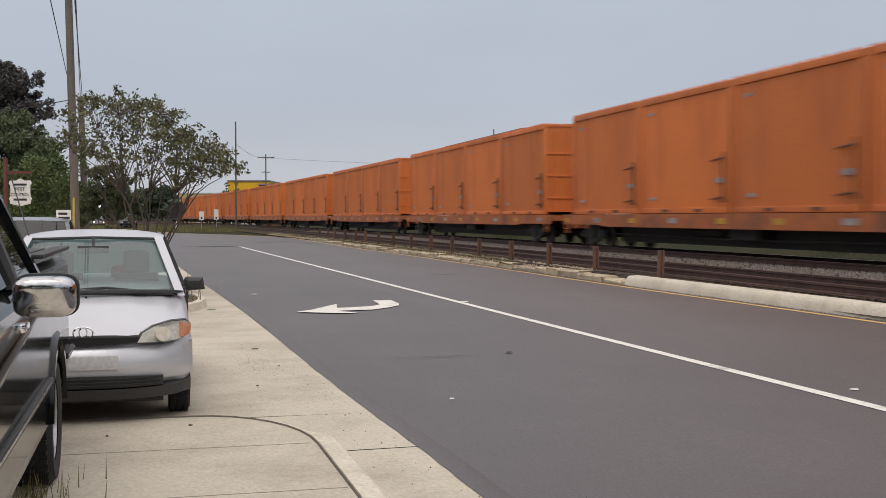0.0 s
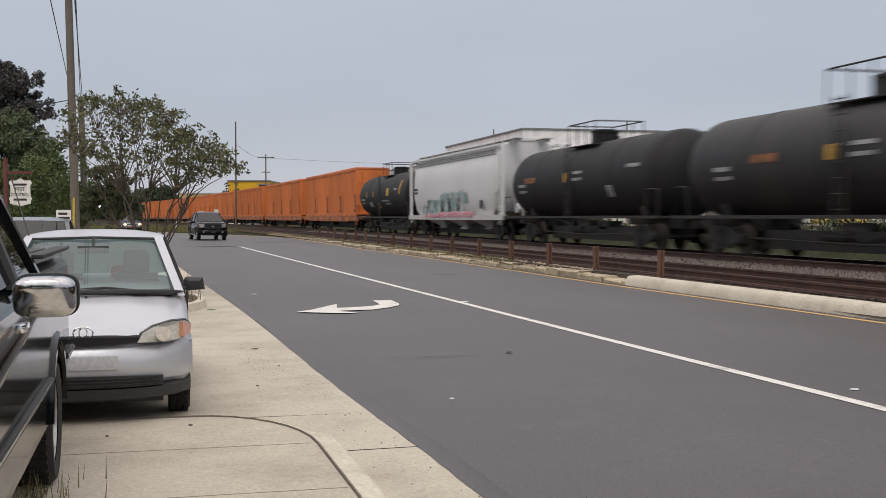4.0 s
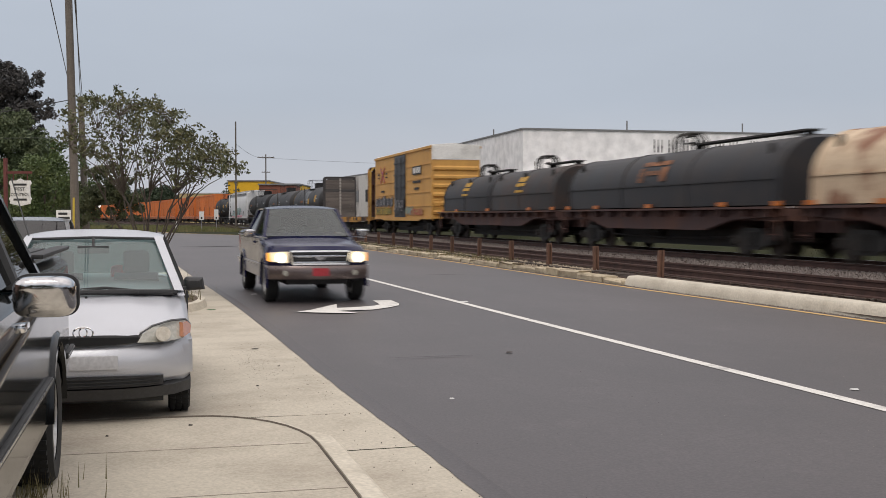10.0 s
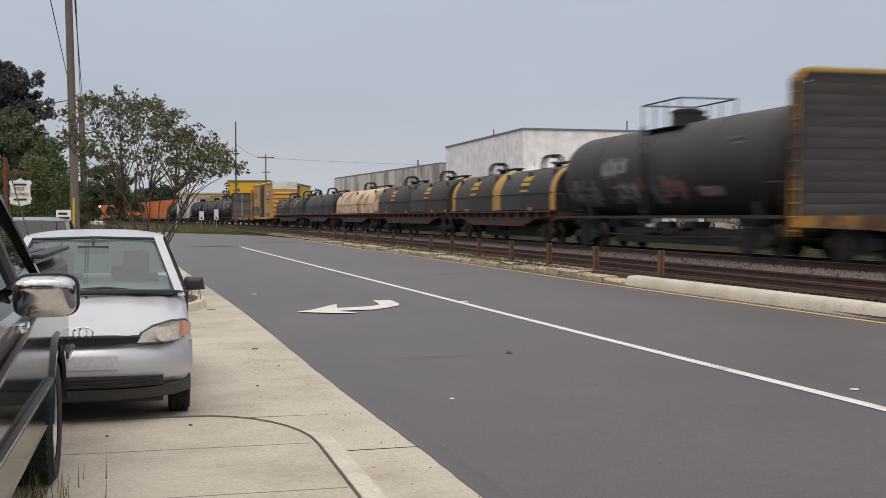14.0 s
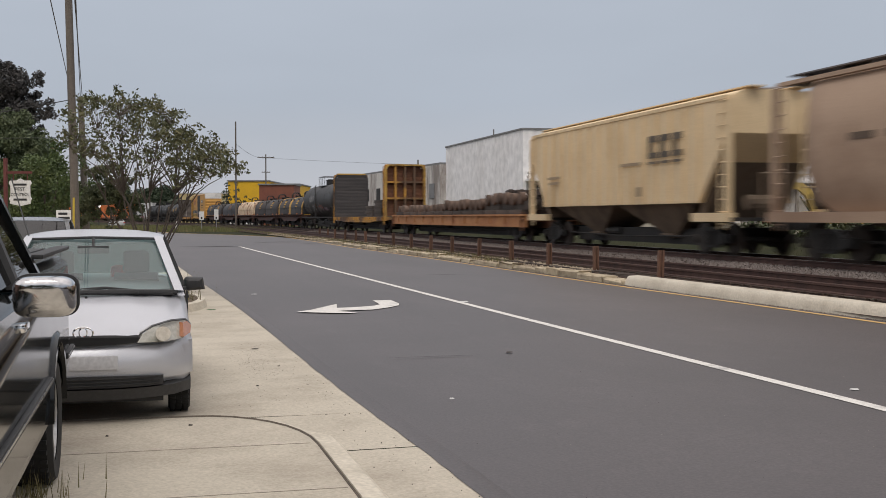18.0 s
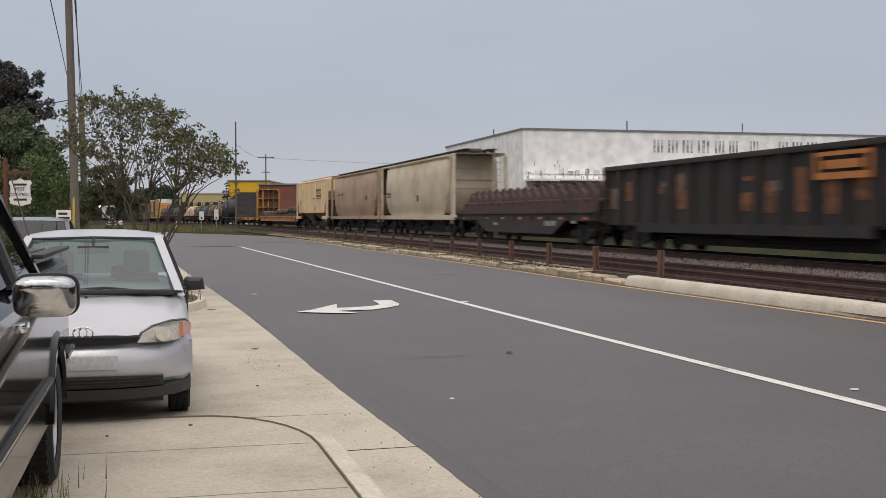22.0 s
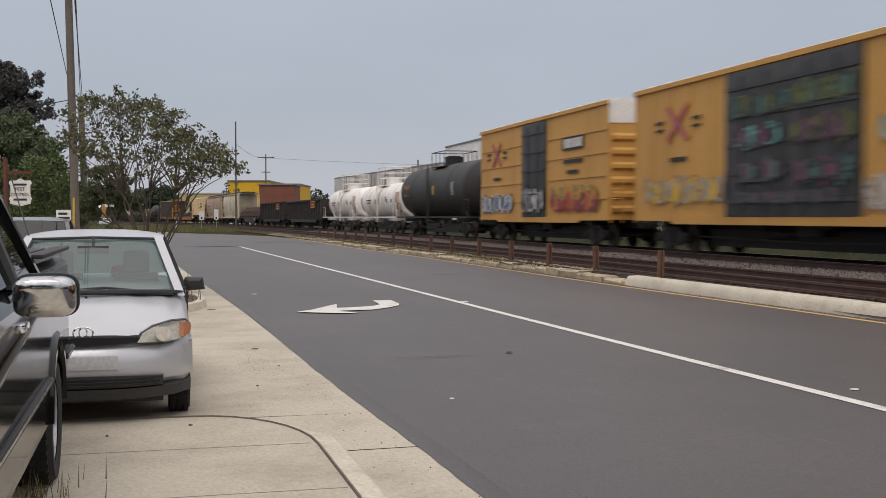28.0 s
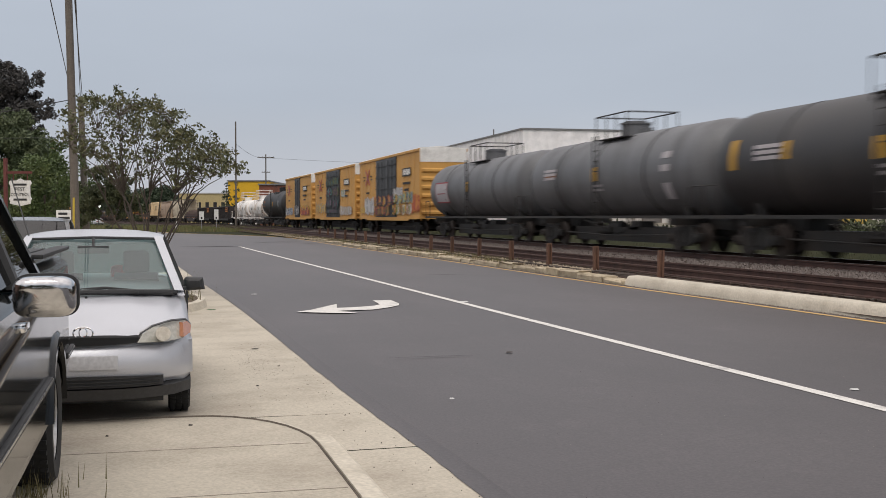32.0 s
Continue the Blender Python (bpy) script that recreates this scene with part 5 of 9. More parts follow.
first_flat, first_box = container_flat(), refuse_container()
for k in range(8):
    mid = 44.6 - 12.2 + 27.47 * k
    car = first_flat if k == 0 else copy_thing(first_flat, Matrix())
    rides(car, mid, 19.0)
    for j in range(4):
        c = first_box if k == 0 and j == 0 else copy_thing(first_box, Matrix())
        rides(c, mid + (1.5 - j) * 6.10, 5.0)

lead = gondola("dark high-sided gondola running ahead of the containers", 17.5, 4.2, gon_black, black_steel, [])
rides(lead, 44.6 + 27.47 * 7 + 10.5, 13)

yp = lambda y, z, w=0.45, h=0.4: (y - w / 2, y + w / 2, z - h / 2, z + h / 2)
t1 = tank_car("tank_car", "black tank car with yellow placards and grey lettering bars", 15.8, 1.48, 2.6, tank_jet,
              patches=[(mark_yellow, [yp(-2.2, 2.75, 0.7, 0.5), yp(-5.7, 3.0, 0.35, 0.9), yp(2.4, 2.7, 0.2, 0.4), yp(4.6, 2.7, 0.2, 0.4), yp(0.9, 1.9, 0.5, 0.35)]),
                       (mark_white, [yp(6.0, 2.35, 1.2, 0.12), yp(6.0, 2.1, 1.1, 0.1), yp(-1.5, 2.2, 2.2, 0.1), yp(-2.0, 2.0, 1.6, 0.1), yp(-4.5, 2.9, 0.8, 0.12), yp(3.4, 2.0, 1.1, 0.3)])])
rides(t1, 10.7, 11.5)
h1 = hopper("pale grey covered hopper with teal and pink sprayed lettering", 18.6, hop_white, hop_white, graffiti=True)
rides(h1, -7.2, 14.5)
for i, (mid, L, lab, sk) in enumerate(((-24.8, 15.2, "black tank car with white lettering bars and yellow placard", tank_jet), (-42.3, 16.4, "black tank car with rusty belly and yellow placard", tank_deep),
                                       (-60.1, 15.7, "black tank car with a paler grey band round its middle", tank_deep))):
    t = tank_car("tank_car", lab, L, 1.45, 2.5, sk, 
                 patches=[(mark_yellow, [yp(-1.7, 2.6, 0.75, 0.5) if i == 2 else yp(0.4, 2.6, 0.42, 0.36)] + ([yp(7.2, 2.9, 0.12, 0.8), yp(-5.2, 2.8, 0.7, 0.6)] if i == 2 else [])), (mark_orange, [yp(4.6 - i * 1.2, 2.6, 1.3, 0.22)]), (mark_white, [yp(5.6, 2.4, 1.0, 0.12), yp(5.6, 2.15, 0.9, 0.1), yp(-0.8, 2.75, 0.9, 0.1), yp(-0.8, 2.5, 0.9, 0.1), yp(-3.8, 2.0, 0.5, 0.4), yp(-5.8, 2.8, 1.0, 0.12)])])
    if i == 2:
        # paler, slightly smoother grey band round the middle of the shell
        bm = B()
        lathe_y(bm, [(-1.2, 1.44), (-1.2, 1.456), (1.2, 1.456), (1.2, 1.44)], 0, 2.5, 36)
        part("dusty_band", bm, mat("tank_grey_band", (0.075, 0.074, 0.075), (0.03, 0.029, 0.029), rough=0.42, scale=0.9, amt=0.8, stretch=(1, 1, 0.3), bump=0.05), t)
    rides(t, mid, L - 4)
f1 = bulkhead_flat("yellow bulkhead flatcar with weathered plank end walls", 19.6, deck_yellow, plank_grey, coil_base, (plank_grey, yellow_steel))
rides(f1, -79.5, 15)
marks(f1, black_steel, [yp(6.6, 0.98, 2.0, 0.24), yp(-4.6, 0.98, 1.6, 0.22), yp(-6.9, 0.98, 1.0, 0.22)], -1.432, "worn_patch")
marks(f1, mark_white, [yp(6.9, 1.0, 0.9, 0.12), yp(5.9, 0.98, 0.4, 0.1)], -1.438)
b0 = boxcar("yellow boxcar with one black door and faded crossed arrows", 15.7, 3.0, box_yellow, box_door, black_steel, white_paint, 3, zones=((4.9, 2.6, 2.1, 0.4, (3, 6, 3, 3)), (4.9, 2.4, 1.5, 0.3, (7, 3, 8)), (-2.6, 1.0, 1.5, 0.3, (2, 11, 6)), (0.0, 1.2, 1.9, 0.4, (3, 6, 3)), (-4.4, 1.4, 1.4, 0.25, (1, 11))))
rides(b0, -99.1, 11)
for mid, L, hoods, stripes, mk, lab in (
        (-118.0, 18.0, [coil_dark, coil_brown], None, mark_yellow, "coil car with a dark and a brown rounded cover"),
        (-135.9, 15.6, [coil_dark], None, mark_orange, "coil car with one long black cover and orange lettering bars"),
        (-152.3, 15.6, [coil_cream], None, None, "coil car with a cream cover streaked with rust"),
        (-170.2, 18.6, [coil_brown, coil_brown], None, mark_yellow, "coil car with two brown-black covers and yellow lettering bars"),
        (-188.4, 16.2, [coil_brown, coil_dark], mat("coil_stripe_ochre", (0.48, 0.28, 0.06), (0.3, 0.16, 0.05), rough=0.65), mark_yellow, "coil car with two dark covers edged in yellow")):
    rides(coil_car(lab, L, hoods, coil_base, stripes, mk), mid, L - 4.2)
t5 = tank_car("tank_car", "black tank car smeared with pale sprayed blots", 15.8, 1.48, 2.6, tank_black,
              patches=[(mat("sprayed_pale_blot", (0.015, 0.015, 0.016), (0.14, 0.135, 0.13), rough=0.6, scale=1.6, amt=0.95, lo=0.44, hi=0.6), [yp(5.6, 1.95, 2.6, 0.95), yp(2.1, 1.95, 2.0, 0.8), yp(-1.3, 1.95, 2.2, 0.85), yp(2.6, 2.75, 1.4, 0.7)]), (mark_orange, [yp(0.5, 2.2, 0.4, 0.35)])])
rides(t5, -204.9, 11.5)
f2 = bulkhead_flat("rusty bulkhead flatcar with dark plank end wall", 19.6, deck_yellow, plank_dark, rust, (plank_dark, yellow_steel))
rides(f2, -223.1, 15)
f3 = low_flat("rust-orange low flatcar loaded with timber blocks", 26.6, deck_rust, rust)
rides(f3, -248.6, 20)
hA = hopper("tan covered hopper with flat ribbed sides", 17.0, hop_tan, hop_bay, flat=True, bays=2)
rides(hA, -271.2, 13)
# dark end wall: shade of the recess behind the ladder, put into its colour
hB = hopper("brown covered hopper with bowed sides", 19.0, hop_brown, slope_dirt_shade, end_mat=slope_dirt_shade)
rides(hB, -291.2, 14.8)
hC = hopper("beige covered hopper with bowed, dust-streaked sides", 18.5, hop_beige, slope_dirt_shade)
rides(hC, -310.5, 14.8)
w1 = low_flat("dark fish-bellied flatcar loaded with wheelsets", 18.4, mat("dark_plum_brown_paint", (0.040, 0.030, 0.030), (0.075, 0.05, 0.042), rough=0.75, scale=1.1, amt=0.7), black_steel, deep=True)
rides(w1, -330.0, 14)
marks(w1, mat("amber_reflector", (0.55, 0.16, 0.02), rough=0.4), [yp(q, 1.05, 0.45, 0.1) for q in (-8.2, -5.6, -3.2, -0.6, 1.9, 4.4, 6.8, 8.6)], -1.432, "reflector")
marks(w1, mark_white, [yp(-4.4, 0.85, 1.3, 0.2), yp(3.0, 0.8, 0.6, 0.12), yp(-7.0, 0.9, 0.5, 0.1)], -1.432)
def ghost_lettering(length, top, seed):
    """Worn lettering between the side posts, past reading: short orange and pale bars."""
    r = random.Random(seed)
    org, pal = [], []
    n = int(length / 1.15)
    step = (length - 0.16) / (n - 1)
    for i in range(n - 1):
        y = length / 2 - 0.08 - (i + 0.5) * step
        for _ in range(r.choice((0, 1, 2, 2, 3))):
            w, h = r.uniform(0.22, 0.5), r.uniform(0.12, 0.85)
            z = r.uniform(1.15 + h / 2, top - 0.35 - h / 2)
            (org if r.random() < 0.75 else pal).append(yp(y + r.uniform(-0.15, 0.15), z, w, h))
    return [(mark_orange, org), (mat("marking_grey", (0.20, 0.20, 0.20), (0.04, 0.04, 0.04), rough=0.7, scale=3.5, amt=0.9, lo=0.42, hi=0.62), pal)]


def logo_frame(car, y, z):
    """A painted emblem in plain shapes: a bright frame across the posts with a bar inside."""
    org = mat("logo_orange", (0.50, 0.19, 0.05), (0.34, 0.12, 0.04), rough=0.7)
    marks(car, org, [(y - 1.1, y + 1.1, z + 0.22, z + 0.32), (y - 1.1, y + 1.1, z - 0.32, z - 0.16), (y - 1.1, y - 0.95, z - 0.16, z + 0.22), (y + 0.95, y + 1.1, z - 0.16, z + 0.22), (y - 0.75, y + 0.75, z - 0.08, z + 0.12)], -1.538, "logo_bar")


g1 = gondola("black gondola with scattered rust-orange lettering bars", 18.0, 2.78, gon_black, black_steel, ghost_lettering(18.0, 2.78, 6))
logo_frame(g1, -5.1, 2.28)
rides(g1, -349.1, 14)
g2 = gondola("black gondola with orange lettering bars, heavily streaked", 20.4, 2.72, gon_black, black_steel, ghost_lettering(20.4, 2.72, 9))
logo_frame(g2, -6.0, 2.25)
rides(g2, -370.4, 16)
for mid, L in ((-388.4, 12.4), (-402.8, 13.6)):
    t = tank_car("tank_car", "short white tank car, stained, with tall white railings", L, 1.18, 2.26, tank_white, band=tank_white, cage="white", frame_mat=mat("tank_white_frame", (0.78, 0.75, 0.71), (0.4, 0.28, 0.2), rough=0.6, amt=0.7),
                 patches=[(black_steel, [yp(-2.4, 2.35, 0.25, 0.3), yp(-2.8, 2.2, 0.3, 0.25), yp(3.2, 2.3, 1.6, 0.09), yp(3.2, 2.12, 1.3, 0.07), yp(-4.2, 2.2, 0.3, 0.25)]), (mark_yellow, [yp(0.9, 2.2, 0.35, 0.3)]),
                          (mat("rusty_spill", (0.74, 0.68, 0.61), (0.42, 0.27, 0.16), rough=0.6, scale=1.5, amt=0.95, stretch=(1, 1, 0.3), lo=0.42, hi=0.6), [yp(0.0, 2.6, 0.8, 1.2), yp(-L / 2 + 1.1, 2.1, 1.1, 1.3), yp(L / 2 - 1.0, 2.0, 0.6, 1.0)])])
    rides(t, mid, L - 3.6)
t6 = tank_car("tank_car", "plain black tank car with yellow placard", 15.6, 1.5, 2.6, tank_black,
              patches=[(mark_orange, [yp(5.6, 2.9, 1.6, 0.25), yp(5.6, 2.4, 1.5, 0.15)]), (mark_yellow, [yp(-1.0, 2.6, 0.4, 0.5)]), (mark_white, [yp(-5.0, 2.6, 0.5, 0.7)])])
rides(t6, -418.4, 11.6)
for mid, L, dr, sd, lab, zn in (
        (-436.4, 15.7, 3.0, 5, "yellow boxcar with one black door and sprayed lettering at its foot",
         ((5.4, 2.2, 1.7, 0.5, (3, 0, 5, 0)), (0.2, 1.2, 1.8, 0.6, (3, 6, 3, 0)), (-4.4, 2.4, 1.7, 0.5, (1, 4, 9, 1, 3)), (-4.4, 2.3, 2.0, 0.35, (4, 10, 7)))),
        (-455.7, 18.4, 6.2, 8, "long yellow boxcar with paired black doors, sprayed over",
         ((1.3, 1.5, 4.0, 0.35, (3, 10, 3, 8, 3)), (-1.6, 1.2, 4.1, 0.35, (8, 3, 8, 10, 3)), (1.4, 1.1, 3.2, 0.4, (3, 9, 3, 2)), (-1.5, 1.2, 3.2, 0.4, (8, 3, 9, 3)), (1.3, 1.0, 2.3, 0.35, (3, 9, 10, 3)), (-1.5, 1.2, 2.2, 0.4, (3, 9, 3, 10)), (0.0, 2.4, 1.6, 0.2, (3, 10, 9, 3)), (6.0, 2.4, 1.9, 0.5, (11, 6, 7)), (-4.5, 0.8, 3.0, 0.4, (2, 11, 0)), (-5.6, 2.4, 1.6, 0.45, (6, 11, 0)))),
        (-476.0, 18.4, 6.2, 11, "long yellow boxcar with paired black doors, foot sprayed red and white",
         ((5.6, 1.6, 1.9, 0.7, (0, 6, 0)), (1.5, 2.6, 1.55, 0.4, (3, 4, 8, 1, 3)), (0.5, 3.0, 2.2, 0.4, (3, 1, 7, 9, 3)), (-4.8, 2.4, 1.6, 0.45, (7, 3, 4, 8, 0)), (-5.0, 2.4, 2.3, 0.4, (6, 2, 7, 3)), (-3.6, 1.0, 2.7, 0.35, (6, 0)), (-8.0, 0.9, 1.9, 0.7, (4, 1, 4)), (8.0, 0.8, 1.6, 0.3, (7, 11))))):
    rides(boxcar(lab, L, dr, box_yellow, box_door, black_steel, white_paint, sd, zones=zn), mid, L - 4)
for mid, L, sk, lab in ((-495.7, 16.8, tank_grey, "grey tank car with a white panel outlined in red"), (-512.6, 15.6, tank_grey, "dull grey tank car with yellow placard"),
                        (-529.0, 16.2, mat("tank_charcoal", (0.030, 0.029, 0.031), (0.055, 0.050, 0.048), rough=0.5, scale=0.7, amt=0.75, stretch=(1, 1, 0.3), bump=0.05), "black tank car with yellow bands and white lettering bars")):
    t = tank_car("tank_car", lab, L, 1.48, 2.55, sk, band=tank_black,
                 patches=[(mark_yellow, [yp(0.2, 2.6, 0.6, 0.5)] + ([yp(6.7, 2.75, 0.35, 0.8), yp(4.05, 2.75, 0.3, 0.45)] if mid < -520 else [])),
                          (mat("marking_pale", (0.42, 0.39, 0.40), (0.30, 0.27, 0.28), rough=0.7), [yp(5.25, 2.4, 2.5, 1.0)] if mid > -500 else [yp(-5.5, 3.0, 0.6, 0.2), yp(-5.5, 2.6, 0.6, 0.2), yp(-5.5, 1.9, 0.5, 0.5), yp(4.95, 2.9, 1.3, 0.1), yp(4.95, 2.75, 1.3, 0.1), yp(4.95, 2.6, 1.2, 0.1), yp(0.0, 2.2, 0.8, 0.08), yp(0.0, 2.05, 0.8, 0.08)]), (mark_orange, [yp(4.9, 2.7, 1.3, 0.2)] if -520 < mid < -500 else [])])
    if mid > -500:
        red = mat("panel_red", (0.30, 0.05, 0.06), (0.2, 0.06, 0.07), rough=0.7)
        bow = lambda z: -math.sqrt(1.48 ** 2 - (z - 2.55) ** 2) - 0.02
        for y0, y1, z0, z1 in ((3.9, 6.5, 2.9, 2.97), (3.9, 6.5, 1.86, 1.92), (6.43, 6.5, 1.92, 2.9), (3.9, 3.97, 1.92, 2.9), (4.4, 6.0, 2.33, 2.38)):
            bm = B()
            loft(bm, [[(bow(z), y + 0.12 * (z - 1.9), z) for z in np.linspace(z0, z1, 5)] for y in (y0, y1)], closed=False, caps=False)
            part("marking", bm, red, t)
    rides(t, mid, L - 3.8)


teal = mat("spray_pale_teal", (0.22, 0.40, 0.38), (0.35, 0.45, 0.44), rough=0.7)
pink = mat("spray_pink", (0.52, 0.16, 0.22), (0.5, 0.3, 0.32), rough=0.7)
side_x = lambda z: -float(np.interp(z, [1.08, 1.2, 1.45, 2.1, 3.2, 4.15], [1.55, 1.55, 1.40, 1.515, 1.515, 1.44]))
for z0, hh, y0, hw, inks, sd in ((1.75, 0.42, 1.2, 3.6, (teal, SPRAY[3], SPRAY[6], teal, SPRAY[0]), 41), (2.1, 0.38, -0.8, 2.6, (teal, teal, SPRAY[6], SPRAY[0]), 43), (1.5, 0.3, 4.2, 1.6, (SPRAY[6], SPRAY[3], teal), 44), (1.24, 0.2, 0.4, 5.0, (pink, pink, SPRAY[0], pink), 45)):
    tag_letters(h1, y0, hw, z0, hh, list(inks), lambda z, y: side_x(z), sd)
worn_spray = mat("worn_grey_spray", (0.17, 0.17, 0.165), (0.05, 0.05, 0.05), rough=0.7, scale=2.5, amt=0.9)
marks(t5, worn_spray, [yp(q, z, 0.9, 0.05) for q, z in ((-5.6, 3.25), (-5.9, 3.1), (-5.5, 2.95), (-5.8, 2.8), (-5.6, 2.6))], -1.40, "lettering_bar")
curve = lambda r, zc: (lambda z, y: -math.sqrt(max(r * r - (z - zc) ** 2, 0.01)) - 0.006)
for z0, hh, y0, hw, inks, sd in ((2.75, 0.3, 2.6, 1.0, (worn_spray, SPRAY[6]), 51), (1.95, 0.32, 5.6, 1.5, (worn_spray,), 52), (1.95, 0.32, 2.1, 1.0, (SPRAY[6], worn_spray), 53), (1.95, 0.32, -1.4, 1.1, (worn_spray, SPRAY[1]), 54), (1.85, 0.2, -4.0, 0.7, (SPRAY[9], SPRAY[6]), 56)):
    tag_letters(t5, y0, hw, z0, hh, list(inks), curve(1.48, 2.6), sd)
marks(h1, black_steel, [yp(7.4, 2.7, 0.8, 0.12), yp(7.4, 2.5, 0.7, 0.1), yp(-6.0, 1.7, 0.4, 0.4)], -1.53)
# lettering bars of the tan, brown and beige hoppers
logo_dark = mat("worn_logo_black", (0.07, 0.06, 0.05), (0.35, 0.27, 0.17), rough=0.7, scale=5, amt=0.6)
for q in (0.0, 0.85, 1.7):
    marks(hA, logo_dark, [(-4.0 - q, -3.3 - q, 3.42, 3.62), (-3.5 - q, -3.3 - q, 3.1, 3.42), (-4.0 - q, -3.3 - q, 2.92, 3.1), (-4.0 - q, -3.3 - q, 2.74, 2.82)], -1.535, "logo_bar")
faint = mat("faded_hopper_lettering", (0.30, 0.22, 0.14), (0.45, 0.34, 0.21), rough=0.7, scale=4, amt=0.8)
marks(hA, faint, [yp(-1.9, 2.8, 1.6, 0.1), yp(-2.6, 1.9, 0.4, 0.3), yp(5.4, 2.6, 1.4, 0.1), yp(5.4, 2.4, 1.2, 0.1)], -1.53)
marks(hB, slope_dirt_shade, [yp(5.6, 2.9, 0.9, 0.16), yp(4.2, 2.9, 0.9, 0.16), yp(-5.2, 2.5, 0.6, 0.3)], -1.515)
marks(hC, slope_dirt_shade, [yp(6.6, 2.6, 1.2, 0.16), yp(6.6, 2.4, 1.0, 0.1), yp(-1.4, 2.2, 0.5, 0.35)], -1.515)
# ---- loads ----
rl = random.Random(17)
bm = B()
box(bm, -0.12, 0.12, -1.3, 1.3, 0, 0.19, 0.012)
timber_me = mesh_of("timber", bm, tie_wood)
for base, off in ((-223.1, -6.2), (-223.1, -3.0)):
    st = thing("timber_stack", "dark creosoted timbers stacked between the bulkheads", "timber", group="timber loads on the train")
    top = 6 if off < -5 else 4
    for lay in range(top):
        for k in range(8):
            if rl.random() < 0.9:
                part("timber", timber_me, None, st, at=pose(-1.0 + k * 0.285 + rl.uniform(-0.02, 0.02), rl.uniform(-0.25, 0.25), 1.15 + lay * 0.192, 0, 0, rl.uniform(-2, 2)))
    rides(st, base + off, 5.0)
block_brown = mat("cut_timber_block", (0.13, 0.085, 0.062), (0.06, 0.04, 0.032), rough=0.9, each=0.3)
bm = B()
loft(bm, [[(x, r * math.cos(k), 0.12 + r * math.sin(k)) for k in np.linspace(0, 2 * math.pi, 12, endpoint=False)] for x, r in ((-1.22, 0.2), (-1.2, 0.27), (-0.96, 0.27), (-0.94, 0.2))])
block_me = mesh_of("block", bm, block_brown)
bm = B()
box(bm, -1.25, 1.25, -0.9, 0.9, 0, 0.32, 0.02)
bed_me = mesh_of("timber_bed", bm, tie_wood)
for i in range(13):
    st = thing("timber_bundle", "row of brown rounded blocks on a dark timber layer", "timber", group="timber bundles on the flatcar")
    part("timber_bed", bed_me, None, st, at=pose(0, 0, 1.1))
    lift = 0.19 * (i > 5) + 0.19 * (i > 9)
    for k in range(int(lift / 0.18)):
        for q in range(5):
            part("timber", timber_me, None, st, at=pose(-0.95 + q * 0.47, 0, 1.42 + k * 0.19, 0, 0, rl.uniform(-3, 3)))
    for q in (-0.5, 0.48):
        part("block", block_me, None, st, at=pose(rl.uniform(-0.06, 0.06), q + rl.uniform(-0.05, 0.05), 1.42 + lift, 0, rl.uniform(-2, 2), rl.uniform(-4, 4)))
    rides(st, -248.6 + 12.0 - i * 1.95, 5.0)
axle_rust = mat("rusty_wheelset", (0.075, 0.045, 0.034), (0.04, 0.028, 0.024), rough=0.8, each=0.2)
bm = B()
loft(bm, [[(px, r * math.cos(k), r * math.sin(k)) for k in np.linspace(0, 2 * math.pi, 20, endpoint=False)] for px, r in ((-0.07, 0.02), (-0.07, 0.44), (-0.03, 0.48), (0.0, 0.455), (0.07, 0.45), (0.05, 0.38), (0.0, 0.15), (0.06, 0.02))])
set_wheel = mesh_of("wheel", bm, axle_rust)
bm = B()
cyl(bm, (-1.1, 0, 0), (1.1, 0, 0), 0.085, 10)
set_axle = mesh_of("axle", bm, axle_rust)
for i in range(16):
    st = thing("wheelset", "rusty railway wheelset carried on a flatcar", "wheelset", group="wheelsets on the flatcar")
    for s_ in (-1, 1):
        part("wheel", set_wheel, None, st, at=pose(s_ * 0.76 - 0.25, 0, 1.72, 0, 0, 0 if s_ < 0 else 180))
        part("wheel", set_wheel, None, st, at=pose(s_ * 0.76 + 0.2, 0.5, 1.98, 0, 0, 0 if s_ < 0 else 180))
    part("axle", set_axle, None, st, at=pose(-0.25, 0, 1.72))
    part("axle", set_axle, None, st, at=pose(0.2, 0.5, 1.98))
    rides(st, -330.0 + 8.3 - i * 1.08, 5.0)
for sx in (-1, 1):
    bm = B()
    box(bm, *sorted((sx * 1.2, sx * 1.3)), -9.0, 9.0, 1.1, 1.75)
    part("load_rack", bm, coil_base, w1)
# ---- road vehicles ----
rubber = mat("tyre_rubber", (0.018, 0.018, 0.018), (0.04, 0.038, 0.035), rough=0.85, scale=6, bump=0.2)
chrome = mat("chrome", (0.82, 0.82, 0.82), (0.7, 0.7, 0.7), rough=0.03, metal=1.0, scale=3, amt=0.3, bump=0)
alloy = mat("alloy_rim", (0.42, 0.42, 0.42), (0.2, 0.2, 0.2), rough=0.35, metal=0.8, scale=6)
trim_black = mat("black_plastic_trim", (0.022, 0.022, 0.023), (0.04, 0.04, 0.04), rough=0.55, scale=5)
seat_grey = mat("grey_seat_cloth", (0.24, 0.245, 0.25), (0.17, 0.17, 0.17), rough=0.9)
clear = glass("window_glass", (0.80, 0.86, 0.85))
smoked = glass("smoked_glass", (0.14, 0.16, 0.165))
lens = mat("headlamp_lens", (0.36, 0.35, 0.30), (0.22, 0.21, 0.17), rough=0.12, scale=5, amt=0.5, bump=0, coat=1.0)
amber = mat("amber_lens", (0.46, 0.17, 0.07), rough=0.2, bump=0, coat=1.0)
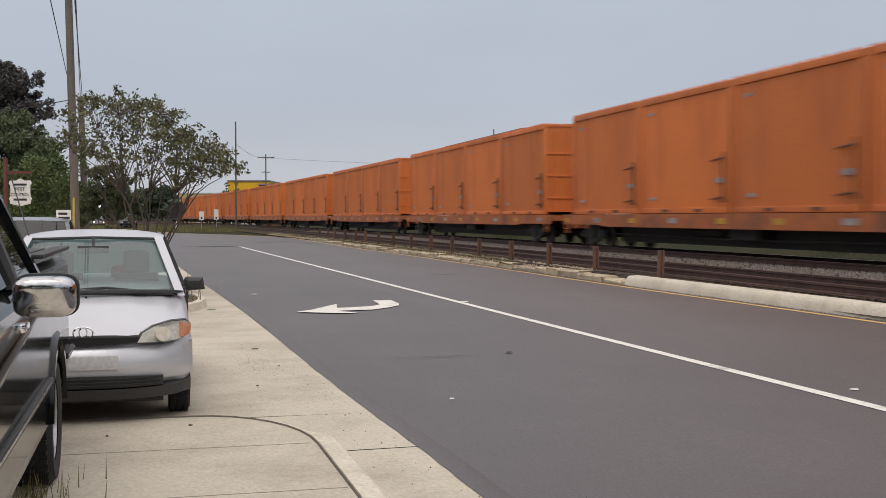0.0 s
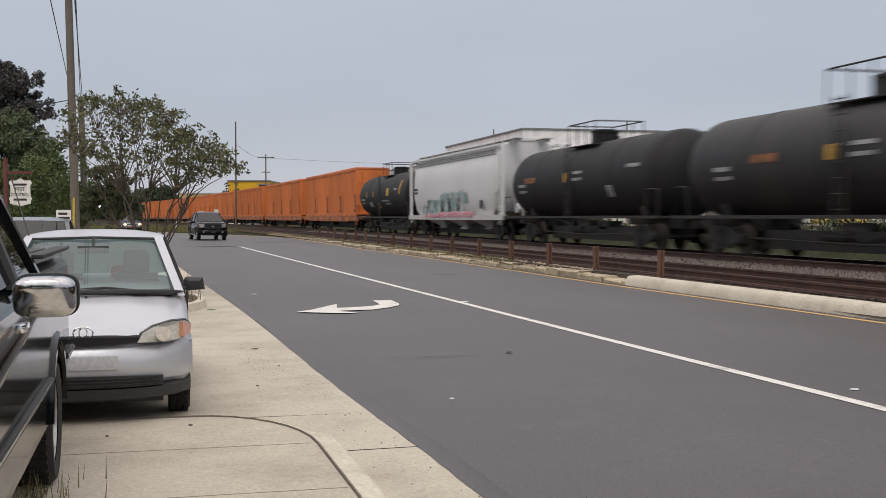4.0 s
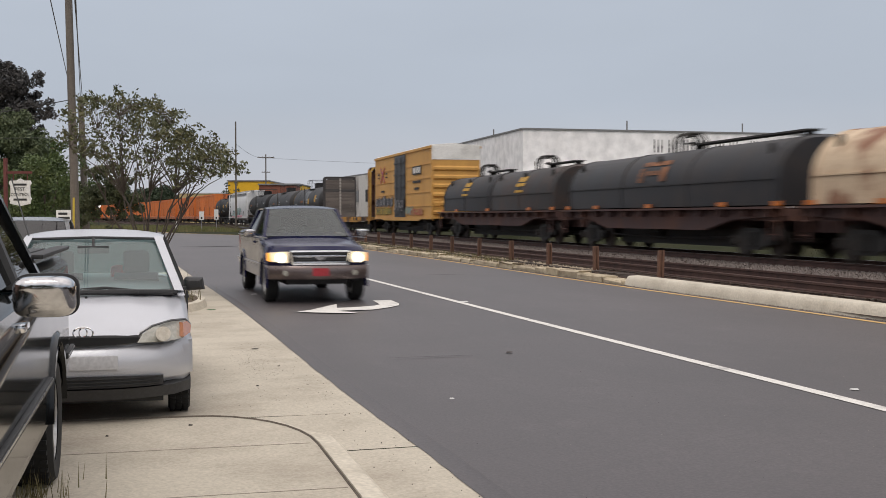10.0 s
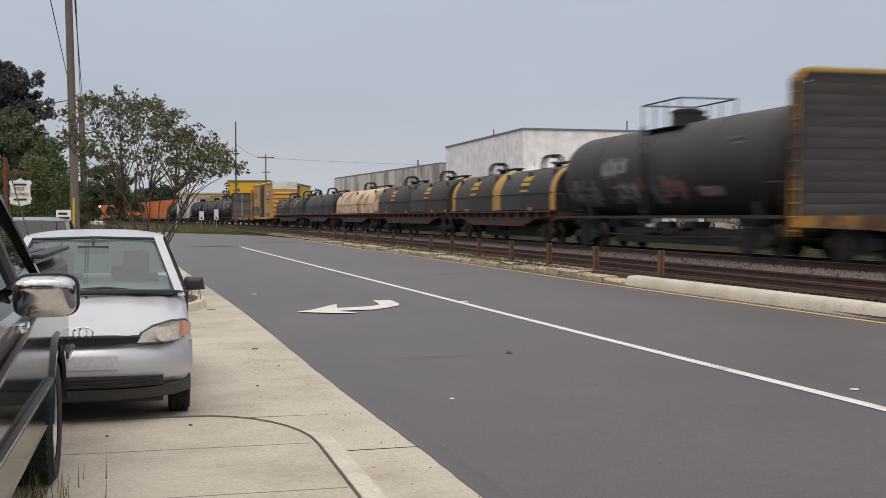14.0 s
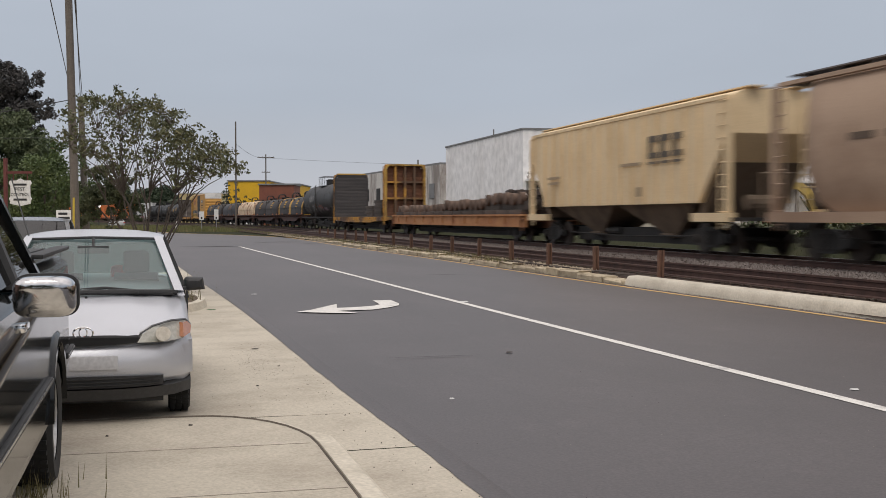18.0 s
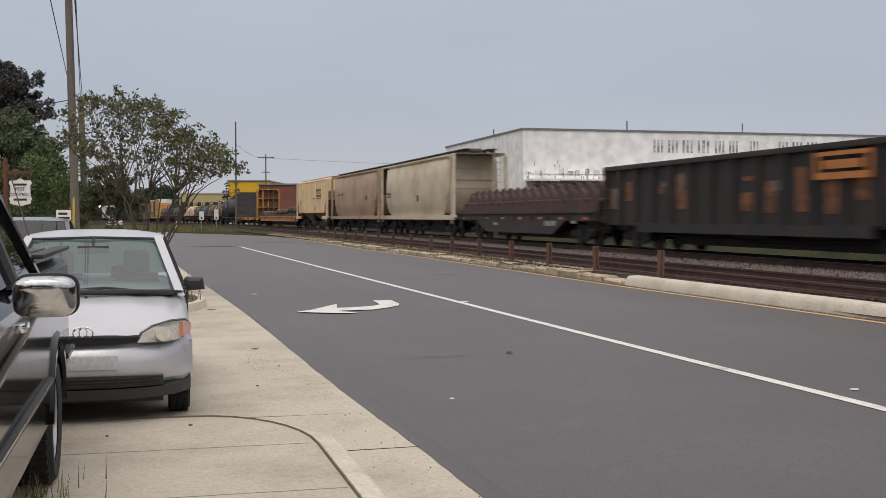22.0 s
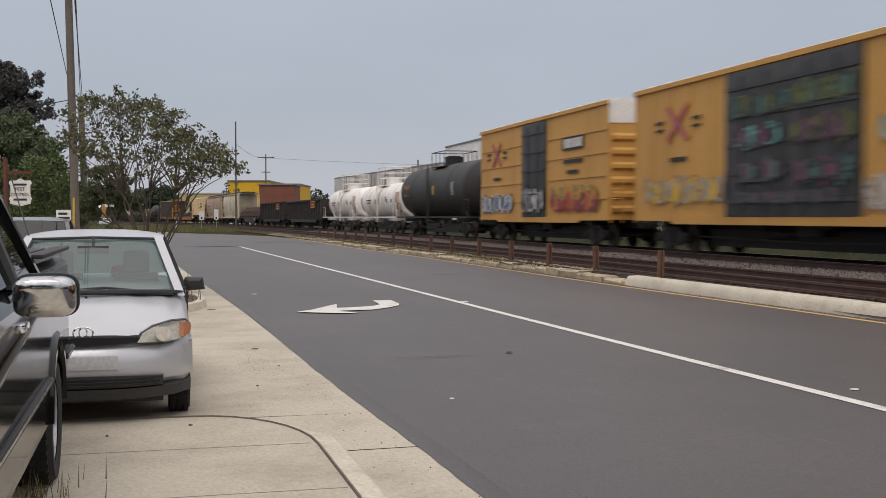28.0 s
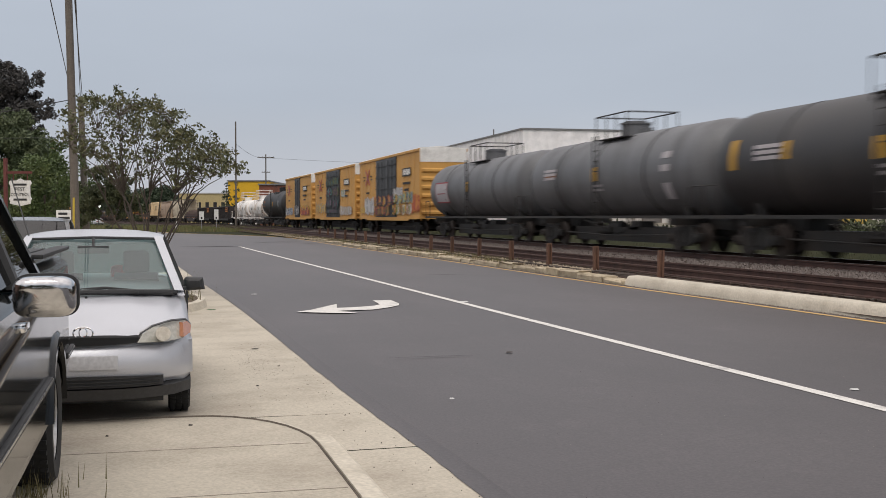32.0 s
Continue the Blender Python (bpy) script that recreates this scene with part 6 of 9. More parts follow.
red_lens = mat("red_lens", (0.35, 0.015, 0.012), rough=0.2, bump=0, coat=1.0)
lit = mat("lit_headlamp", (1.0, 0.86, 0.60), rough=0.2, bump=0, glow=3.5)
lit_lens = mat("lit_headlamp_lens", (0.9, 0.78, 0.58), rough=0.15, bump=0, glow=0.35)
lit_amber = mat("lit_amber_lamp", (0.9, 0.40, 0.06), rough=0.2, bump=0, glow=0.9)
plate_mat = mat("plain_plate", (0.50, 0.50, 0.51), (0.46, 0.46, 0.46), rough=0.45, amt=0.3, bump=0)
WHEEL_PARTS = {}


def road_wheel(parent, x, y, r, w, sx, rim_mat=None):
    key = (r, w)
    if key not in WHEEL_PARTS:
        bm = B()
        pf = [(-w / 2 + 0.015, r * 0.66), (-w / 2, r * 0.78), (-w / 2, r * 0.93), (-w / 2 + 0.03, r), (w / 2 - 0.03, r), (w / 2, r * 0.93), (w / 2, r * 0.78), (w / 2 - 0.015, r * 0.66)]
        loft(bm, [[(a, q * math.cos(k), q * math.sin(k)) for k in np.linspace(0, 2 * math.pi, 30, endpoint=False)] for a, q in pf], caps=False)
        # tread blocks
        for k in np.linspace(0, 2 * math.pi, 36, endpoint=False):
            c, s = math.cos(k), math.sin(k)
            for a in (-0.3, 0.0, 0.3):
                cyl(bm, (a * w - 0.02, (r - 0.005) * c, (r - 0.005) * s), (a * w + 0.02, (r + 0.004) * c, (r + 0.004) * s), 0.018, 4)
        tyre = mesh_of("tyre", bm, rubber)
        bm = B()
        R = r * 0.68
        o = w / 2 - 0.02
        loft(bm, [[(a, q * math.cos(k), q * math.sin(k)) for k in np.linspace(0, 2 * math.pi, 30, endpoint=False)] for a, q in ((-o, R * 0.6), (-o, R), (o, R), (o, R * 0.92), (o - 0.05, R * 0.86), (o - 0.06, R * 0.2), (o - 0.02, R * 0.17), (o - 0.02, 0.01))], caps=False)
        for i in range(5):
            k = i * 2 * math.pi / 5
            c, s = math.cos(k), math.sin(k)
            d = Vector((0, c, s))
            q = Vector((0, -s, c))
            ring = lambda rad, ww, xx: [tuple(d * rad + q * ww + Vector((xx, 0, 0))), tuple(d * rad - q * ww + Vector((xx, 0, 0))), tuple(d * rad - q * ww + Vector((xx - 0.05, 0, 0))), tuple(d * rad + q * ww + Vector((xx - 0.05, 0, 0)))]
            loft(bm, [ring(R * 0.12, R * 0.2, o - 0.005), ring(R * 0.55, R * 0.13, o - 0.01), ring(R * 0.95, R * 0.2, o - 0.005)])
        rim = mesh_of("rim", bm, rim_mat or alloy)
        WHEEL_PARTS[key] = (tyre, rim)
    tyre, rim = WHEEL_PARTS[key]
    wh_ = part("wheel", rim, None, parent, at=pose(x, y, r, 0, 0, 0 if sx > 0 else 180))
    part("tyre", tyre, None, wh_)
    return wh_


def arch(yc, r, zc, z0):
    a0 = math.asin(max((z0 - zc) / r, -1))
    return [(yc + r * math.cos(k), zc + r * math.sin(k)) for k in np.linspace(a0, math.pi - a0, 9)]


def shell(bm, prof, w, bow=0.25, crown=0.05, inset=0.05, y_front=2.0, waist=None):
    """A body lofted across its width from a side profile; the nose is bowed in plan, the top crowned, the flanks rounded."""
    n = len(prof)
    zmax = max(z for _, z in prof)
    zmin = min(z for _, z in prof)
    yc = sum(y for y, _ in prof) / n
    rings = []
    for f in (-1, -0.985, -0.93, -0.75, -0.4, 0, 0.4, 0.75, 0.93, 0.985, 1):
        ring = []
        k = abs(f)
        ins = inset * max(0.0, (k - 0.9) / 0.1) ** 2
        for y, z in prof:
            yy, zz = y, z
            if y > y_front:
                yy = y - bow * k ** 3
            elif y < -y_front:
                yy = y + bow * 0.5 * k ** 4
            if z > zmin + (zmax - zmin) * 0.55:
                zz = z - crown * k ** 3 - ins
            if abs(z - zmin) < 0.25:
                zz += ins * 0.5
            yy -= ins * (1 if y > yc else -1) * 0.7
            bulge = 1.0
            if waist:
                bulge = 1.0 - waist * abs((z - (zmin + zmax) / 2) / (zmax - zmin)) ** 2
            ring.append((f * w * bulge, yy, zz))
        rings.append(ring)
    loft(bm, rings)


def pane(name, pts, material, parent, thick=0.006):
    """A pane from its corners, slightly thick, shadowless."""
    a, b, c = (Vector(p) for p in pts[:3])
    nrm = (b - a).cross(c - a).normalized() * thick
    bm = B()
    loft(bm, [[tuple(Vector(p)) for p in pts], [tuple(Vector(p) + nrm) for p in pts]])
    ob = part(name, bm, material, parent)
    ob.visible_shadow = False
    return ob


def cabin(car, belt, roof, paint, glz, inner=trim_black, side=None):
    """belt: (y, z, half width) of the pillars' feet from front to rear; roof: the same for their heads."""
    for sx in (-1, 1):
        for i, ((y, z, w), (Y, Z, Wd)) in enumerate(zip(belt, roof)):
            bm = B()
            strut(bm, (sx * w, y, z - 0.03), (sx * Wd, Y, Z), 0.045 if 0 < i < len(belt) - 1 else 0.05, 0.03)
            part("pillar", bm, paint if i in (0, len(belt) - 1) else inner, car)
        for i in range(len(belt) - 1):
            (y, z, w), (Y, Z, Wd) = belt[i], roof[i]
            (y2, z2, w2), (Y2, Z2, W2) = belt[i + 1], roof[i + 1]
            pts = [(sx * (w - 0.012), y, z), (sx * (w2 - 0.012), y2, z2), (sx * (W2 - 0.012), Y2, Z2), (sx * (Wd - 0.012), Y, Z)]
            pane("side_window", pts, side or glz, car)
    (y, z, w), (Y, Z, Wd) = belt[0], roof[0]
    n = 7
    bm = B()
    rows = []
    for k, (yy, zz, ww) in ((0, (y, z, w)), (1, (Y, Z, Wd))):
        rows.append([(f * ww, yy + 0.10 * (1 - f * f) * (1 - 0.5 * k), zz + (0.0 if k == 0 else 0.02 * (1 - f * f))) for f in np.linspace(-1, 1, n)])
    loft(bm, rows, closed=False, caps=False)
    ws = part("windscreen", bm, glz, car)
    ws.visible_shadow = False
    (y, z, w), (Y, Z, Wd) = belt[-1], roof[-1]
    pane("rear_window", [(-w, y, z), (w, y, z), (Wd, Y, Z), (-Wd, Y, Z)], glz, car)
    bm = B()
    ys_r = [r[0] for r in roof]
    rings = []
    for t in np.linspace(0, 1, 9):
        yy = ys_r[0] + (ys_r[-1] - ys_r[0]) * t
        zz = np.interp(-yy, [-q[0] for q in roof], [q[1] for q in roof])
        ww = np.interp(-yy, [-q[0] for q in roof], [q[2] for q in roof]) + 0.03
        hump = 0.055 * math.sin(math.pi * min(max(t, 0.08), 0.92))
        rings.append([(f * ww, yy + (0.06 if t == 0 else 0) * (1 - f * f), zz + hump * (1 - abs(f) ** 3)) for f in np.linspace(-1, 1, 11)] +
                     [(f * ww * 0.98, yy, zz - 0.03) for f in np.linspace(1, -1, 11)])
    loft(bm, rings)
    part("roof", bm, paint, car)


def seats(car, y, z, half, mt):
    for sx in (-1, 1):
        bm = B()
        box(bm, sx * half - 0.25, sx * half + 0.25, y - 0.28, y + 0.25, z, z + 0.14, 0.04)
        loft(bm, [[(sx * half + a, y - 0.22 + b, z + 0.1) for a, b in ((-0.24, -0.06), (0.24, -0.06), (0.24, 0.08), (-0.24, 0.08))],
                  [(sx * half + a, y - 0.38 + b, z + 0.62) for a, b in ((-0.21, -0.05), (0.21, -0.05), (0.21, 0.06), (-0.21, 0.06))]])
        s = part("seat", bm, mt, car)
        bm = B()
        box(bm, sx * half - 0.13, sx * half + 0.13, y - 0.46, y - 0.36, z + 0.62, z + 0.84, 0.04)
        part("headrest", bm, mt, s)


def steering(car, x, y, z):
    bm = B()
    R = 0.18
    pts = [(x + R * math.cos(k), y - 0.10 * math.sin(k) * 0.6, z + R * math.sin(k)) for k in np.linspace(0, 2 * math.pi, 21)]
    tube(bm, pts, 0.014, 6)
    tube(bm, [(x - R, y, z), (x, y + 0.05, z), (x + R, y, z)], 0.015, 6)
    part("steering_wheel", bm, trim_black, car)


def wheel_arch(bm, half, yc, zc, r):
    """The inner arch over a pair of wheels: the upper half of a drum."""
    pts = [(yc + r * math.cos(k), zc + r * math.sin(k)) for k in np.linspace(0.05, math.pi - 0.05, 14)]
    loft(bm, [[(x, y, z) for y, z in pts] for x in (-half, half)])


def pickup(name, label, paint, lower, style, lights_on=False):
    """A pickup truck, nose towards its own +y; style: 'old', 'new' or 'parked'."""
    car = thing(name, label, "pickup truck")
    r = 0.425 if style == "new" else 0.375
    w = 1.04 if style == "new" else 0.965
    hood = 1.30 if style == "new" else 1.14
    fa, ra = 1.85, -1.72
    za = r
    ar = r + 0.10
    prof = [(2.62, 0.50), (2.70, 0.72), (2.70, hood - 0.22), (2.58, hood - 0.06), (2.3, hood), (1.25, hood + 0.09), (1.0, 1.30), (-0.88, 1.32), (-0.93, 1.385), (-2.85, 1.385), (-2.88, 0.60)]
    bottom = [(ra - ar - 0.05, 0.55)] + arch(ra, ar, za, 0.5)[::-1] + [(ra + ar + 0.03, 0.46), (fa - ar - 0.03, 0.46)] + arch(fa, ar, za, 0.5)[::-1]
    bm = B()
    shell(bm, prof + bottom, w, bow=0.30, crown=0.05, inset=0.05, y_front=2.2, waist=0.10 if style != "parked" else 0.02)
    body = part("body", bm, paint, car)
    # wheel wells, flares and lower trim
    fl = 0.018 if style == "parked" else 0.028
    for yc in (fa, ra):
        bm = B()
        wheel_arch(bm, w - 0.14, yc, za, ar - 0.01)
        part("wheel_well", bm, trim_black, car)
        for sx in (-1, 1):
            bm = B()
            rings = []
            for k in np.linspace(*((0.12, math.pi - 0.12) if style == "parked" else (-0.15, math.pi + 0.15)), 15):
                c, s = math.cos(k), math.sin(k)
                rings.append([(sx * (w + a), yc + (ar + b) * c, za + (ar + b) * s) for a, b in ((-0.04, -0.01), (fl, 0.0), (fl, 0.05), (-0.02, 0.085))])
            loft(bm, rings)
            part("wheel_flare", bm, paint if style != "parked" else lower, car)
    for sx in (-1, 1):
        for y0, y1 in ((fa - ar - 0.09, ra + ar + 0.09), (ra - ar - 0.09, -2.86), (2.5, fa + ar + 0.09)):
            bm = B()
            a, b = sorted((y0, y1))
            box(bm, *sorted((sx * (w - 0.005), sx * (w + 0.022))), a, b, 0.675, 0.715, 0.006)
            sm = part("side_moulding", bm, trim_black if style == "parked" else lower, car)
            if style == "parked":
                bm = B()
                box(bm, *sorted((sx * (w + 0.02), sx * (w + 0.026))), a, b, 0.692, 0.704)
                part("chrome_strip", bm, mat("dull_chrome_strip", (0.45, 0.45, 0.45), rough=0.25, metal=1.0), sm)
        if style != "new":
            bm = B()
            box(bm, *sorted((sx * (w - 0.06), sx * (w - 0.005))), ra + ar + 0.05, fa - ar - 0.05, 0.44, 0.66, 0.01)
            part("rocker_panel", bm, lower, car)
        # doors: shut lines and handles
        for y in (1.12, 0.02, -0.86):
            bm = B()
            box(bm, *sorted((sx * (w - 0.03), sx * (w - 0.012))), y - 0.005, y + 0.005, 0.5, 1.28)
            part("shut_line", bm, trim_black, car)
        bm = B()
        box(bm, *sorted((sx * (w - 0.02), sx * (w + 0.03))), 0.10, 0.30, 1.10, 1.14, 0.012)
        part("door_handle", bm, chrome if style == "parked" else paint, car)
        bm = B()
        box(bm, *sorted((sx * (w - 0.10), sx * (w - 0.005))), -2.84, -0.94, 1.38, 1.405, 0.008)
        part("bed_rail_cap", bm, trim_black, car)
        # mirrors
        bm = B()
        strut(bm, (sx * (w - 0.05), 1.0, 1.33), (sx * (w + 0.08), 1.0, 1.33), 0.05, 0.03)
        part("mirror_arm", bm, trim_black, car)
        bm = B()
        cup = []
        for yy, k in ((1.00, 0.96), (1.02, 1.0), (1.08, 1.0), (1.11, 0.985), (1.13, 0.95), (1.145, 0.89), (1.154, 0.78), (1.159, 0.55), (1.1605, 0.25)):
            ring = []
            for q in np.linspace(0, 2 * math.pi, 28, endpoint=False):
                c, s = math.cos(q), math.sin(q)
                a = math.copysign(abs(c) ** 0.5, c)
                b = math.copysign(abs(s) ** 0.5, s)
                ring.append((sx * (w + 0.182) + 0.112 * k * a, yy + (0.009 * k * b if yy > 1.1 else 0.0), 1.312 + 0.077 * k * b))
            cup.append(ring)
        loft(bm, cup)
        mir = part("mirror", bm, mat("dull_mirror_chrome", (0.62, 0.62, 0.63), (0.5, 0.5, 0.5), rough=0.04, metal=1.0, bump=0) if style != "new" else trim_black, car)
        bm = B()
        loft(bm, [[(sx * (w + 0.182) + 0.118 * math.copysign(abs(math.cos(q)) ** 0.5, math.cos(q)), yy, 1.312 + 0.083 * math.copysign(abs(math.sin(q)) ** 0.5, math.sin(q))) for q in np.linspace(0, 2 * math.pi, 28, endpoint=False)] for yy in (0.965, 1.008)])
        part("mirror_rim", bm, trim_black, mir)
        # tail lamp
        bm = B()
        box(bm, *sorted((sx * (w - 0.16), sx * (w - 0.02))), -2.90, -2.80, 0.85, 1.25, 0.015)
        part("tail_lamp", bm, red_lens, car)
        # step bar
        if style == "new":
            bm = B()
            tube(bm, [(sx * (w - 0.02), fa - ar - 0.1, 0.40), (sx * (w - 0.02), ra + ar + 0.4, 0.40)], 0.04, 8)
            part("step_bar", bm, chrome, car)
    # cab
    zr = 1.86 if style != "new" else 2.02
    belt = [(1.22, 1.25, 0.88), (0.10, 1.31, 0.93), (-0.85, 1.31, 0.93)]
    roof = [(0.42, zr - 0.06, 0.70), (0.02, zr - 0.035, 0.71), (-0.74, zr - 0.06, 0.70)]
    if style == "new":
        belt = [(1.24, 1.31, 0.95), (0.08, 1.34, 0.985), (-1.10, 1.34, 0.985)]
        roof = [(0.45, zr - 0.06, 0.79), (0.0, zr - 0.03, 0.81), (-1.0, zr - 0.06, 0.79)]
    # the older truck's smoked side panes stand for the shade inside its open windows
    cabin(car, belt, roof, paint, smoked if style != "old" else glass("sky_film_truck_glass", (0.34, 0.40, 0.39), dust=0.05), side=smoked if style == "old" else None)
    seats(car, 0.0, 0.80, 0.42, seat_grey)
    steering(car, 0.42, 0.62, 1.2)
    bm = B()
    box(bm, -0.85, 0.85, 0.75, 1.15, 1.0, 1.27, 0.04)
    part("dashboard", bm, trim_black, car)
    # bed: liner floor inside the rails
    bm = B()
    box(bm, -0.80, 0.80, -2.78, -1.0, 1.375, 1.39)
    part("bed_liner", bm, trim_black, car)
    # nose: grille, lamps, bumper, plate
    yn = 2.70
    gz0, gz1 = (0.80, 1.18) if style == "new" else (0.74, 0.98)
    bm = B()
    ring_o = [(-0.52, gz0), (0.52, gz0), (0.56, gz1), (-0.56, gz1)]
    loft(bm, [[(a, yn - 0.08, b) for a, b in ring_o], [(a * 0.98, yn + 0.035, b) for a, b in ring_o]])
    gr = part("grille", bm, mat("black_grille_mesh", (0.008, 0.008, 0.008), rough=0.6), car)
    nb = 3 if style == "new" else 4
    for i in range(nb):
        z = gz0 + (i + 0.5) * (gz1 - gz0) / nb
        bm = B()
        box(bm, -0.50, 0.50, yn + 0.03, yn + 0.055, z - 0.018, z + 0.018, 0.006)
        part("grille_bar", bm, trim_black if style == "new" or i % 2 else chrome, gr)
    bm = B()
    for p, q in zip(ring_o, ring_o[1:] + ring_o[:1]):
        tube(bm, [(p[0], yn + 0.03, p[1]), (q[0], yn + 0.03, q[1])], 0.022, 6)
    part("grille_surround", bm, trim_black if style == "new" else chrome, gr)
    bm = B()
    lathe_y(bm, [(yn + 0.05, 0.01), (yn + 0.05, 0.09), (yn + 0.065, 0.085), (yn + 0.065, 0.01)], 0, 0, 16)
    for v in bm.verts:
        v.co.z *= 0.5
        v.co.z += (gz0 + gz1) / 2
    part("badge", bm, chrome if style != "new" else alloy, gr)
    for sx in (-1, 1):
        bm = B()
        low = 0.10 if style == "new" else 0.03
        pts = [(0.60, yn - 0.01, gz0 + low), (0.90, yn - 0.17, gz0 + low + 0.02), (0.92, yn - 0.19, gz1 - 0.02), (0.60, yn - 0.01, gz1)]
        loft(bm, [[(sx * a, b - 0.1, c) for a, b, c in pts], [(sx * a, b + 0.03, c) for a, b, c in pts]])
        hl = part("headlamp", bm, lit_lens if lights_on else lens if style != "new" else mat("clear_chrome_lens", (0.55, 0.55, 0.55), (0.2, 0.2, 0.21), rough=0.12, metal=0.6, scale=9, amt=0.8, bump=0), car)
        if lights_on:
            bm = B()
            cyl(bm, (sx * 0.74, yn - 0.10, (gz0 + gz1) / 2), (sx * 0.74, yn + 0.0, (gz0 + gz1) / 2), 0.09, 18)
            part("lamp", bm, lit, hl)
        bm = B()
        pts = [(0.905, yn - 0.18, gz0 + 0.05), (0.955, yn - 0.30, gz0 + 0.06), (0.955, yn - 0.30, gz1 - 0.03), (0.915, yn - 0.18, gz1 - 0.03)]
        loft(bm, [[(sx * a, b - 0.06, c) for a, b, c in pts], [(sx * (a + 0.015), b + 0.02, c) for a, b, c in pts]])
        part("corner_lamp", bm, lit_amber if lights_on else amber, car)
    bm = B()
    rings = []
    for f in np.linspace(-1, 1, 11):
        k = abs(f)
        yy = yn + 0.13 - 0.28 * k ** 3
        rings.append([(f * (w - 0.01), yy - 0.22, 0.46), (f * (w - 0.01), yy - 0.02, 0.46), (f * (w - 0.01), yy, 0.52), (f * (w - 0.01), yy, 0.66), (f * (w - 0.01), yy - 0.03, 0.71), (f * (w - 0.01), yy - 0.22, 0.71)])
    loft(bm, rings)
    fb = part("front_bumper", bm, paint if style == "new" else mat("dull_chrome_bumper", (0.16, 0.13, 0.125), (0.10, 0.07, 0.065), rough=0.28, metal=0.8), car)
    bm = B()
    box(bm, -0.155, 0.155, yn + 0.131, yn + 0.14, 0.52, 0.67)
    part("number_plate", bm, mat("red_front_plate", (0.35, 0.03, 0.04), rough=0.4) if style == "old" else trim_black, fb)
    for sx in (-1, 1):
        bm = B()
        cyl(bm, (sx * 0.66, yn + 0.02, 0.58), (sx * 0.66, yn + 0.075, 0.58), 0.05, 12)
        part("fog_lamp", bm, lens, fb)
    bm = B()
    box(bm, -w + 0.02, w - 0.02, -3.02, -2.86, 0.56, 0.76, 0.03)
    part("rear_bumper", bm, chrome, car)
    bm = B()
    box(bm, -0.6, 0.6, -2.5, 2.4, 0.34, 0.5, 0.02)
    part("chassis", bm, trim_black, car)
    for sx in (-1, 1):
        bm = B()
        tube(bm, [(sx * 0.05, 1.06 + 0.08, 1.30), (sx * 0.05 - 0.5 * 1, 1.0, 1.36)], 0.012, 5)
        part("wiper", bm, trim_black, car)
    # the longer cab and bed of the driven trucks
    back = {"new": 0.40, "old": 0.42, "parked": 0.0}[style]
    for ob in car.children_recursive:
        for v in ob.data.vertices:
            if v.co.y < -0.05:
                v.co.y -= back
    # belt line stripe: the highlight on the bed rail's edge, put in as silver colour
    if style == "old":
        for sx in (-1, 1):
            bm = B()
            box(bm, *sorted((sx * (w - 0.012), sx * (w - 0.004))), -2.84 - back, 2.3, 1.225, 1.245)
            part("stripe", bm, mat("silver_edge_highlight", (0.5, 0.5, 0.52), rough=0.3, metal=0.5), car)
    wheels = []
    for yc in (fa, ra):
        for sx in (-1, 1):
            wheels.append((road_wheel(car, sx * (w - 0.13), yc - (back if yc < 0 else 0.0), r, 0.25, sx), sx * (w - 0.13), yc - (back if yc < 0 else 0.0), r, sx))
    return car, wheels


dark_paint = mat("dark_green_black_paint", (0.004, 0.005, 0.0055), (0.006, 0.007, 0.0075), rough=0.04, scale=2, bump=0, spec=0.36, coat=0.0)
black_paint = mat("black_truck_paint", (0.004, 0.004, 0.005), (0.007, 0.007, 0.007), rough=0.07, scale=2, bump=0, spec=0.25)
blue_paint = mat("dark_blue_truck_paint", (0.010, 0.011, 0.046), (0.013, 0.014, 0.05), rough=0.15, scale=2, bump=0, spec=0.35)
grey_lower = mat("warm_grey_lower_paint", (0.33, 0.31, 0.315), (0.26, 0.24, 0.24), rough=0.3, scale=3, bump=0)
silver_paint = mat("silver_car_paint", (0.53, 0.54, 0.575), (0.47, 0.48, 0.51), rough=0.3, metal=0.2, scale=2, amt=0.5, fine=200, bump=0, coat=0.3)

# the dark pickup parked beside the camera
parked, _w = pickup("pickup_truck", "dark glossy pickup truck parked on the pavement, chrome mirror and trim", dark_paint, dark_paint, "parked")
parked.matrix_basis = pose(-1.545, 5.50, 0.035, 0, 0, 180)

black_truck, black_wheels = pickup("pickup_truck", "black modern pickup truck driving with its lamps off", black_paint, black_paint, "new")
blue_truck, blue_wheels = pickup("pickup_truck", "dark blue older pickup with grey lower sides and lit headlamps", blue_paint, grey_lower, "old", True)


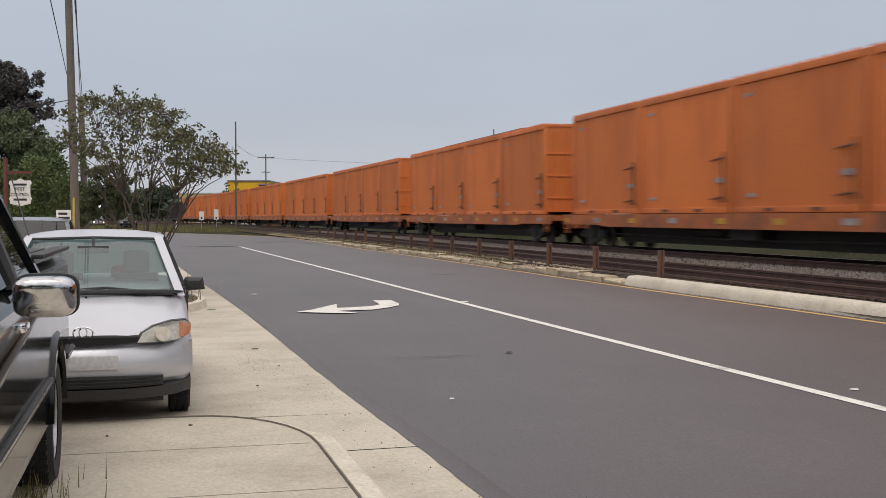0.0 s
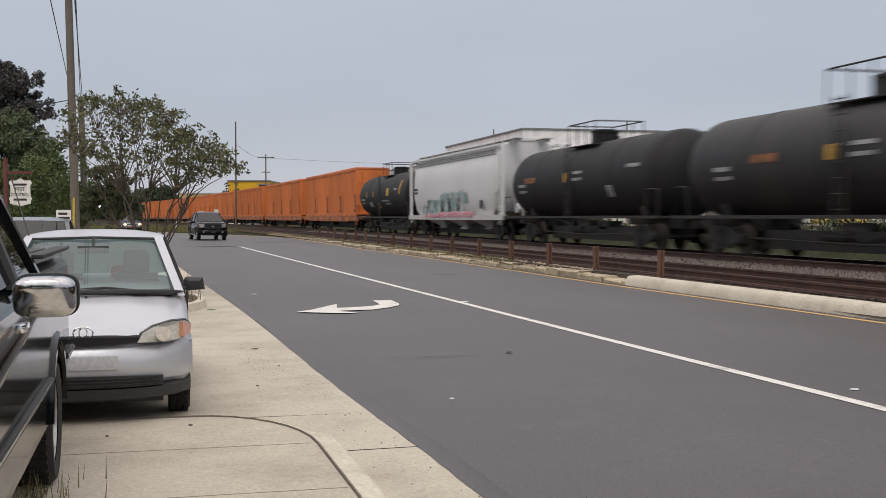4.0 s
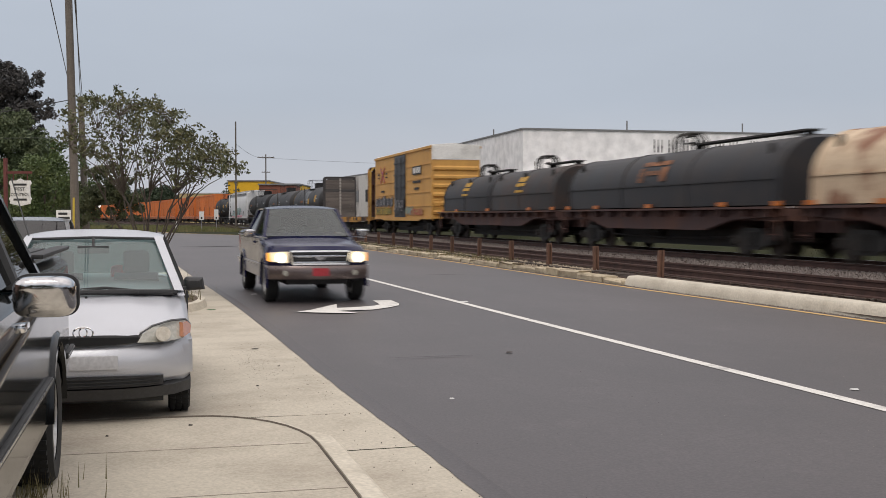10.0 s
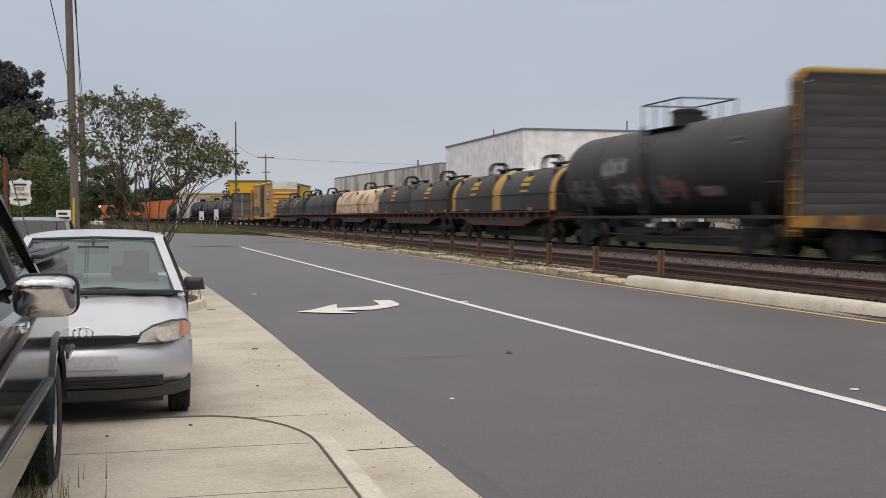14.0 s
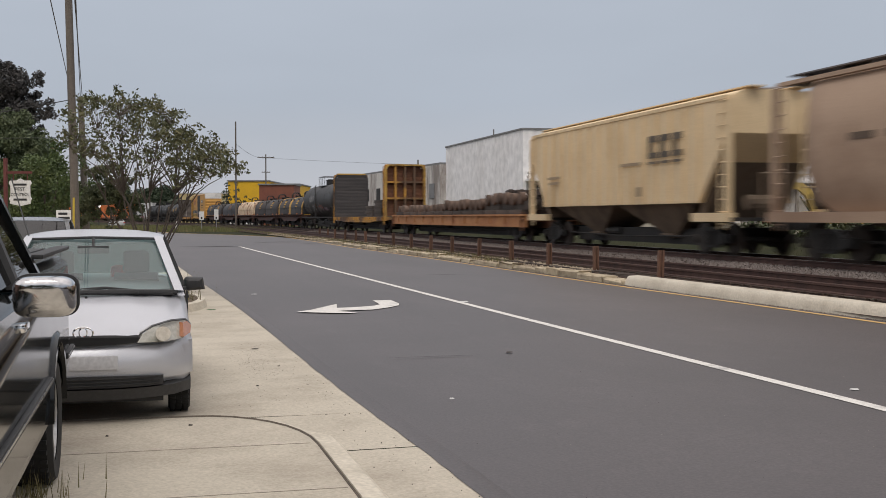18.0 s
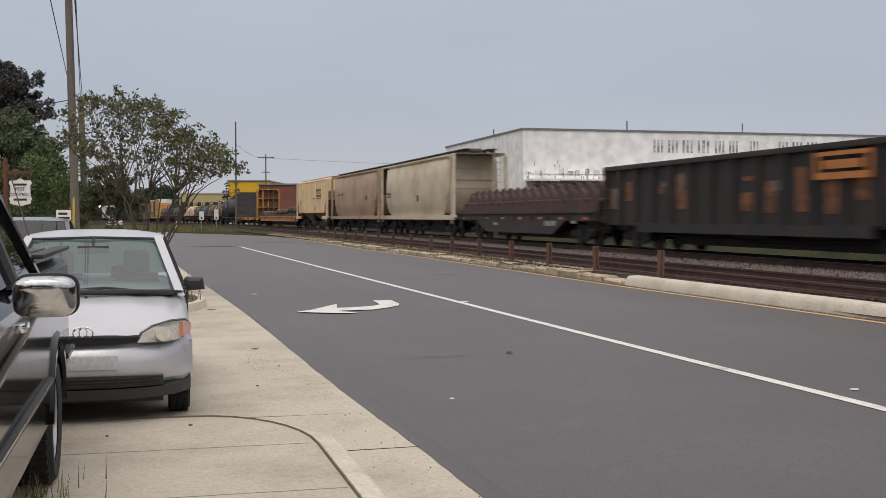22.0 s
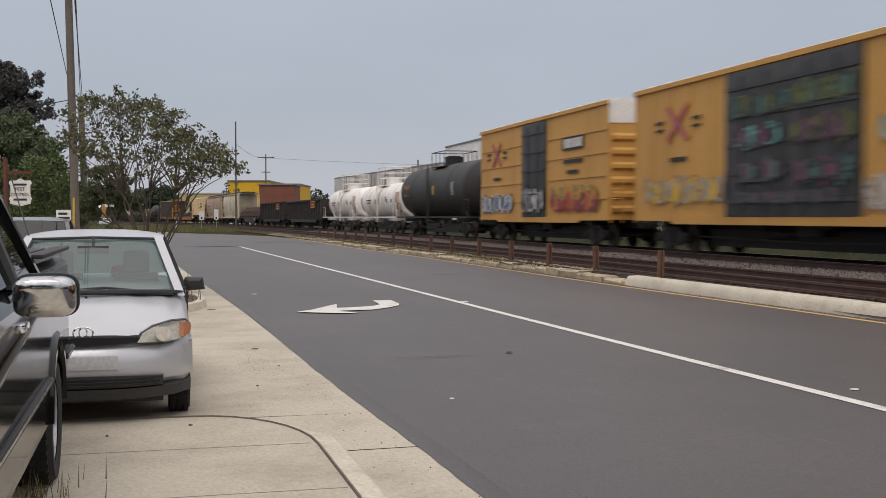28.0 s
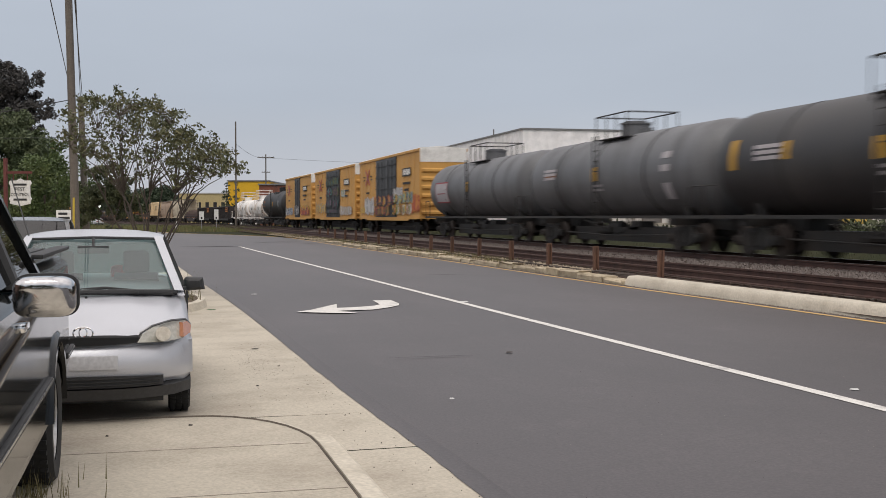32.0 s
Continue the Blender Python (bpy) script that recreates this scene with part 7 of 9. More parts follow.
def small_car():
    """The silver saloon parked behind the pickup."""
    car = thing("car", "silver compact saloon parked on concrete, missing grille and dented bumper", "car")
    r, w = 0.285, 0.83
    fa, ra, za, ar = 1.18, -1.19, 0.285, 0.345
    prof = [(1.86, 0.30), (1.95, 0.42), (1.95, 0.58), (1.90, 0.70), (1.78, 0.765), (1.50, 0.85), (0.98, 0.985), (0.88, 1.0), (-1.55, 1.03), (-2.10, 1.02), (-2.20, 0.85), (-2.20, 0.40), (-2.1, 0.30)]
    bottom = [(ra - ar - 0.05, 0.28)] + arch(ra, ar, za, 0.26)[::-1] + [(ra + ar + 0.03, 0.22), (fa - ar - 0.03, 0.22)] + arch(fa, ar, za, 0.26)[::-1]
    bm = B()
    shell(bm, prof + bottom, w, bow=0.36, crown=0.05, inset=0.07, y_front=1.4, waist=0.14)
    part("body", bm, silver_paint, car)
    for yc in (fa, ra):
        bm = B()
        wheel_arch(bm, w - 0.12, yc, za, ar - 0.01)
        part("wheel_well", bm, trim_black, car)
    # bonnet edge gap, where the grille is missing: a solid bar with the gap's shade as its colour
    bm = B()
    rings = []
    for f in np.linspace(-1, 1, 13):
        yy = 1.955 - 0.36 * abs(f * 0.55) ** 3
        t = 0.027 * (1 - 0.75 * f * f)
        rings.append([(f * 0.47, yy - 0.12, 0.665 - t), (f * 0.47, yy + 0.012, 0.665 - t), (f * 0.47, yy - 0.01, 0.685 + t * 0.6), (f * 0.47, yy - 0.12, 0.70 + t * 0.6)])
    loft(bm, rings)
    part("grille_opening", bm, mat("dark_void", (0.006, 0.006, 0.006), rough=0.95), car)
    bm = B()
    rings = []
    for f in np.linspace(-1, 1, 17):
        k = abs(f)
        yy = 1.985 - 0.36 * k ** 3 - 0.10 * max(0, k - 0.85) / 0.15
        rings.append([(f * (w + 0.005), yy - 0.25, 0.36), (f * (w + 0.005), yy - 0.03, 0.36), (f * (w + 0.005), yy + 0.005, 0.42), (f * (w + 0.005), yy + 0.012, 0.50), (f * (w + 0.005), yy - 0.005, 0.575), (f * (w + 0.005), yy - 0.05, 0.625), (f * (w + 0.005), yy - 0.25, 0.63)])
    loft(bm, rings)
    bp = part("front_bumper", bm, silver_paint, car, "silver bumper with a hole and scuffs")
    bm = B()
    rings = []
    for f in np.linspace(-1, 1, 13):
        yy = 2.0 - 0.36 * abs(f * 0.72) ** 3
        rings.append([(f * 0.60, yy - 0.1, 0.315), (f * 0.60, yy, 0.315), (f * 0.60, yy + 0.004, 0.405 - 0.02 * f * f), (f * 0.60, yy - 0.1, 0.41 - 0.02 * f * f)])
    loft(bm, rings)
    lg = part("lower_grille", bm, trim_black, bp)
    for z in (0.335, 0.36, 0.385):
        bm = B()
        pts = [(f * 0.57, 2.006 - 0.36 * abs(f * 0.68) ** 3, z) for f in np.linspace(-1, 1, 11)]
        tube(bm, pts, 0.006, 5)
        part("grille_bar", bm, rubber, bp)
    bm = B()
    rings = []
    for f in np.linspace(-1, 1, 13):
        k = abs(f)
        yy = 1.96 - 0.36 * k ** 3 - 0.10 * max(0, k - 0.85) / 0.15
        rings.append([(f * (w - 0.01), yy - 0.25, 0.21), (f * (w - 0.01), yy - 0.04, 0.21), (f * (w - 0.01), yy + 0.015, 0.30), (f * (w - 0.01), yy - 0.25, 0.355)])
    loft(bm, rings)
    part("bumper_lip", bm, mat("grey_bumper_lip", (0.05, 0.05, 0.052), rough=0.7), bp)
    bm = B()
    box(bm, -0.26, 0.10, 1.985, 2.004, 0.455, 0.565, 0.008)
    part("number_plate", bm, plate_mat, bp, "blank silver plate panel")
    bm = B()
    lathe_y(bm, [(1.90, 0.002), (1.90, 0.02), (1.90, 0.024), (1.89, 0.002)], 0.52, 0.515, 9)
    part("bumper_hole", bm, trim_black, bp)
    # lamps
    for sx in (-1, 1):
        pts = [(0.40, 1.935, 0.655), (0.60, 1.88, 0.650), (0.74, 1.76, 0.665), (0.80, 1.60, 0.69), (0.81, 1.50, 0.745), (0.77, 1.56, 0.79), (0.66, 1.72, 0.795), (0.52, 1.84, 0.765), (0.44, 1.90, 0.72)]
        bm = B()
        loft(bm, [[(sx * a * 0.95, b - 0.12, c) for a, b, c in pts], [(sx * (a + 0.006), b + 0.012, c) for a, b, c in pts]])
        hl = part("headlamp", bm, lens, car, "yellowed clear headlamp")
        bm = B()
        cc = (0.63, 1.74, 0.722)
        loft(bm, [[(sx * (cc[0] + (a - cc[0]) * k), b - 0.02 - q, cc[2] + (c - cc[2]) * k) for a, b, c in pts] for k, q in ((1.09, 0.10), (1.07, 0.0))])
        part("lamp_seal", bm, trim_black, hl)
        bm = B()
        cyl(bm, (sx * 0.60, 1.80, 0.718), (sx * 0.60, 1.925, 0.718), 0.052, 18, 0.058)
        part("reflector_bowl", bm, chrome, hl)
        bm = B()
        pts = [(0.745, 1.76, 0.675), (0.80, 1.62, 0.695), (0.81, 1.52, 0.745), (0.775, 1.58, 0.785), (0.74, 1.66, 0.78)]
        loft(bm, [[(sx * a * 0.96, b - 0.06, c) for a, b, c in pts], [(sx * (a + 0.016), b + 0.018, c) for a, b, c in pts]])
        part("turn_signal", bm, amber, hl)
        # mirrors
        bm = B()
        strut(bm, (sx * (w - 0.06), 0.62, 1.0), (sx * (w + 0.06), 0.60, 1.02), 0.04, 0.02)
        cup = []
        for yy, k in ((0.55, 1.0), (0.60, 0.97), (0.65, 0.8), (0.67, 0.5)):
            cup.append([(sx * (w + 0.055) + 0.095 * k * a, yy, 1.03 + 0.065 * k * b) for a, b in ((-1, -0.8), (0.8, -1), (1, -0.6), (0.95, 0.7), (0.7, 1), (-0.8, 0.9))])
        loft(bm, cup)
        part("mirror", bm, trim_black, car)
        for y in (0.80, -0.30, -1.25):
            bm = B()
            box(bm, *sorted((sx * (w - 0.03), sx * (w - 0.008))), y - 0.004, y + 0.004, 0.32, 0.98)
            part("shut_line", bm, trim_black, car)
        bm = B()
        box(bm, *sorted((sx * (w - 0.02), sx * (w + 0.025))), -0.22, -0.04, 0.86, 0.89, 0.01)
        part("door_handle", bm, trim_black, car)
        bm = B()
        box(bm, *sorted((sx * (w - 0.2), sx * (w - 0.03))), -2.21, -2.1, 0.75, 0.98, 0.02)
        part("tail_lamp", bm, red_lens, car)
    bm = B()
    ring = [(0.075 * math.cos(k), 1.905, 0.735 + 0.045 * math.sin(k)) for k in np.linspace(0, 2 * math.pi, 19)]
    tube(bm, ring, 0.007, 5)
    ring = [(0.03 * math.cos(k), 1.908, 0.74 + 0.036 * math.sin(k)) for k in np.linspace(0, 2 * math.pi, 13)]
    tube(bm, ring, 0.006, 5)
    part("badge", bm, chrome, car, "oval chrome badge on the bonnet")
    belt = [(0.98, 0.985, 0.76), (-0.20, 1.0, 0.80), (-1.05, 1.01, 0.79), (-1.62, 1.03, 0.70)]
    roof = [(0.10, 1.43, 0.585), (-0.30, 1.465, 0.60), (-0.85, 1.45, 0.59), (-1.12, 1.40, 0.56)]
    cabin(car, belt, roof, silver_paint, glass("sky_film_car_glass", (0.62, 0.80, 0.78), dust=0.09))
    bm = B()
    strut(bm, (-0.70, 1.0, 1.0), (-0.56, 0.14, 1.43), 0.014, 0.01)
    strut(bm, (0.70, 1.0, 1.0), (0.56, 0.14, 1.43), 0.014, 0.01)
    tube(bm, [(-0.56, 0.15, 1.43), (0, 0.21, 1.445), (0.56, 0.15, 1.43)], 0.012, 6)
    part("windscreen_seal", bm, trim_black, car)
    for sx in (-1, 1):
        bm = B()
        foot, head = Vector((sx * 0.765, 0.985, 0.985)), Vector((sx * 0.59, 0.10, 1.44))
        rings = []
        for t in np.linspace(0, 1, 5):
            q = foot.lerp(head, t)
            rings.append([tuple(q + Vector((sx * a, b, c))) for a, b, c in ((-0.062, 0.035, 0.018), (0.012, 0.02, 0.012), (0.02, -0.07, 0.0), (-0.05, -0.06, -0.01))])
        loft(bm, rings)
        part("pillar_cover", bm, silver_paint, car)
    bm = B()
    box(bm, -0.74, 0.74, 0.45, 0.93, 0.80, 0.985, 0.05)
    part("dashboard", bm, seat_grey, car)
    seats(car, -0.25, 0.46, 0.36, mat("dark_seat_cloth", (0.10, 0.105, 0.11), (0.07, 0.07, 0.07), rough=0.9))
    bm = B()
    box(bm, -0.66, 0.66, -1.35, -1.15, 0.45, 1.02, 0.06)
    part("rear_seat", bm, seat_grey, car)
    bm = B()
    box(bm, -0.45, -0.10, -1.12, -0.92, 0.98, 1.14, 0.06)
    part("red_cushion", bm, mat("red_cloth", (0.42, 0.03, 0.04), rough=0.9), car, "red cloth bundle behind the seats")
    steering(car, 0.36, 0.35, 0.98)
    bm = B()
    box(bm, -0.14, 0.14, 0.30, 0.335, 1.30, 1.37, 0.015)
    cyl(bm, (0, 0.32, 1.36), (0, 0.26, 1.44), 0.012, 6)
    part("rear_view_mirror", bm, trim_black, car)
    for x0, x1 in ((-0.45, 0.18), (0.05, 0.66)):
        bm = B()
        tube(bm, [(x0, 1.02, 0.995), ((x0 + x1) / 2, 1.02, 1.03), (x1, 0.97, 1.01)], 0.012, 6)
        part("wiper", bm, trim_black, car)
    bm = B()
    box(bm, -0.69, 0.69, 0.94, 1.03, 0.958, 0.982, 0.01)
    part("cowl", bm, trim_black, car)
    bm = B()
    tube(bm, [(-0.73, 0.99, 0.985), (-0.4, 1.055, 0.995), (0.0, 1.085, 1.0), (0.4, 1.055, 0.995), (0.73, 0.99, 0.985)], 0.021, 6)
    part("windscreen_gasket", bm, trim_black, car)
    bm = B()
    lathe_y(bm, [(1.1, 0.002), (1.1, 0.011), (1.12, 0.012), (1.12, 0.002)], 0.02, 0.955, 8)
    part("washer_jet", bm, trim_black, car)
    bm = B()
    tube(bm, [(0.58, 0.02, 1.46), (0.78, -0.45, 2.0)], 0.006, 5)
    part("aerial", bm, trim_black, car)
    bm = B()
    box(bm, -0.6, 0.6, -1.9, 1.7, 0.16, 0.28)
    part("chassis", bm, trim_black, car)
    for yc in (fa, ra):
        for sx in (-1, 1):
            road_wheel(car, sx * (w - 0.10), yc, r, 0.175, sx)
    return car


echo = small_car()
echo.matrix_basis = pose(-0.545, 11.03, 0.012, 0, 0, 180)


def far_car(label, paint, lights=False, tall=0.0):
    """A plain saloon seen small."""
    car = thing("car", label, "car")
    w = 0.86
    prof = [(2.1, 0.35), (2.15, 0.6), (2.0, 0.78), (1.0, 0.92), (-1.9, 0.95), (-2.15, 0.85), (-2.15, 0.35)]
    bottom = arch(-1.3, 0.36, 0.31, 0.25)[::-1] + arch(1.3, 0.36, 0.31, 0.25)[::-1]
    bm = B()
    shell(bm, prof + bottom, w, bow=0.3, y_front=1.8)
    part("body", bm, paint, car)
    cabin(car, [(0.95, 0.93, 0.78), (-0.3, 0.95, 0.8), (-1.7, 0.96, 0.74)], [(0.1, 1.40 + tall, 0.62), (-0.4, 1.43 + tall, 0.62), (-1.1, 1.38 + tall, 0.6)], paint, smoked)
    for sx in (-1, 1):
        bm = B()
        box(bm, *sorted((sx * 0.5, sx * 0.78)), 1.98, 2.08, 0.6, 0.72, 0.02)
        part("headlamp", bm, lit if lights else lens, car)
        bm = B()
        box(bm, *sorted((sx * 0.5, sx * 0.8)), -2.19, -2.1, 0.68, 0.85, 0.02)
        part("tail_lamp", bm, red_lens, car)
        for yc in (-1.3, 1.3):
            road_wheel(car, sx * 0.76, yc, 0.31, 0.2, sx)
    return car


grey_paint = mat("dull_grey_car_paint", (0.13, 0.135, 0.14), (0.1, 0.1, 0.1), rough=0.25, bump=0, coat=0.6)
behind = far_car("dark grey car parked behind the silver saloon", grey_paint, tall=0.16)
behind.matrix_basis = pose(-2.05, 20.0, 0.012, 0, 0, 180)
white_car = far_car("small white car driving away beyond the junction", mat("white_car_paint", (0.6, 0.6, 0.6), rough=0.3, bump=0, coat=0.5))
# ---- guard posts beside the tracks ----
post_rust = mat("rusted_rail_post", (0.115, 0.058, 0.036), (0.06, 0.036, 0.028), rough=0.85, scale=4, amt=0.8, each=0.25)
bm = B()
loft(bm, [[(x * k, y * k, z) for x, y in ((-0.07, -0.06), (-0.02, -0.06), (-0.02, -0.02), (0.02, -0.02), (0.02, -0.06), (0.07, -0.06), (0.07, 0.06), (0.02, 0.06), (0.02, 0.02), (-0.02, 0.02), (-0.02, 0.06), (-0.07, 0.06))] for z, k in ((-0.2, 1.05), (0.62, 1.0), (0.66, 0.95))])
post_me = mesh_of("guard_post", bm, post_rust)
rnd = random.Random(9)
for i in range(16):
    ob = new("guard_post", post_me)
    ob.matrix_basis = pose(11.62 + rnd.uniform(-0.05, 0.05), 24.8 + i * 3.85 + rnd.uniform(-0.2, 0.2), 0.2, rnd.uniform(-3, 3), rnd.uniform(-3, 3), rnd.uniform(-8, 8))
    tagged(ob, "short rusty steel guard post set in the verge", "post", group="guard posts along the track")


# ---- buildings beyond the railway ----
wall_white = mat("flaking_white_wall", (0.88, 0.86, 0.845), (0.66, 0.63, 0.60), rough=0.85, scale=0.22, amt=0.6, fine=1.2, bump=0.02, stretch=(1, 1, 0.45), lo=0.48, hi=0.72)
wall_stained = mat("stained_dock_wall", (0.62, 0.59, 0.55), (0.13, 0.105, 0.09), rough=0.9, scale=0.9, amt=0.95, fine=5, bump=0.05, stretch=(1.4, 1, 0.3), lo=0.48, hi=0.58)
wall_low = mat("flaking_grey_white_wall", (0.62, 0.59, 0.55), (0.22, 0.18, 0.16), rough=0.85, scale=0.4, amt=0.85, fine=10, stretch=(1, 1, 0.3), lo=0.48, hi=0.62)
roof_grey = mat("flat_roof_edge", (0.22, 0.22, 0.22), rough=0.8)
dark_open = mat("dark_doorway", (0.03, 0.028, 0.027), rough=0.8)
letter_grey = mat("faded_letter_paint", (0.27, 0.262, 0.26), (0.66, 0.64, 0.62), rough=0.9, scale=1.6, amt=0.9, lo=0.45, hi=0.56)
yellow_wall = mat("bright_yellow_wall", (0.72, 0.42, 0.015), (0.58, 0.32, 0.02), rough=0.7, scale=0.4)

CX, CY, WH = 28.3, 85.6, 8.6
wh = thing("warehouse", "large white warehouse with flaking paint and faded lettering", "building")
bm = B()
box(bm, CX, CX + 62, CY, CY + 24.5, -0.1, WH)
part("wall", bm, wall_white, wh)
bm = B()
box(bm, CX - 0.08, CX + 62.08, CY - 0.08, CY + 24.58, WH, WH + 0.14)
part("roof", bm, roof_grey, wh)
# dock canopy, doors and a rusty lean-to along the yard
bm = B()
box(bm, CX + 0.2, CX + 46, CY - 1.5, CY - 0.01, 4.52, 4.70)
part("dock_canopy", bm, wall_white, wh)
bm = B()
box(bm, CX + 0.2, CX + 46, CY - 1.4, CY - 0.01, 0.1, 1.2)
part("loading_dock", bm, concrete, wh)
bm = B()
box(bm, CX + 0.3, CX + 46, CY - 0.008, CY - 0.002, 1.2, 4.52)
part("dock_wall", bm, wall_stained, wh, "stained grey-brown wall under the dock canopy")
# bare patches where the paint has come off, in a band over the canopy
rf = random.Random(44)
bm = B()
for i in range(300):
    fx, fz = CX + rf.uniform(0, 44), 4.72 + abs(rf.gauss(0, 0.5))
    fw, fh = rf.uniform(0.02, 0.09), rf.uniform(0.04, 0.24)
    k = [rf.uniform(0.6, 1.3) for _ in range(6)]
    bm.faces.new([bm.verts.new((fx + fw * k[q] * math.cos(q * 1.047), CY - 0.006, fz + fh * k[q] * math.sin(q * 1.047))) for q in range(6)])
part("flaked_paint", bm, mat("bare_grey_render", (0.48, 0.45, 0.42), (0.24, 0.21, 0.19), rough=0.95, scale=2), wh)["kind"] = "stuff"
bm = B()
tube(bm, [(CX + 0.4, CY - 0.04, 5.1), (CX + 45, CY - 0.04, 5.1)], 0.025, 5)
for q in range(16):
    cyl(bm, (CX + 1.5 + q * 2.9, CY - 0.06, 4.95), (CX + 1.5 + q * 2.9, CY - 0.06, 5.35), 0.05, 6)
part("conduit", bm, mat("grey_conduit", (0.34, 0.33, 0.32), rough=0.7), wh)
for i, x in enumerate((10.3, 13.4, 16.0, 19.2, 30.0)):
    bm = B()
    box(bm, CX + x, CX + x + 1.55, CY - 0.06, CY - 0.012, 1.2, 3.8)
    d = part("dock_door", bm, dark_open if i == 4 else mat("faded_dock_door", (0.17, 0.155, 0.145), (0.09, 0.08, 0.075), rough=0.8, scale=1.5), wh)
    bm = B()
    for a in (-0.1, 1.55):
        box(bm, CX + x + a, CX + x + a + 0.1, CY - 0.09, CY - 0.012, 1.2, 3.9)
    box(bm, CX + x - 0.1, CX + x + 1.65, CY - 0.09, CY - 0.012, 3.8, 3.95)
    part("door_frame", bm, mat("red_brown_frame", (0.2, 0.07, 0.05), rough=0.8) if i == 4 else mat("dull_door_frame", (0.16, 0.13, 0.11), rough=0.85), d)
for x in (1.8, 8.2, 14.6, 21.0, 27.4, 33.8):
    bm = B()
    strut(bm, (CX + x, CY - 0.02, 3.9), (CX + x, CY - 1.35, 4.5), 0.06, 0.06)
    part("canopy_bracket", bm, roof_grey, wh)
# lettering that names people stays as plain bars
rnd = random.Random(12)
x = CX + 11.2
for i, wdt in enumerate((1.0, 1.0, 1.05, 1.2, 1.0, 0.9, 0, 0.9, 0, 0, 1.0, 1.05, 1.2, 1.05, 1.0, 1.0)):
    if wdt:
        for q in (0.0, 0.34, 0.68):
            bm = B()
            box(bm, x + wdt * q, x + wdt * (q + 0.19), CY - 0.02, CY - 0.008, 6.95, 8.0)
            part("lettering_bar", bm, letter_grey, wh)
    x += wdt * 1.3 if wdt else 0.75
for i in range(12):
    bm = B()
    x = CX + 3 + i * 0.75
    box(bm, x, x + rnd.uniform(0.3, 0.6), CY - 0.02, CY - 0.008, 5.0, 5.5 + rnd.uniform(-0.2, 0.1))
    part("lettering_bar", bm, letter_grey, wh)
for x in (9.0, 19.4):
    bm = B()
    cyl(bm, (CX + x, CY + 0.3, WH), (CX + x, CY + 0.3, WH + 0.9), 0.06, 6)
    part("roof_vent_pipe", bm, roof_grey, wh)
bm = B()
cyl(bm, (CX + 0.3, CY + 9, WH), (CX + 0.3, CY + 9, WH + 0.7), 0.06, 6)
part("roof_vent_pipe", bm, roof_grey, wh)

lw = thing("low_warehouse", "lower grey-white block with streaked walls and dark openings", "building")
bm = B()
LX, LY = CX - 0.6, CY + 24.5
pr = [(LX, LY), (LX + 20, LY), (LX + 16.6, LY + 47), (LX - 3.4, LY + 47)]
loft(bm, [[(a, b, -0.1) for a, b in pr], [(a, b, 6.95) for a, b in pr]])
part("wall", bm, wall_low, lw)
bm = B()
loft(bm, [[(a * 1.0, b, 6.95) for a, b in pr], [(a, b, 7.15) for a, b in pr]])
part("roof", bm, roof_grey, lw)
for i in range(9):
    t = (i + 0.5) / 9
    bm = B()
    x = LX - 3.4 * t - 0.04
    box(bm, -0.03, 0.03, -0.8, 0.8, 0.0, 1.5)
    part("window", bm, dark_open if i % 3 else roof_grey, lw, at=pose(x, LY + 47 * t, 3.6, 0, 0, 4.1))
bm = B()
cyl(bm, (LX + 0.5, LY + 12, 7.1), (LX + 0.5, LY + 12, 8.0), 0.1, 8)
part("chimney_pipe", bm, roof_grey, lw)


def at_view(px, depth):
    """A spot on the ground, by its bearing right of the view's middle (as a tangent) and its depth along the view."""
    a = radians(14.265)
    X = px * depth
    return X * math.cos(a) + depth * math.sin(a), -X * math.sin(a) + depth * math.cos(a)


def tan_px(p):
    return (p - 784) / 2003.0


# yellow shop, brown shed, pale sheds by the bend
def shed(name, label, p0, p1, depth, top, dep, wall, roof, openings=0):
    b = thing(name, label, "building")
    x0, y0 = at_view(tan_px(p0), depth)
    x1, y1 = at_view(tan_px(p1), depth)
    w = math.hypot(x1 - x0, y1 - y0)
    ang = math.degrees(math.atan2(y1 - y0, x1 - x0))
    b.matrix_basis = pose(x0, y0, -0.1, 0, 0, ang)
    bm = B()
    box(bm, 0, w, 0, dep, 0, top)
    part("wall", bm, wall, b)
    bm = B()
    box(bm, -0.2, w + 0.2, -0.2, dep + 0.2, top, top + 0.25)
    part("roof", bm, roof, b)
    for i in range(openings):
        bm = B()
        q = w * (i + 0.5) / openings
        box(bm, q - w / openings * 0.22, q + w / openings * 0.22, -0.05, -0.005, top * 0.35, top * 0.72)
        part("window", bm, dark_open, b)
    return b


shed("shop_building", "bright yellow painted shop block with grey roof edge", 404, 476, 235, 9.2, 26, yellow_wall, roof_grey)
shop = at_view(tan_px(405), 234.6)
pl = at_view(tan_px(476), 234.6)
bm = B()
box(bm, 0, math.dist(shop, pl), -0.06, 0.0, 0.0, 3.6)
tagged(part("shop_plinth", bm, white_paint, at=pose(shop[0], shop[1], -0.1, 0, 0, math.degrees(math.atan2(pl[1] - shop[1], pl[0] - shop[0])))), "white painted lower band of the yellow shop", "building")
shed("shop_building", "grey-roofed yellow shop wing", 470, 530, 238, 8.6, 20, yellow_wall, roof_grey, 0)
shed("brown_shed", "red-brown metal shed with a flat top", 459, 521, 192, 7.2, 8, mat("red_brown_sheet", (0.22, 0.075, 0.045), (0.13, 0.05, 0.035), rough=0.7, scale=0.5), roof_grey)
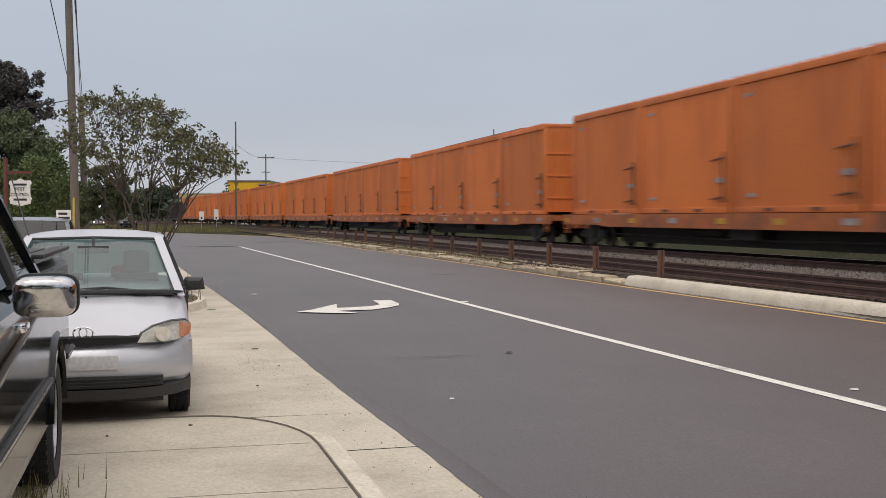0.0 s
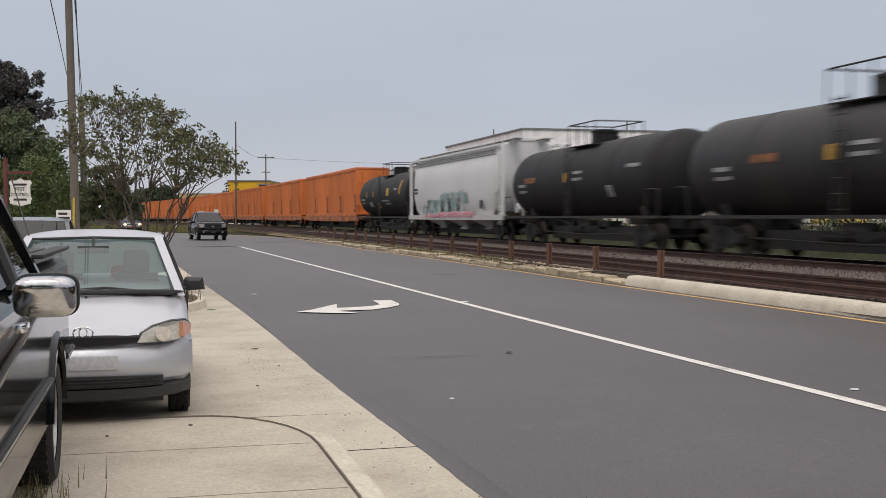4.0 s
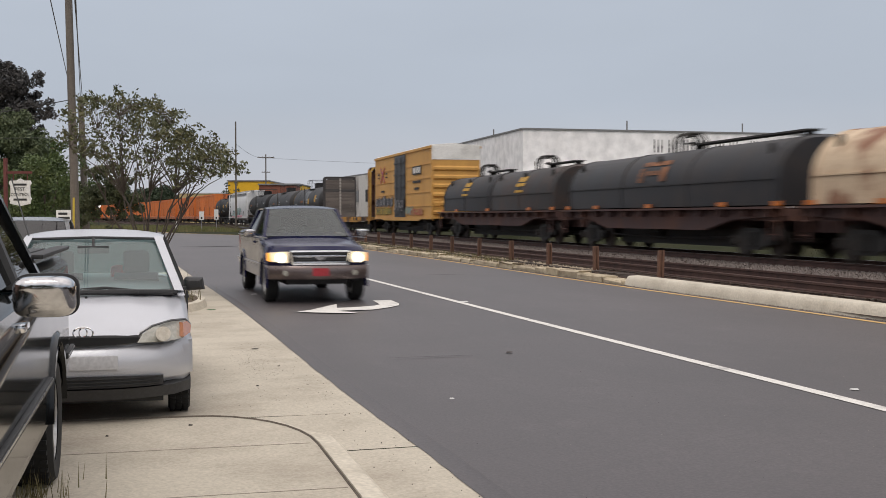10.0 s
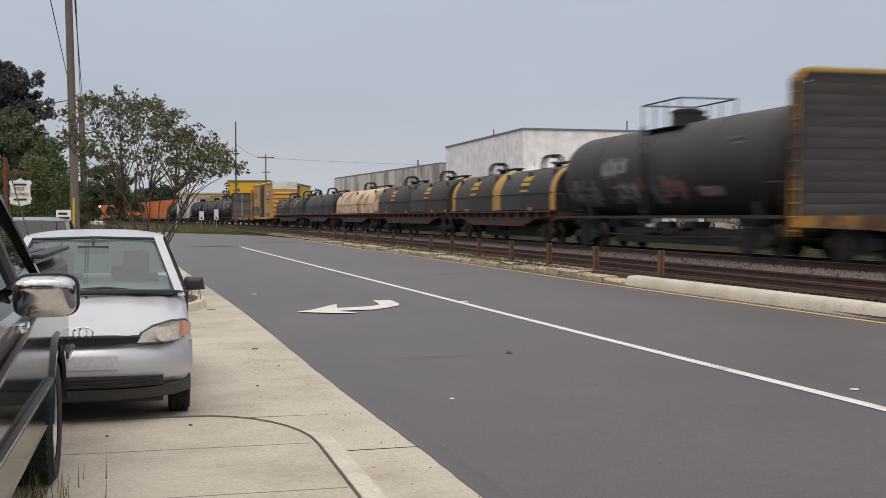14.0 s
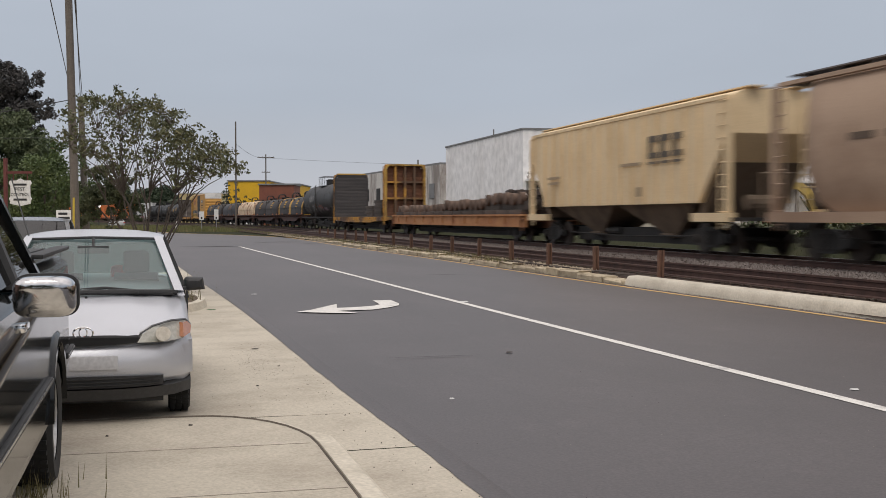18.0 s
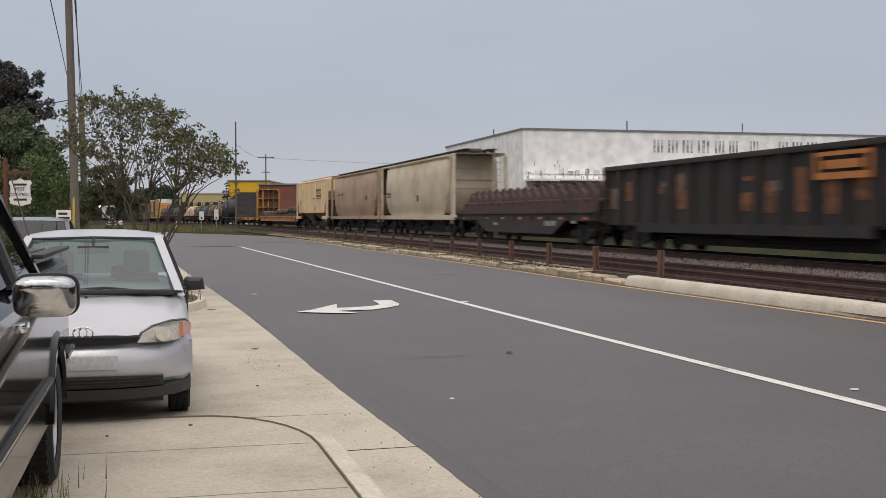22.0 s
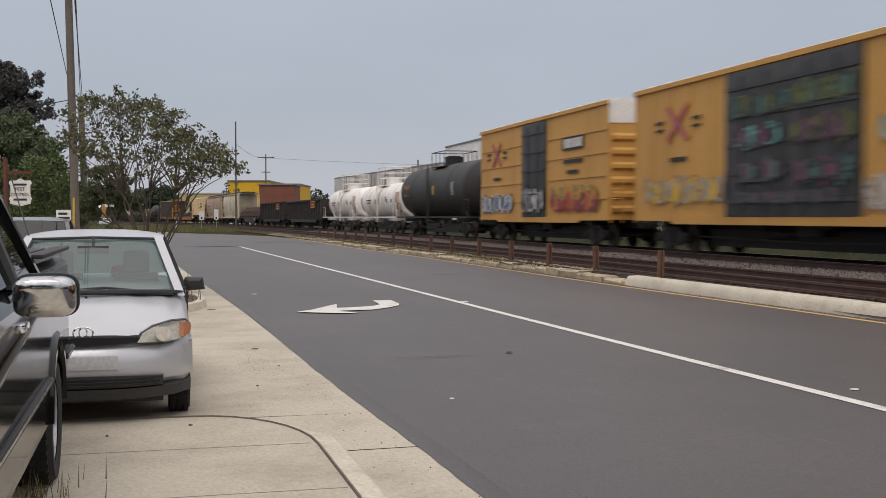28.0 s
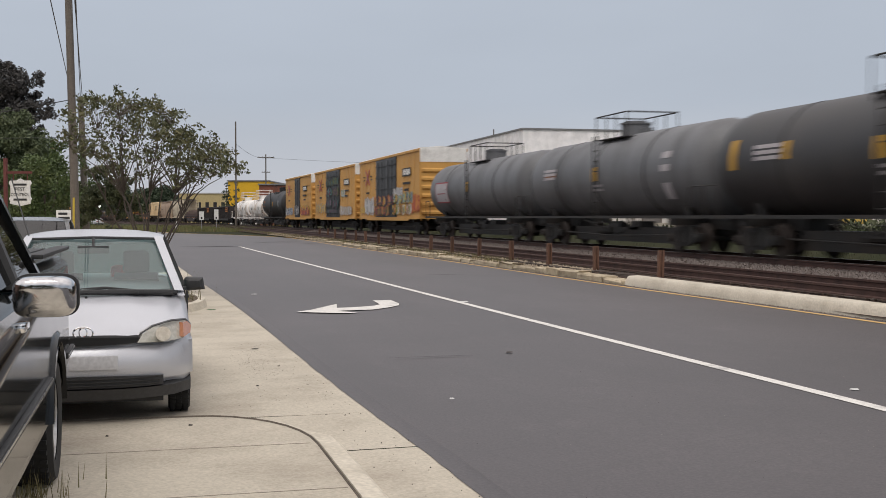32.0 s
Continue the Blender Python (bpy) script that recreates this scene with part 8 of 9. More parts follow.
shed("pale_shed", "pale tan shed with a row of dark windows", 318, 402, 300, 8.0, 14, mat("pale_tan_wall", (0.5, 0.4, 0.2), rough=0.8), mat("pale_roof_sheet", (0.5, 0.48, 0.45), rough=0.6), 6)
shed("roadside_store", "low store with a red fascia across the junction", 150, 240, 500, 7.0, 15, mat("store_dull_wall", (0.28, 0.25, 0.22), rough=0.8), mat("red_fascia", (0.42, 0.07, 0.04), rough=0.6), 5)

# ---- poles and wires ----
pole_wood = mat("weathered_pole_wood", (0.145, 0.125, 0.105), (0.08, 0.068, 0.057), rough=0.9, scale=1.5, amt=0.8, stretch=(4, 4, 0.3), fine=25, bump=0.5)
wire_mat = mat("black_cable", (0.02, 0.02, 0.02), rough=0.6)
insul = mat("grey_insulator", (0.3, 0.3, 0.32), rough=0.4)


def pole(px, depth, top, r, arms=(), lean=(0, 0), label="weathered wooden utility pole"):
    x, y = at_view(tan_px(px), depth)
    p = thing("utility_pole", label, "utility pole", at=pose(x, y, 0, lean[0], lean[1], 0))
    bm = B()
    cyl(bm, (0, 0, -0.3), (0, 0, top), r, 14, r * 0.72)
    part("shaft", bm, pole_wood, p)
    for z, w in arms:
        bm = B()
        box(bm, -w / 2, w / 2, -0.06, 0.06, z - 0.07, z + 0.07)
        a = part("crossarm", bm, pole_wood, p, at=pose(0, -r - 0.02, 0))
        for q in (-0.45, -0.2, 0.2, 0.45):
            bm = B()
            cyl(bm, (q * w, 0, z + 0.07), (q * w, 0, z + 0.22), 0.05, 8, 0.03)
            part("insulator", bm, insul, a)
    return p, (x, y)


big, big_xy = pole(136, 30.0, 11.5, 0.118, arms=((10.6, 2.4),), lean=(0, -1.2), label="tall weathered wooden utility pole beside the pavement")
sec, sec_xy = pole(154, 47.0, 6.6, 0.16, lean=(0, -1.8), label="second weathered wooden utility pole farther along")
far1, far1_xy = pole(418, 150.0, 14.3, 0.13, label="slender far utility pole beyond the tracks")
far2, far2_xy = pole(471, 215.0, 13.6, 0.15, arms=((13.0, 3.2), (10.2, 1.6)), label="far utility pole with crossarms")


def wire(a, b, sag, r=0.012):
    bm = B()
    pts = []
    for i in range(15):
        t = i / 14
        p = Vector(a).lerp(Vector(b), t)
        p.z -= sag * 4 * t * (1 - t)
        pts.append(tuple(p))
    pipe(bm, pts, r, 5)
    return tagged(part("overhead_wire", bm, wire_mat), "thin black overhead wire", "cable", group="overhead wires")


bx, by = big_xy
sx_, sy_ = sec_xy
near, near_xy = pole(784, 0.0, 7.4, 0.14, label="wooden utility pole standing behind the camera")
near.matrix_basis = pose(0.95, -42.0, 0)
for off, z, xe in ((-0.35, 6.4, 1.0), (-0.05, 6.3, 2.2), (0.05, 6.05, 1.9)):
    wire((sx_ + off - 0.15, sy_, z), (xe, -42, z + 0.7), 0.3)
wire((bx - 0.1, by, 4.75), (-13.5, by - 1.5, 3.0), 0.25)
wire((sx_, sy_, 5.0), (-13.5, 30, 4.4), 0.4)
wire((far1_xy[0], far1_xy[1], 11.4), (far2_xy[0], far2_xy[1], 12.9), 0.6, 0.02)
wire((far2_xy[0], far2_xy[1], 12.9), (far2_xy[0] + 90, far2_xy[1] - 15, 12.6), 1.2, 0.02)

# ---- signs ----
sign_white = mat("sign_white", (0.72, 0.71, 0.68), (0.5, 0.48, 0.44), rough=0.6)
sign_black = mat("sign_black", (0.03, 0.03, 0.03), rough=0.6)


def lettering(parent, body, size, at, material):
    cu = bpy.data.curves.new("lettering", "FONT")
    cu.body, cu.size, cu.extrude, cu.align_x, cu.align_y = body, size, 0.002, "CENTER", "CENTER"
    tmp = bpy.data.objects.new("lettering", cu)
    scene.collection.objects.link(tmp)
    bpy.context.view_layer.update()
    me = bpy.data.meshes.new_from_object(tmp.evaluated_get(bpy.context.evaluated_depsgraph_get()))
    bpy.data.objects.remove(tmp)
    me.materials.clear()
    me.materials.append(material)
    return part("lettering", me, None, parent, at=at)


x, y = at_view(tan_px(37), 28.0)
sg = thing("hanging_sign", "white shaped pest control sign hanging on a red-brown post", "sign", at=pose(x, y, 0, 0, 0, -20))
bm = B()
prof = [(-0.26, 1.98), (0.0, 1.92), (0.26, 1.98), (0.26, 2.05), (0.29, 2.1), (0.25, 2.16), (0.25, 2.42), (0.29, 2.48), (0.26, 2.55), (0.1, 2.55), (0.0, 2.6), (-0.1, 2.55), (-0.26, 2.55), (-0.29, 2.48), (-0.25, 2.42), (-0.25, 2.16), (-0.29, 2.1), (-0.26, 2.05)]
loft(bm, [[(a, -0.02, b) for a, b in prof], [(a, 0.02, b) for a, b in prof]])
bd = part("board", bm, sign_white, sg)
lettering(bd, "PEST", 0.13, pose(0, -0.026, 2.33, 90), sign_black)
lettering(bd, "CONTROL", 0.10, pose(0, -0.026, 2.20, 90), sign_black)
for z, w in ((2.45, 0.34), (2.08, 0.34)):
    bm = B()
    box(bm, -w / 2, w / 2, -0.026, -0.021, z - 0.025, z + 0.025)
    part("lettering_bar", bm, sign_black, bd)
bm = B()
box(bm, -0.42, -0.34, -0.04, 0.04, 0, 3.1, 0.01)
part("post", bm, mat("red_brown_post", (0.13, 0.035, 0.03), rough=0.7), sg)
bm = B()
box(bm, -0.38, 0.3, -0.025, 0.025, 2.72, 2.78)
for q in (-0.18, 0.18):
    cyl(bm, (q, 0, 2.55), (q, 0, 2.73), 0.012, 6)
part("bracket", bm, mat("red_brown_post", (0.13, 0.035, 0.03), rough=0.7), sg)

x, y = at_view(tan_px(114), 40.0)
yb = thing("yard_sign", "small white yard sign with dark lettering bars", "sign", at=pose(x, y, 0, 0, 0, -14))
bm = B()
box(bm, -0.28, 0.28, -0.02, 0.02, 1.15, 1.9, 0.01)
bd = part("board", bm, sign_white, yb)
for i in range(4):
    bm = B()
    box(bm, -0.2, 0.2 - 0.08 * (i % 2), -0.026, -0.021, 1.28 + i * 0.15, 1.36 + i * 0.15)
    part("lettering_bar", bm, sign_black, bd)
bm = B()
for q in (-0.2, 0.2):
    cyl(bm, (q, 0, -0.1), (q, 0, 1.2), 0.02, 6)
part("leg", bm, sign_black, yb)
for px, dep, w, hgt in ((357, 135, 0.75, 1.0), (383, 150, 0.75, 1.35)):
    x, y = at_view(tan_px(px), dep)
    s = thing("track_sign", "small white trackside sign with a black figure bar", "sign", at=pose(x, y, 0, 0, 0, -14), group="white trackside signs")
    bm = B()
    box(bm, -0.28, 0.28, -0.02, 0.02, 1.35, 1.35 + hgt)
    bd = part("board", bm, sign_white, s)
    bm = B()
    box(bm, -0.1, 0.1, -0.03, -0.021, 1.45, 1.7)
    part("lettering_bar", bm, sign_black, bd)
    bm = B()
    cyl(bm, (0, 0.03, -0.1), (0, 0.03, 1.5), 0.04, 6)
    part("post", bm, insul, s)
x, y = at_view(tan_px(312), 140)
bm = B()
cyl(bm, (0, 0, -0.1), (0, 0, 1.2), 0.12, 8)
tagged(part("marker_post", bm, sign_white, at=pose(x, y, 0)), "white marker post in the grass by the bend", "post")

# ---- trees ----
bark = mat("grey_brown_bark", (0.10, 0.08, 0.065), (0.05, 0.04, 0.033), rough=0.9, scale=6, stretch=(1, 1, 0.3), fine=40, bump=0.5)
leaf_myrtle = mat("myrtle_leaf", (0.075, 0.084, 0.032), (0.145, 0.118, 0.046), rough=0.6, scale=3.0, amt=0.8, fine=9, bump=0)
leaf_dark = mat("dark_oak_leaf", (0.032, 0.052, 0.026), (0.055, 0.075, 0.030), rough=0.6, scale=0.8, amt=0.8, fine=5, bump=0)
leaf_oak = mat("oak_leaf", (0.072, 0.098, 0.045), (0.11, 0.125, 0.052), rough=0.6, scale=0.8, amt=0.8, fine=5, bump=0)
leaf_maroon = mat("dark_purplish_leaf", (0.050, 0.048, 0.046), (0.074, 0.064, 0.056), rough=0.6, scale=0.8, amt=0.8, fine=5, bump=0)
leaf_mid = mat("hedge_leaf", (0.062, 0.096, 0.026), (0.115, 0.135, 0.036), rough=0.6, scale=1.0, amt=0.8, fine=6, bump=0)
leaf_far = mat("far_wood_leaf", (0.05, 0.065, 0.04), (0.07, 0.08, 0.05), rough=0.7, scale=0.2, amt=0.8, fine=2, bump=0)


def leaf_cloud(name, centers, per, leaf, material, parent, seed=1):
    """A crown of small folded leaves gathered in clumps. centers: (x, y, z, radius)."""
    g = np.random.default_rng(seed)
    V, Fc = [], []
    base = 0
    for cx, cy, cz, cr in centers:
        n = max(int(per * cr * cr), 6)
        d = g.normal(size=(n, 3))
        d /= np.linalg.norm(d, axis=1)[:, None]
        p = np.array([cx, cy, cz]) + d * (cr * g.uniform(0.25, 1.0, (n, 1)) ** 0.6) * np.array([1, 1, 0.8])
        u = g.normal(size=(n, 3))
        u /= np.linalg.norm(u, axis=1)[:, None]
        w = np.cross(u, g.normal(size=(n, 3)))
        w /= np.linalg.norm(w, axis=1)[:, None]
        k = leaf * g.uniform(0.6, 1.3, (n, 1))
        quad = np.stack([p - u * k, p + w * k * 0.45, p + u * k, p - w * k * 0.45], axis=1).reshape(-1, 3)
        V.append(quad)
        idx = np.arange(n)[:, None] * 4 + np.arange(4)[None, :] + base
        Fc.append(idx)
        base += 4 * n
    me = bpy.data.meshes.new(name)
    me.from_pydata(np.concatenate(V).tolist(), [], np.concatenate(Fc).tolist())
    me.materials.append(material)
    return part(name, me, None, parent)


def branch(bm, p, d, length, r, depth, rnd, tips, droop=0.0, spread=0.5):
    n = 4
    q = p
    for i in range(n):
        d2 = (d + Vector((rnd.gauss(0, 0.12), rnd.gauss(0, 0.12), rnd.gauss(0, 0.06) - droop))).normalized()
        e = q + d2 * (length / n)
        cyl(bm, q, e, r * (1 - 0.15 * i), 7 if r > 0.02 else 5, r * (1 - 0.15 * (i + 1)), caps=False)
        q, d = e, d2
    if depth == 0:
        tips.append(q)
        return
    for _ in range(rnd.choice((2, 3, 3))):
        nd = (d + Vector((rnd.gauss(0, spread), rnd.gauss(0, spread), rnd.gauss(0.0, spread * 0.5)))).normalized()
        branch(bm, q, nd, length * rnd.uniform(0.6, 0.85), r * 0.55, depth - 1, rnd, tips, droop, spread)


# crape myrtle in the planting bed: many thin stems, airy domed crown
rnd = random.Random(21)
mx_, my_ = at_view(tan_px(262), 23.3)
tree = thing("crape_myrtle_tree", "small multi-stemmed tree with an airy olive-green crown in a planting bed", "tree", at=pose(mx_, my_, 0.08, 0, 0, -14.265))


def crown_top(u):
    return float(np.interp(u, [-2.0, -1.85, -1.5, -1.0, -0.3, 0.4, 1.0, 1.5, 1.95], [3.55, 3.8, 4.0, 4.2, 4.26, 3.98, 3.5, 3.15, 2.6]))


tips = []
while len(tips) < 285:
    u, d = rnd.uniform(-1.6, 1.95), rnd.uniform(-1.4, 1.4)
    if (u / 2.0) ** 2 + (d / 1.5) ** 2 > 1:
        continue
    top = crown_top(u) - 0.5 * (d / 1.4) ** 2
    low = 2.2 + 0.12 * abs(u) + 0.25 * rnd.random()
    if top - low < 0.1:
        continue
    z = top - (top - low) * rnd.random() ** 1.5
    if abs(u) > 1.5 and rnd.random() < 0.4:
        continue
    tips.append(Vector((u, d, z - 0.08)))
forks = []
for i in range(15):
    a = i * 2 * math.pi / 15 + rnd.uniform(-0.25, 0.25)
    rad = rnd.uniform(0.35, 0.85)
    hub = Vector((rad * 1.2 * math.cos(a), rad * math.sin(a), rnd.uniform(1.5, 2.1)))
    foot = Vector((0.16 * math.cos(a), 0.16 * math.sin(a), -0.1))
    pts = []
    for k in range(7):
        t = k / 6
        p = foot.lerp(hub, t)
        p.x *= 0.35 + 0.65 * t
        p.y *= 0.35 + 0.65 * t
        pts.append(p + Vector((rnd.gauss(0, 0.02), rnd.gauss(0, 0.02), 0)))
    bm = B()
    for k in range(6):
        cyl(bm, pts[k], pts[k + 1], 0.027 - 0.0024 * k, 7, 0.0246 - 0.0024 * k, caps=False)
    part("stem", bm, bark, tree)
    forks.append((pts[-1], 0.014))
bm = B()


def bend(a, b, r0, r1, n=4):
    """A bough from a to b that rises first and then leans out."""
    q = a
    for k in range(1, n + 1):
        t = k / n
        p = a.lerp(b, t) + Vector((rnd.gauss(0, 0.03), rnd.gauss(0, 0.03), 0.10 * math.sin(math.pi * t)))
        cyl(bm, q, p, r0 + (r1 - r0) * (k - 1) / n, 5, r0 + (r1 - r0) * k / n, caps=False)
        q = p
    return q


boughs = []
for i in range(80):
    p = tips[rnd.randrange(len(tips))]
    hub, r0 = min(forks, key=lambda f: (f[0] - p).length + rnd.uniform(0, 0.6))
    mid = hub.lerp(p, rnd.uniform(0.55, 0.85))
    boughs.append(bend(hub, mid, r0, 0.007))
for p in tips:
    hub = min(boughs, key=lambda q: (q - p).length + rnd.uniform(0, 0.15))
    bend(hub, p, 0.006, 0.0025, 2)
part("branchwork", bm, bark, tree)
cs = []
for p in tips:
    for _ in range(3):
        cs.append((p.x + rnd.gauss(0, 0.09), p.y + rnd.gauss(0, 0.09), p.z + rnd.gauss(0, 0.05), rnd.uniform(0.06, 0.15)))
leaf_cloud("crown", cs, 720, 0.046, leaf_myrtle, tree, 5)


def big_tree(name, label, px, depth, base_z, blobs, material, leaf, per, trunk_r=0.3, trunk_h=4, seed=1):
    x, y = at_view(tan_px(px), depth)
    t = thing(name, label, "tree", at=pose(x, y, base_z, 0, 0, -14.265))
    r = random.Random(seed)
    bm = B()
    tips = []
    branch(bm, Vector((0, 0, -0.2)), Vector((0, 0, 1)), trunk_h, trunk_r, 0, r, tips)
    top = tips[0]
    for bx_, by_, bz_, br in blobs:
        d = Vector((bx_, by_, bz_)) - top
        cyl(bm, top, top + d * 0.8, trunk_r * 0.45, 6, 0.04, caps=False)
    part("trunk", bm, bark, t)
    cs = []
    for bx_, by_, bz_, br in blobs:
        n = int(18 * br)
        for _ in range(n):
            d = Vector((r.gauss(0, 1), r.gauss(0, 1), r.gauss(0, 1))).normalized() * br * r.uniform(0.55, 1.0)
            cs.append((bx_ + d.x, by_ + d.y, bz_ + d.z * 0.85, br * r.uniform(0.2, 0.38)))
    leaf_cloud("crown", cs, per, leaf, material, t, seed)
    return t


big_tree("oak_tree", "tall dark-leaved oak behind the houses", -20, 62, 0, [(-1.2, 0, 6.5, 2.0), (1.2, 0.5, 6.4, 1.6), (2.3, 0, 5.2, 1.5), (0.6, -0.5, 5.4, 2.0), (-2.6, 0, 5.0, 2.2), (2.6, 0.3, 3.9, 1.6), (0.3, 0, 3.4, 2.0), (2.5, 0.2, 4.7, 1.1), (3.5, 0, 3.0, 1.3), (1.9, 0.2, 6.0, 0.9)], leaf_oak, 0.10, 850, 0.35, 3.4, 31)
big_tree("oak_tree", "tall tree with a very dark purplish crown", 0, 72, 0, [(0.0, 0, 10.3, 1.9), (1.9, 0, 9.9, 1.15), (-2.8, 0, 9.4, 2.4), (2.6, 0, 8.5, 1.0), (1.6, 0, 8.9, 1.2), (0.8, 0.3, 8.0, 1.5), (1.9, 0.2, 6.9, 0.9)], leaf_maroon, 0.12, 650, 0.3, 5.5, 37)
big_tree("hedge_tree", "dense green roadside tree beside the sign", 70, 46, 0, [(0.2, 0, 3.0, 1.5), (-1.6, 0, 2.6, 1.5), (1.4, 0.4, 2.2, 1.2), (-0.6, -0.3, 1.5, 1.3), (0.9, 0.2, 3.9, 0.9)], leaf_mid, 0.075, 850, 0.12, 1.0, 32)
big_tree("hedge_tree", "green shrubby tree behind the utility poles", 122, 60, 0, [(0, 0, 2.8, 1.3), (-1.2, 0, 2.4, 1.3), (-2.4, 0, 2.2, 1.2), (0.9, 0, 3.5, 0.8), (0.1, 0.2, 1.2, 1.1)], leaf_mid, 0.08, 700, 0.12, 1.2, 33)
big_tree("hedge_tree", "olive-green shrubby tree before the second pole", 188, 42, 0, [(-0.1, 0, 3.0, 0.75), (-0.75, 0, 2.5, 0.75), (0.6, 0, 2.5, 0.75), (0.0, 0.1, 2.2, 0.8), (-0.9, 0.1, 1.8, 0.6), (0.9, 0.1, 1.9, 0.6), (0.2, 0.2, 1.6, 0.6)], mat("olive_shrub_leaf", (0.046, 0.058, 0.022), (0.085, 0.085, 0.032), rough=0.6, scale=1.0, amt=0.8, fine=6, bump=0), 0.055, 4200, 0.05, 1.6, 39)
big_tree("oak_tree", "dark round-crowned tree across the junction", 288, 430, 0, [(0, 0, 9.0, 5.2), (6, 0, 7, 4.0), (-7, 0, 8, 5.0), (-14, 0, 7.5, 5), (-22, 0, 7.5, 5)], leaf_dark, 0.5, 30, 0.5, 3.0, 34)


for px, h_, wd in ((434, 6.6, 0.9), (441, 6.0, 0.8), (402, 9.5, 1.6), (419, 9.8, 1.2)):
    big_tree("conifer_tree", "slim dark conifer before the yellow shop", px, 222, 0, [(0, 0, h_ * k, wd * (1.25 - k)) for k in (0.25, 0.4, 0.55, 0.7, 0.85)], leaf_dark, 0.2, 90, 0.12, 2.0, 60 + px)
lx, ly = at_view(tan_px(175), 170)
gl = thing("globe_lamp", "white globe street lamp on a dark post", "street lamp", at=pose(lx, ly, 0))
bm = B()
cyl(bm, (0, 0, -0.1), (0, 0, 3.1), 0.06, 8)
part("post", bm, sign_black, gl)
bm = B()
lathe_y(bm, [(0.34 * math.sin(k), max(0.34 * math.cos(k), 0.01)) for k in np.linspace(-1.55, 1.55, 9)], 0, 3.4, 14)
part("globe", bm, mat("white_lamp_globe", (0.85, 0.85, 0.85), rough=0.3, glow=0.9), gl)


def far_woods():
    r = random.Random(77)
    cs = []
    for i in range(260):
        px = r.uniform(-200, 560)
        dep = r.uniform(420, 560)
        x, y = at_view(tan_px(px), dep)
        h = r.uniform(4, 13)
        cs.append((x, y, h * 0.55, h * 0.55))
    ob = leaf_cloud("far_woods", cs, 9, 1.0, leaf_far, None, 8)
    tagged(ob, "distant belt of dull green trees on the skyline", "woods", kind="stuff")


far_woods()


def verge(r):
    s = 40 + 100 * r.random() ** 1.2
    sd = r.uniform(-5.9, -4.7) if r.random() < 0.75 else r.uniform(-7, -3.5)
    if s < 88 and sd < -5.75:
        sd = -5.3
    return tuple(on_track(s, sd, 0.16)[0])


def bend_grass(r):
    x, y = at_view(tan_px(r.uniform(150, 520)), r.uniform(126, 190))
    return x, y, 0.0


def beyond(r):
    s = 20 + 80 * r.random()
    return tuple(on_track(s, r.uniform(3.0, 12.0), 0.14)[0])


weed = mat("dry_weed_blade", (0.13, 0.125, 0.045), (0.22, 0.17, 0.085), rough=0.8, scale=0.7, amt=0.9, bump=0)
weed_bend = mat("bend_grass_blade", (0.105, 0.115, 0.036), (0.23, 0.18, 0.085), rough=0.8, scale=0.25, amt=0.95, bump=0)
weed_green = mat("green_weed_blade", (0.040, 0.050, 0.020), (0.066, 0.068, 0.028), rough=0.8, scale=0.5, amt=0.9, bump=0)
scatter("weeds", 4200, verge, (0.05, 0.2), weed, "dry weeds along the broken kerb", "weeds", blade=True, seed=6)
scatter("weeds", 26000, bend_grass, (0.12, 0.62), weed_bend, "tall dry grass by the bend in the road", "grass", blade=True, seed=7)
scatter("weeds", 30000, beyond, (0.04, 0.13), weed_green, "green weeds beyond the tracks", "grass", blade=True, seed=8)


# ---- excavator in the yard ----
exc_yellow = mat("excavator_yellow", (0.55, 0.38, 0.09), (0.38, 0.25, 0.07), rough=0.6, scale=1.5)
ex, ey = at_view(tan_px(1478), 76.0)
exc = thing("excavator", "yellow tracked excavator parked in the yard, boom raised", "excavator", at=pose(ex, ey, 0.2, 0, 0, 168))
for s_ in (-1, 1):
    bm = B()
    pr = [(-1.9, 0.3), (-1.6, 0.0), (1.6, 0.0), (1.9, 0.3), (1.9, 0.6), (1.6, 0.85), (-1.6, 0.85), (-1.9, 0.6)]
    loft(bm, [[(y, s_ * 0.75, z) for y, z in pr], [(y, s_ * 1.25, z) for y, z in pr]])
    part("track", bm, trim_black, exc)
bm = B()
box(bm, -1.9, 1.3, -1.2, 1.2, 1.0, 1.5, 0.08)
box(bm, -1.9, -0.3, -1.15, 1.15, 1.45, 2.15, 0.12)
part("upper_body", bm, exc_yellow, exc)
bm = B()
loft(bm, [[(x, y, 1.45) for x, y in ((-0.2, 0.2), (1.3, 0.2), (1.3, 1.15), (-0.2, 1.15))], [(x, y, 2.95) for x, y in ((-0.2, 0.25), (0.9, 0.25), (0.9, 1.1), (-0.2, 1.1))]])
cb = part("cab", bm, mat("dark_brown_cab", (0.09, 0.06, 0.045), (0.05, 0.04, 0.035), rough=0.5), exc)
for yy in (0.19, 1.165):
    bm = B()
    box(bm, 0.0, 0.85, yy - 0.01, yy + 0.01, 1.9, 2.75)
    part("window", bm, dark_open, cb)
bm = B()
loft(bm, [[(x, y, z) for x, z in ((0.7, 1.3), (0.9, 1.9), (1.6, 3.3), (2.2, 3.75), (4.5, 3.95), (4.6, 3.6), (2.5, 3.3), (2.0, 2.9), (1.3, 1.3))] for y in (-0.45, -0.05)])
part("boom", bm, exc_yellow, exc)
bm = B()
loft(bm, [[(x, y, z) for x, z in ((4.15, 4.3), (4.65, 4.2), (5.0, 2.0), (4.75, 1.9))] for y in (-0.4, -0.1)])
part("stick", bm, exc_yellow, exc)
bm = B()
